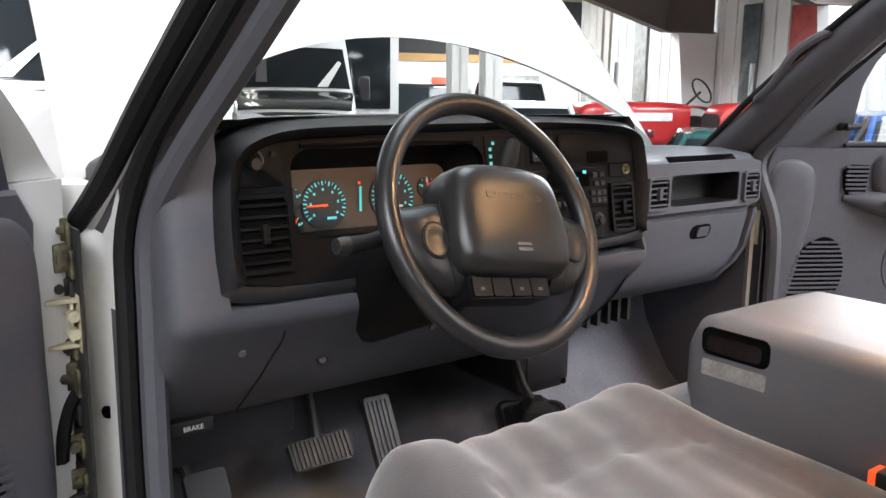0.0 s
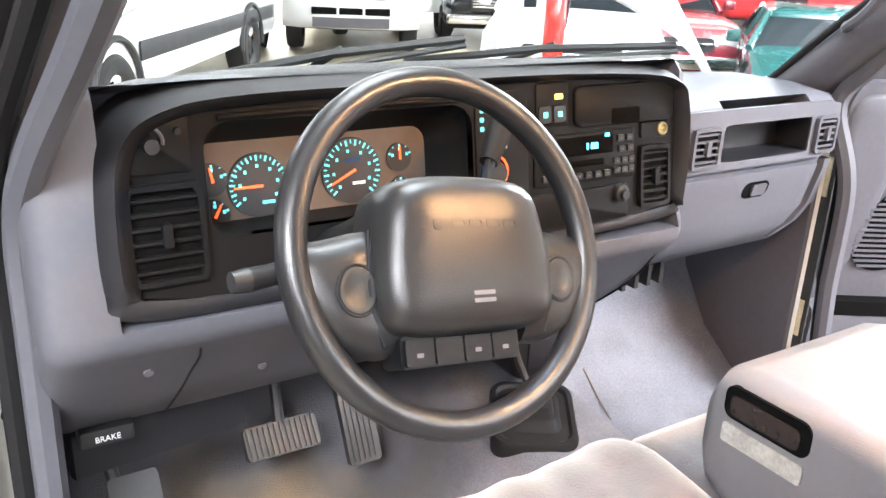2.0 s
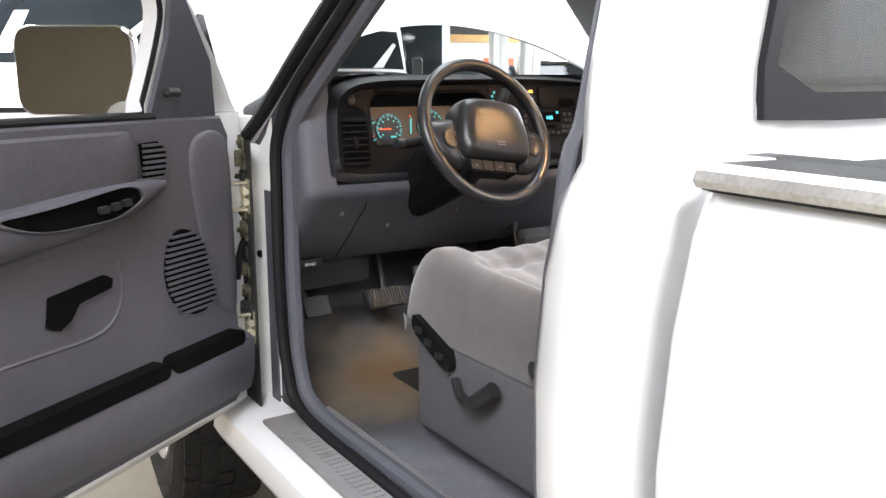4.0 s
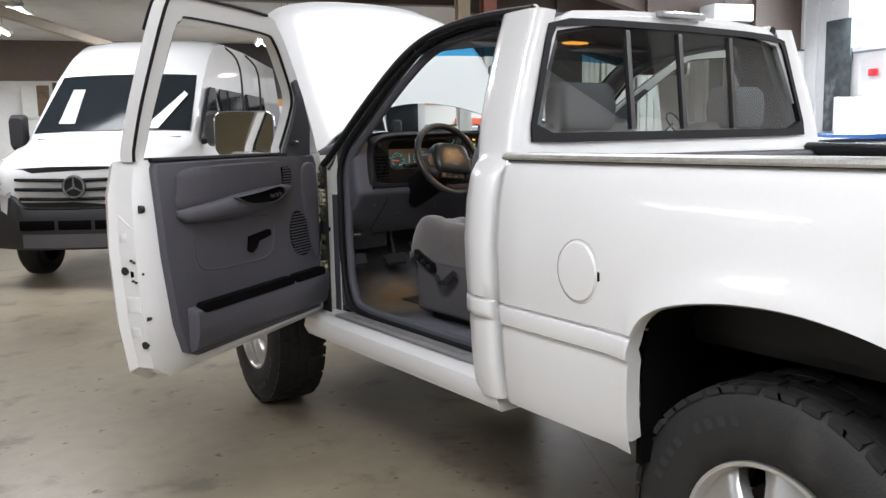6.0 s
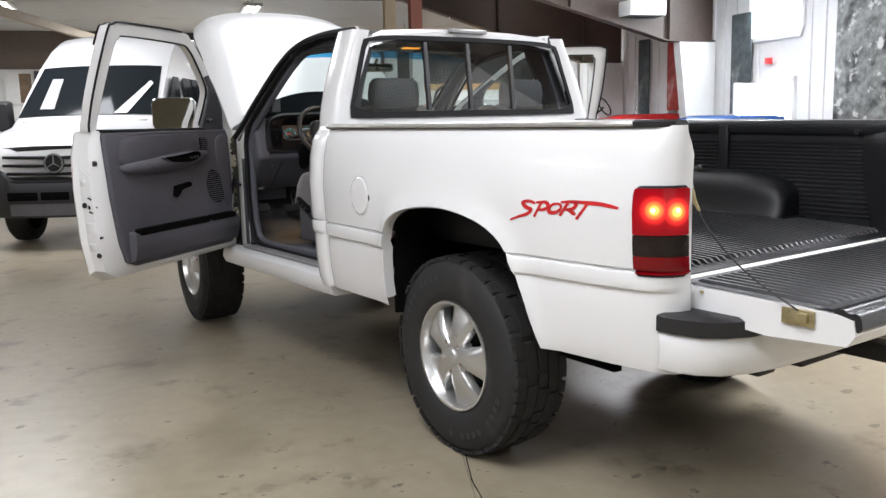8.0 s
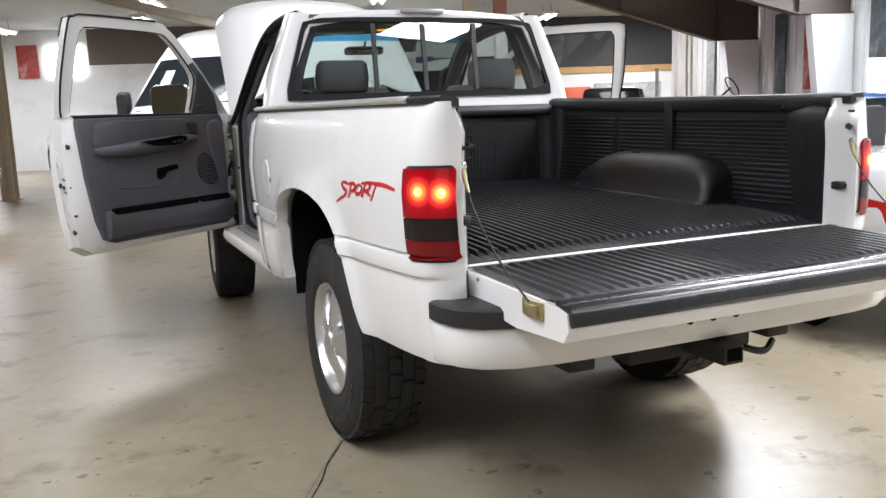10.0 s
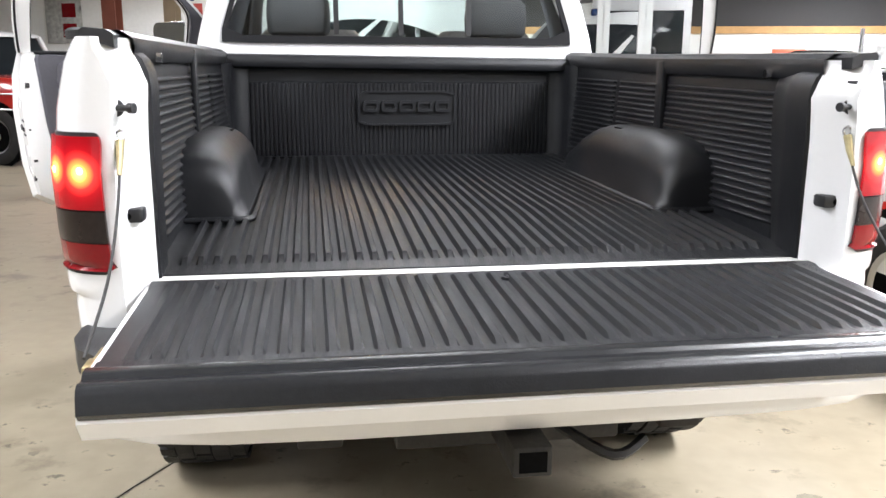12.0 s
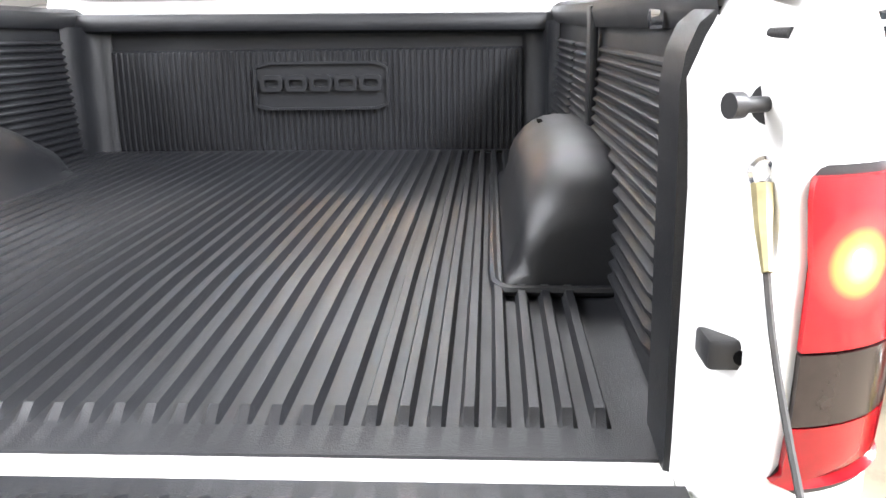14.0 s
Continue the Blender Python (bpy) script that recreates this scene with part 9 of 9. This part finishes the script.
def make_tractor(m, label):
    t = thing("farm_tractor", label, "tractor", "farm tractors")
    bm = bmesh.new()
    rings = [[Vector((u, y, v)) for u, v in rrect(-hw, hw, 0.82, top, 0.12, 4)] for y, hw, top in ((-0.2, 0.24, 1.42), (0.2, 0.25, 1.45), (1.2, 0.25, 1.45), (1.45, 0.24, 1.42), (1.55, 0.2, 1.34))]
    loft(bm, rings)
    part("hood", bm, TRACTOR_RED, t, smooth=60)
    bm = bmesh.new()
    prism(bm, rrect(-0.17, 0.17, 0.86, 1.3, 0.05), lambda u, v, w: Vector((u, 1.52 + w, v)), 0, 0.05)
    part("grille", bm, BLACK_TRIM, t)
    bm = bmesh.new()
    box(bm, -0.16, 0.16, -1.3, 1.4, 0.45, 0.85, 0.05)
    part("engine", bm, STEEL_DARK, t)
    for s in (-1, 1):
        bm = bmesh.new()
        prism(bm, rrect(0.1, 1.2, 1.18, 1.3, 0.03), lambda u, v, w: Vector((s * (0.25 + w), u, v)), 0, 0.006)
        part("name_strip", bm, MARK_WHITE, t)
        plain_wheel(t, s * 0.75, -0.9, 0.62, 0.32, s, TRACTOR_RED)
        plain_wheel(t, s * 0.35, 1.25, 0.32, 0.16, s, TRACTOR_RED)
        bm = bmesh.new()
        tube(bm, [(s * 0.75, -0.9 + 0.72 * math.cos(a), 0.66 + 0.72 * math.sin(a)) for a in np.linspace(0.5, 2.6, 12)], 0.14, 8, flat=0.15)
        part("mudguard", bm, TRACTOR_RED, t)
    bm = bmesh.new()
    cyl(bm, (0.0, 0.9, 1.4), (0.0, 0.9, 2.0), 0.035, n=10)
    part("exhaust_stack", bm, CHROME, t)
    bm = bmesh.new()
    cyl(bm, (0, -0.2, 1.35), (0, -0.5, 1.6), 0.02, n=8)
    part("steering_post", bm, STEEL_DARK, t)
    bm = bmesh.new()
    tube(bm, [Vector((0.2 * math.cos(a), -0.52 + 0.1 * math.sin(a), 1.62 + 0.17 * math.sin(a))) for a in np.linspace(0, 2 * math.pi, 21)[:-1]], 0.014, 6, True)
    part("steering_wheel", bm, BLACK_TRIM, t)
    bm = bmesh.new()
    box(bm, -0.22, 0.22, -1.25, -0.85, 1.05, 1.15, 0.04, 3)
    box(bm, -0.2, 0.2, -1.3, -1.22, 1.12, 1.4, 0.03, 3)
    part("seat", bm, BLACK_PAINT, t)
    t.matrix_basis = m


make_tractor(pose(9.0, 9.2, 0, 0, 0, 70), "red farm tractor with a chrome exhaust stack")
make_tractor(pose(10.4, 8.0, 0, 0, 0, 75), "red farm tractor beside a banner")


# motorhome behind the cars
mh = thing("motorhome", "tall white motorhome with a blue front corner", "motorhome")
bm = bmesh.new()
loft(bm, [[Vector((u, y, v)) for u, v in rrect(-1.0, 1.0, 0.5, 3.0, 0.15, 4)] for y in (-3.0, -2.95, 2.9, 3.0)])
part("body", bm, WHITE, mh)
bm = bmesh.new()
box(bm, -0.85, 0.85, 2.98, 3.03, 1.25, 2.55, 0.02)
part("windscreen", bm, DARK_GLASS, mh)
bm = bmesh.new()
box(bm, 0.62, 1.03, 2.5, 3.06, 0.7, 2.6, 0.05)
part("blue_corner", bm, BLUE_PAINT, mh)
for s in (-1, 1):
    for y in (2.0, -1.8):
        plain_wheel(mh, s * 0.95, y, 0.42, 0.25, s)
bm = bmesh.new()
tube(bm, smooth_path([(-0.6, 2.6, 3.0), (-0.55, 2.6, 3.12), (0.3, 2.6, 3.12), (0.35, 2.6, 3.0)], 4), 0.02, 6)
part("roof_rail", bm, BLACK_TRIM, mh)
mh.matrix_basis = pose(7.4, 17.0, 0, 0, 0, 160)
# fire extinguisher on the column
ext = thing("fire_extinguisher", "red fire extinguisher hung on a white column", "extinguisher")
bm = bmesh.new()
revolve(bm, [(0.0, 0.0), (0.075, 0.0), (0.08, 0.02), (0.08, 0.42), (0.05, 0.48), (0.02, 0.5), (0.0, 0.5)], lambda x, y, h: Vector((x, y, h)), 20)
part("cylinder", bm, RED_PAINT, ext)
bm = bmesh.new()
box(bm, -0.02, 0.05, -0.015, 0.015, 0.5, 0.56, 0.004)
tube(bm, smooth_path([(0.04, 0, 0.52), (0.12, 0, 0.45), (0.1, 0, 0.2)], 4), 0.01, 6)
part("valve", bm, BLACK_TRIM, ext)
ext.matrix_basis = pose(3.33, 6.43, 0.85)
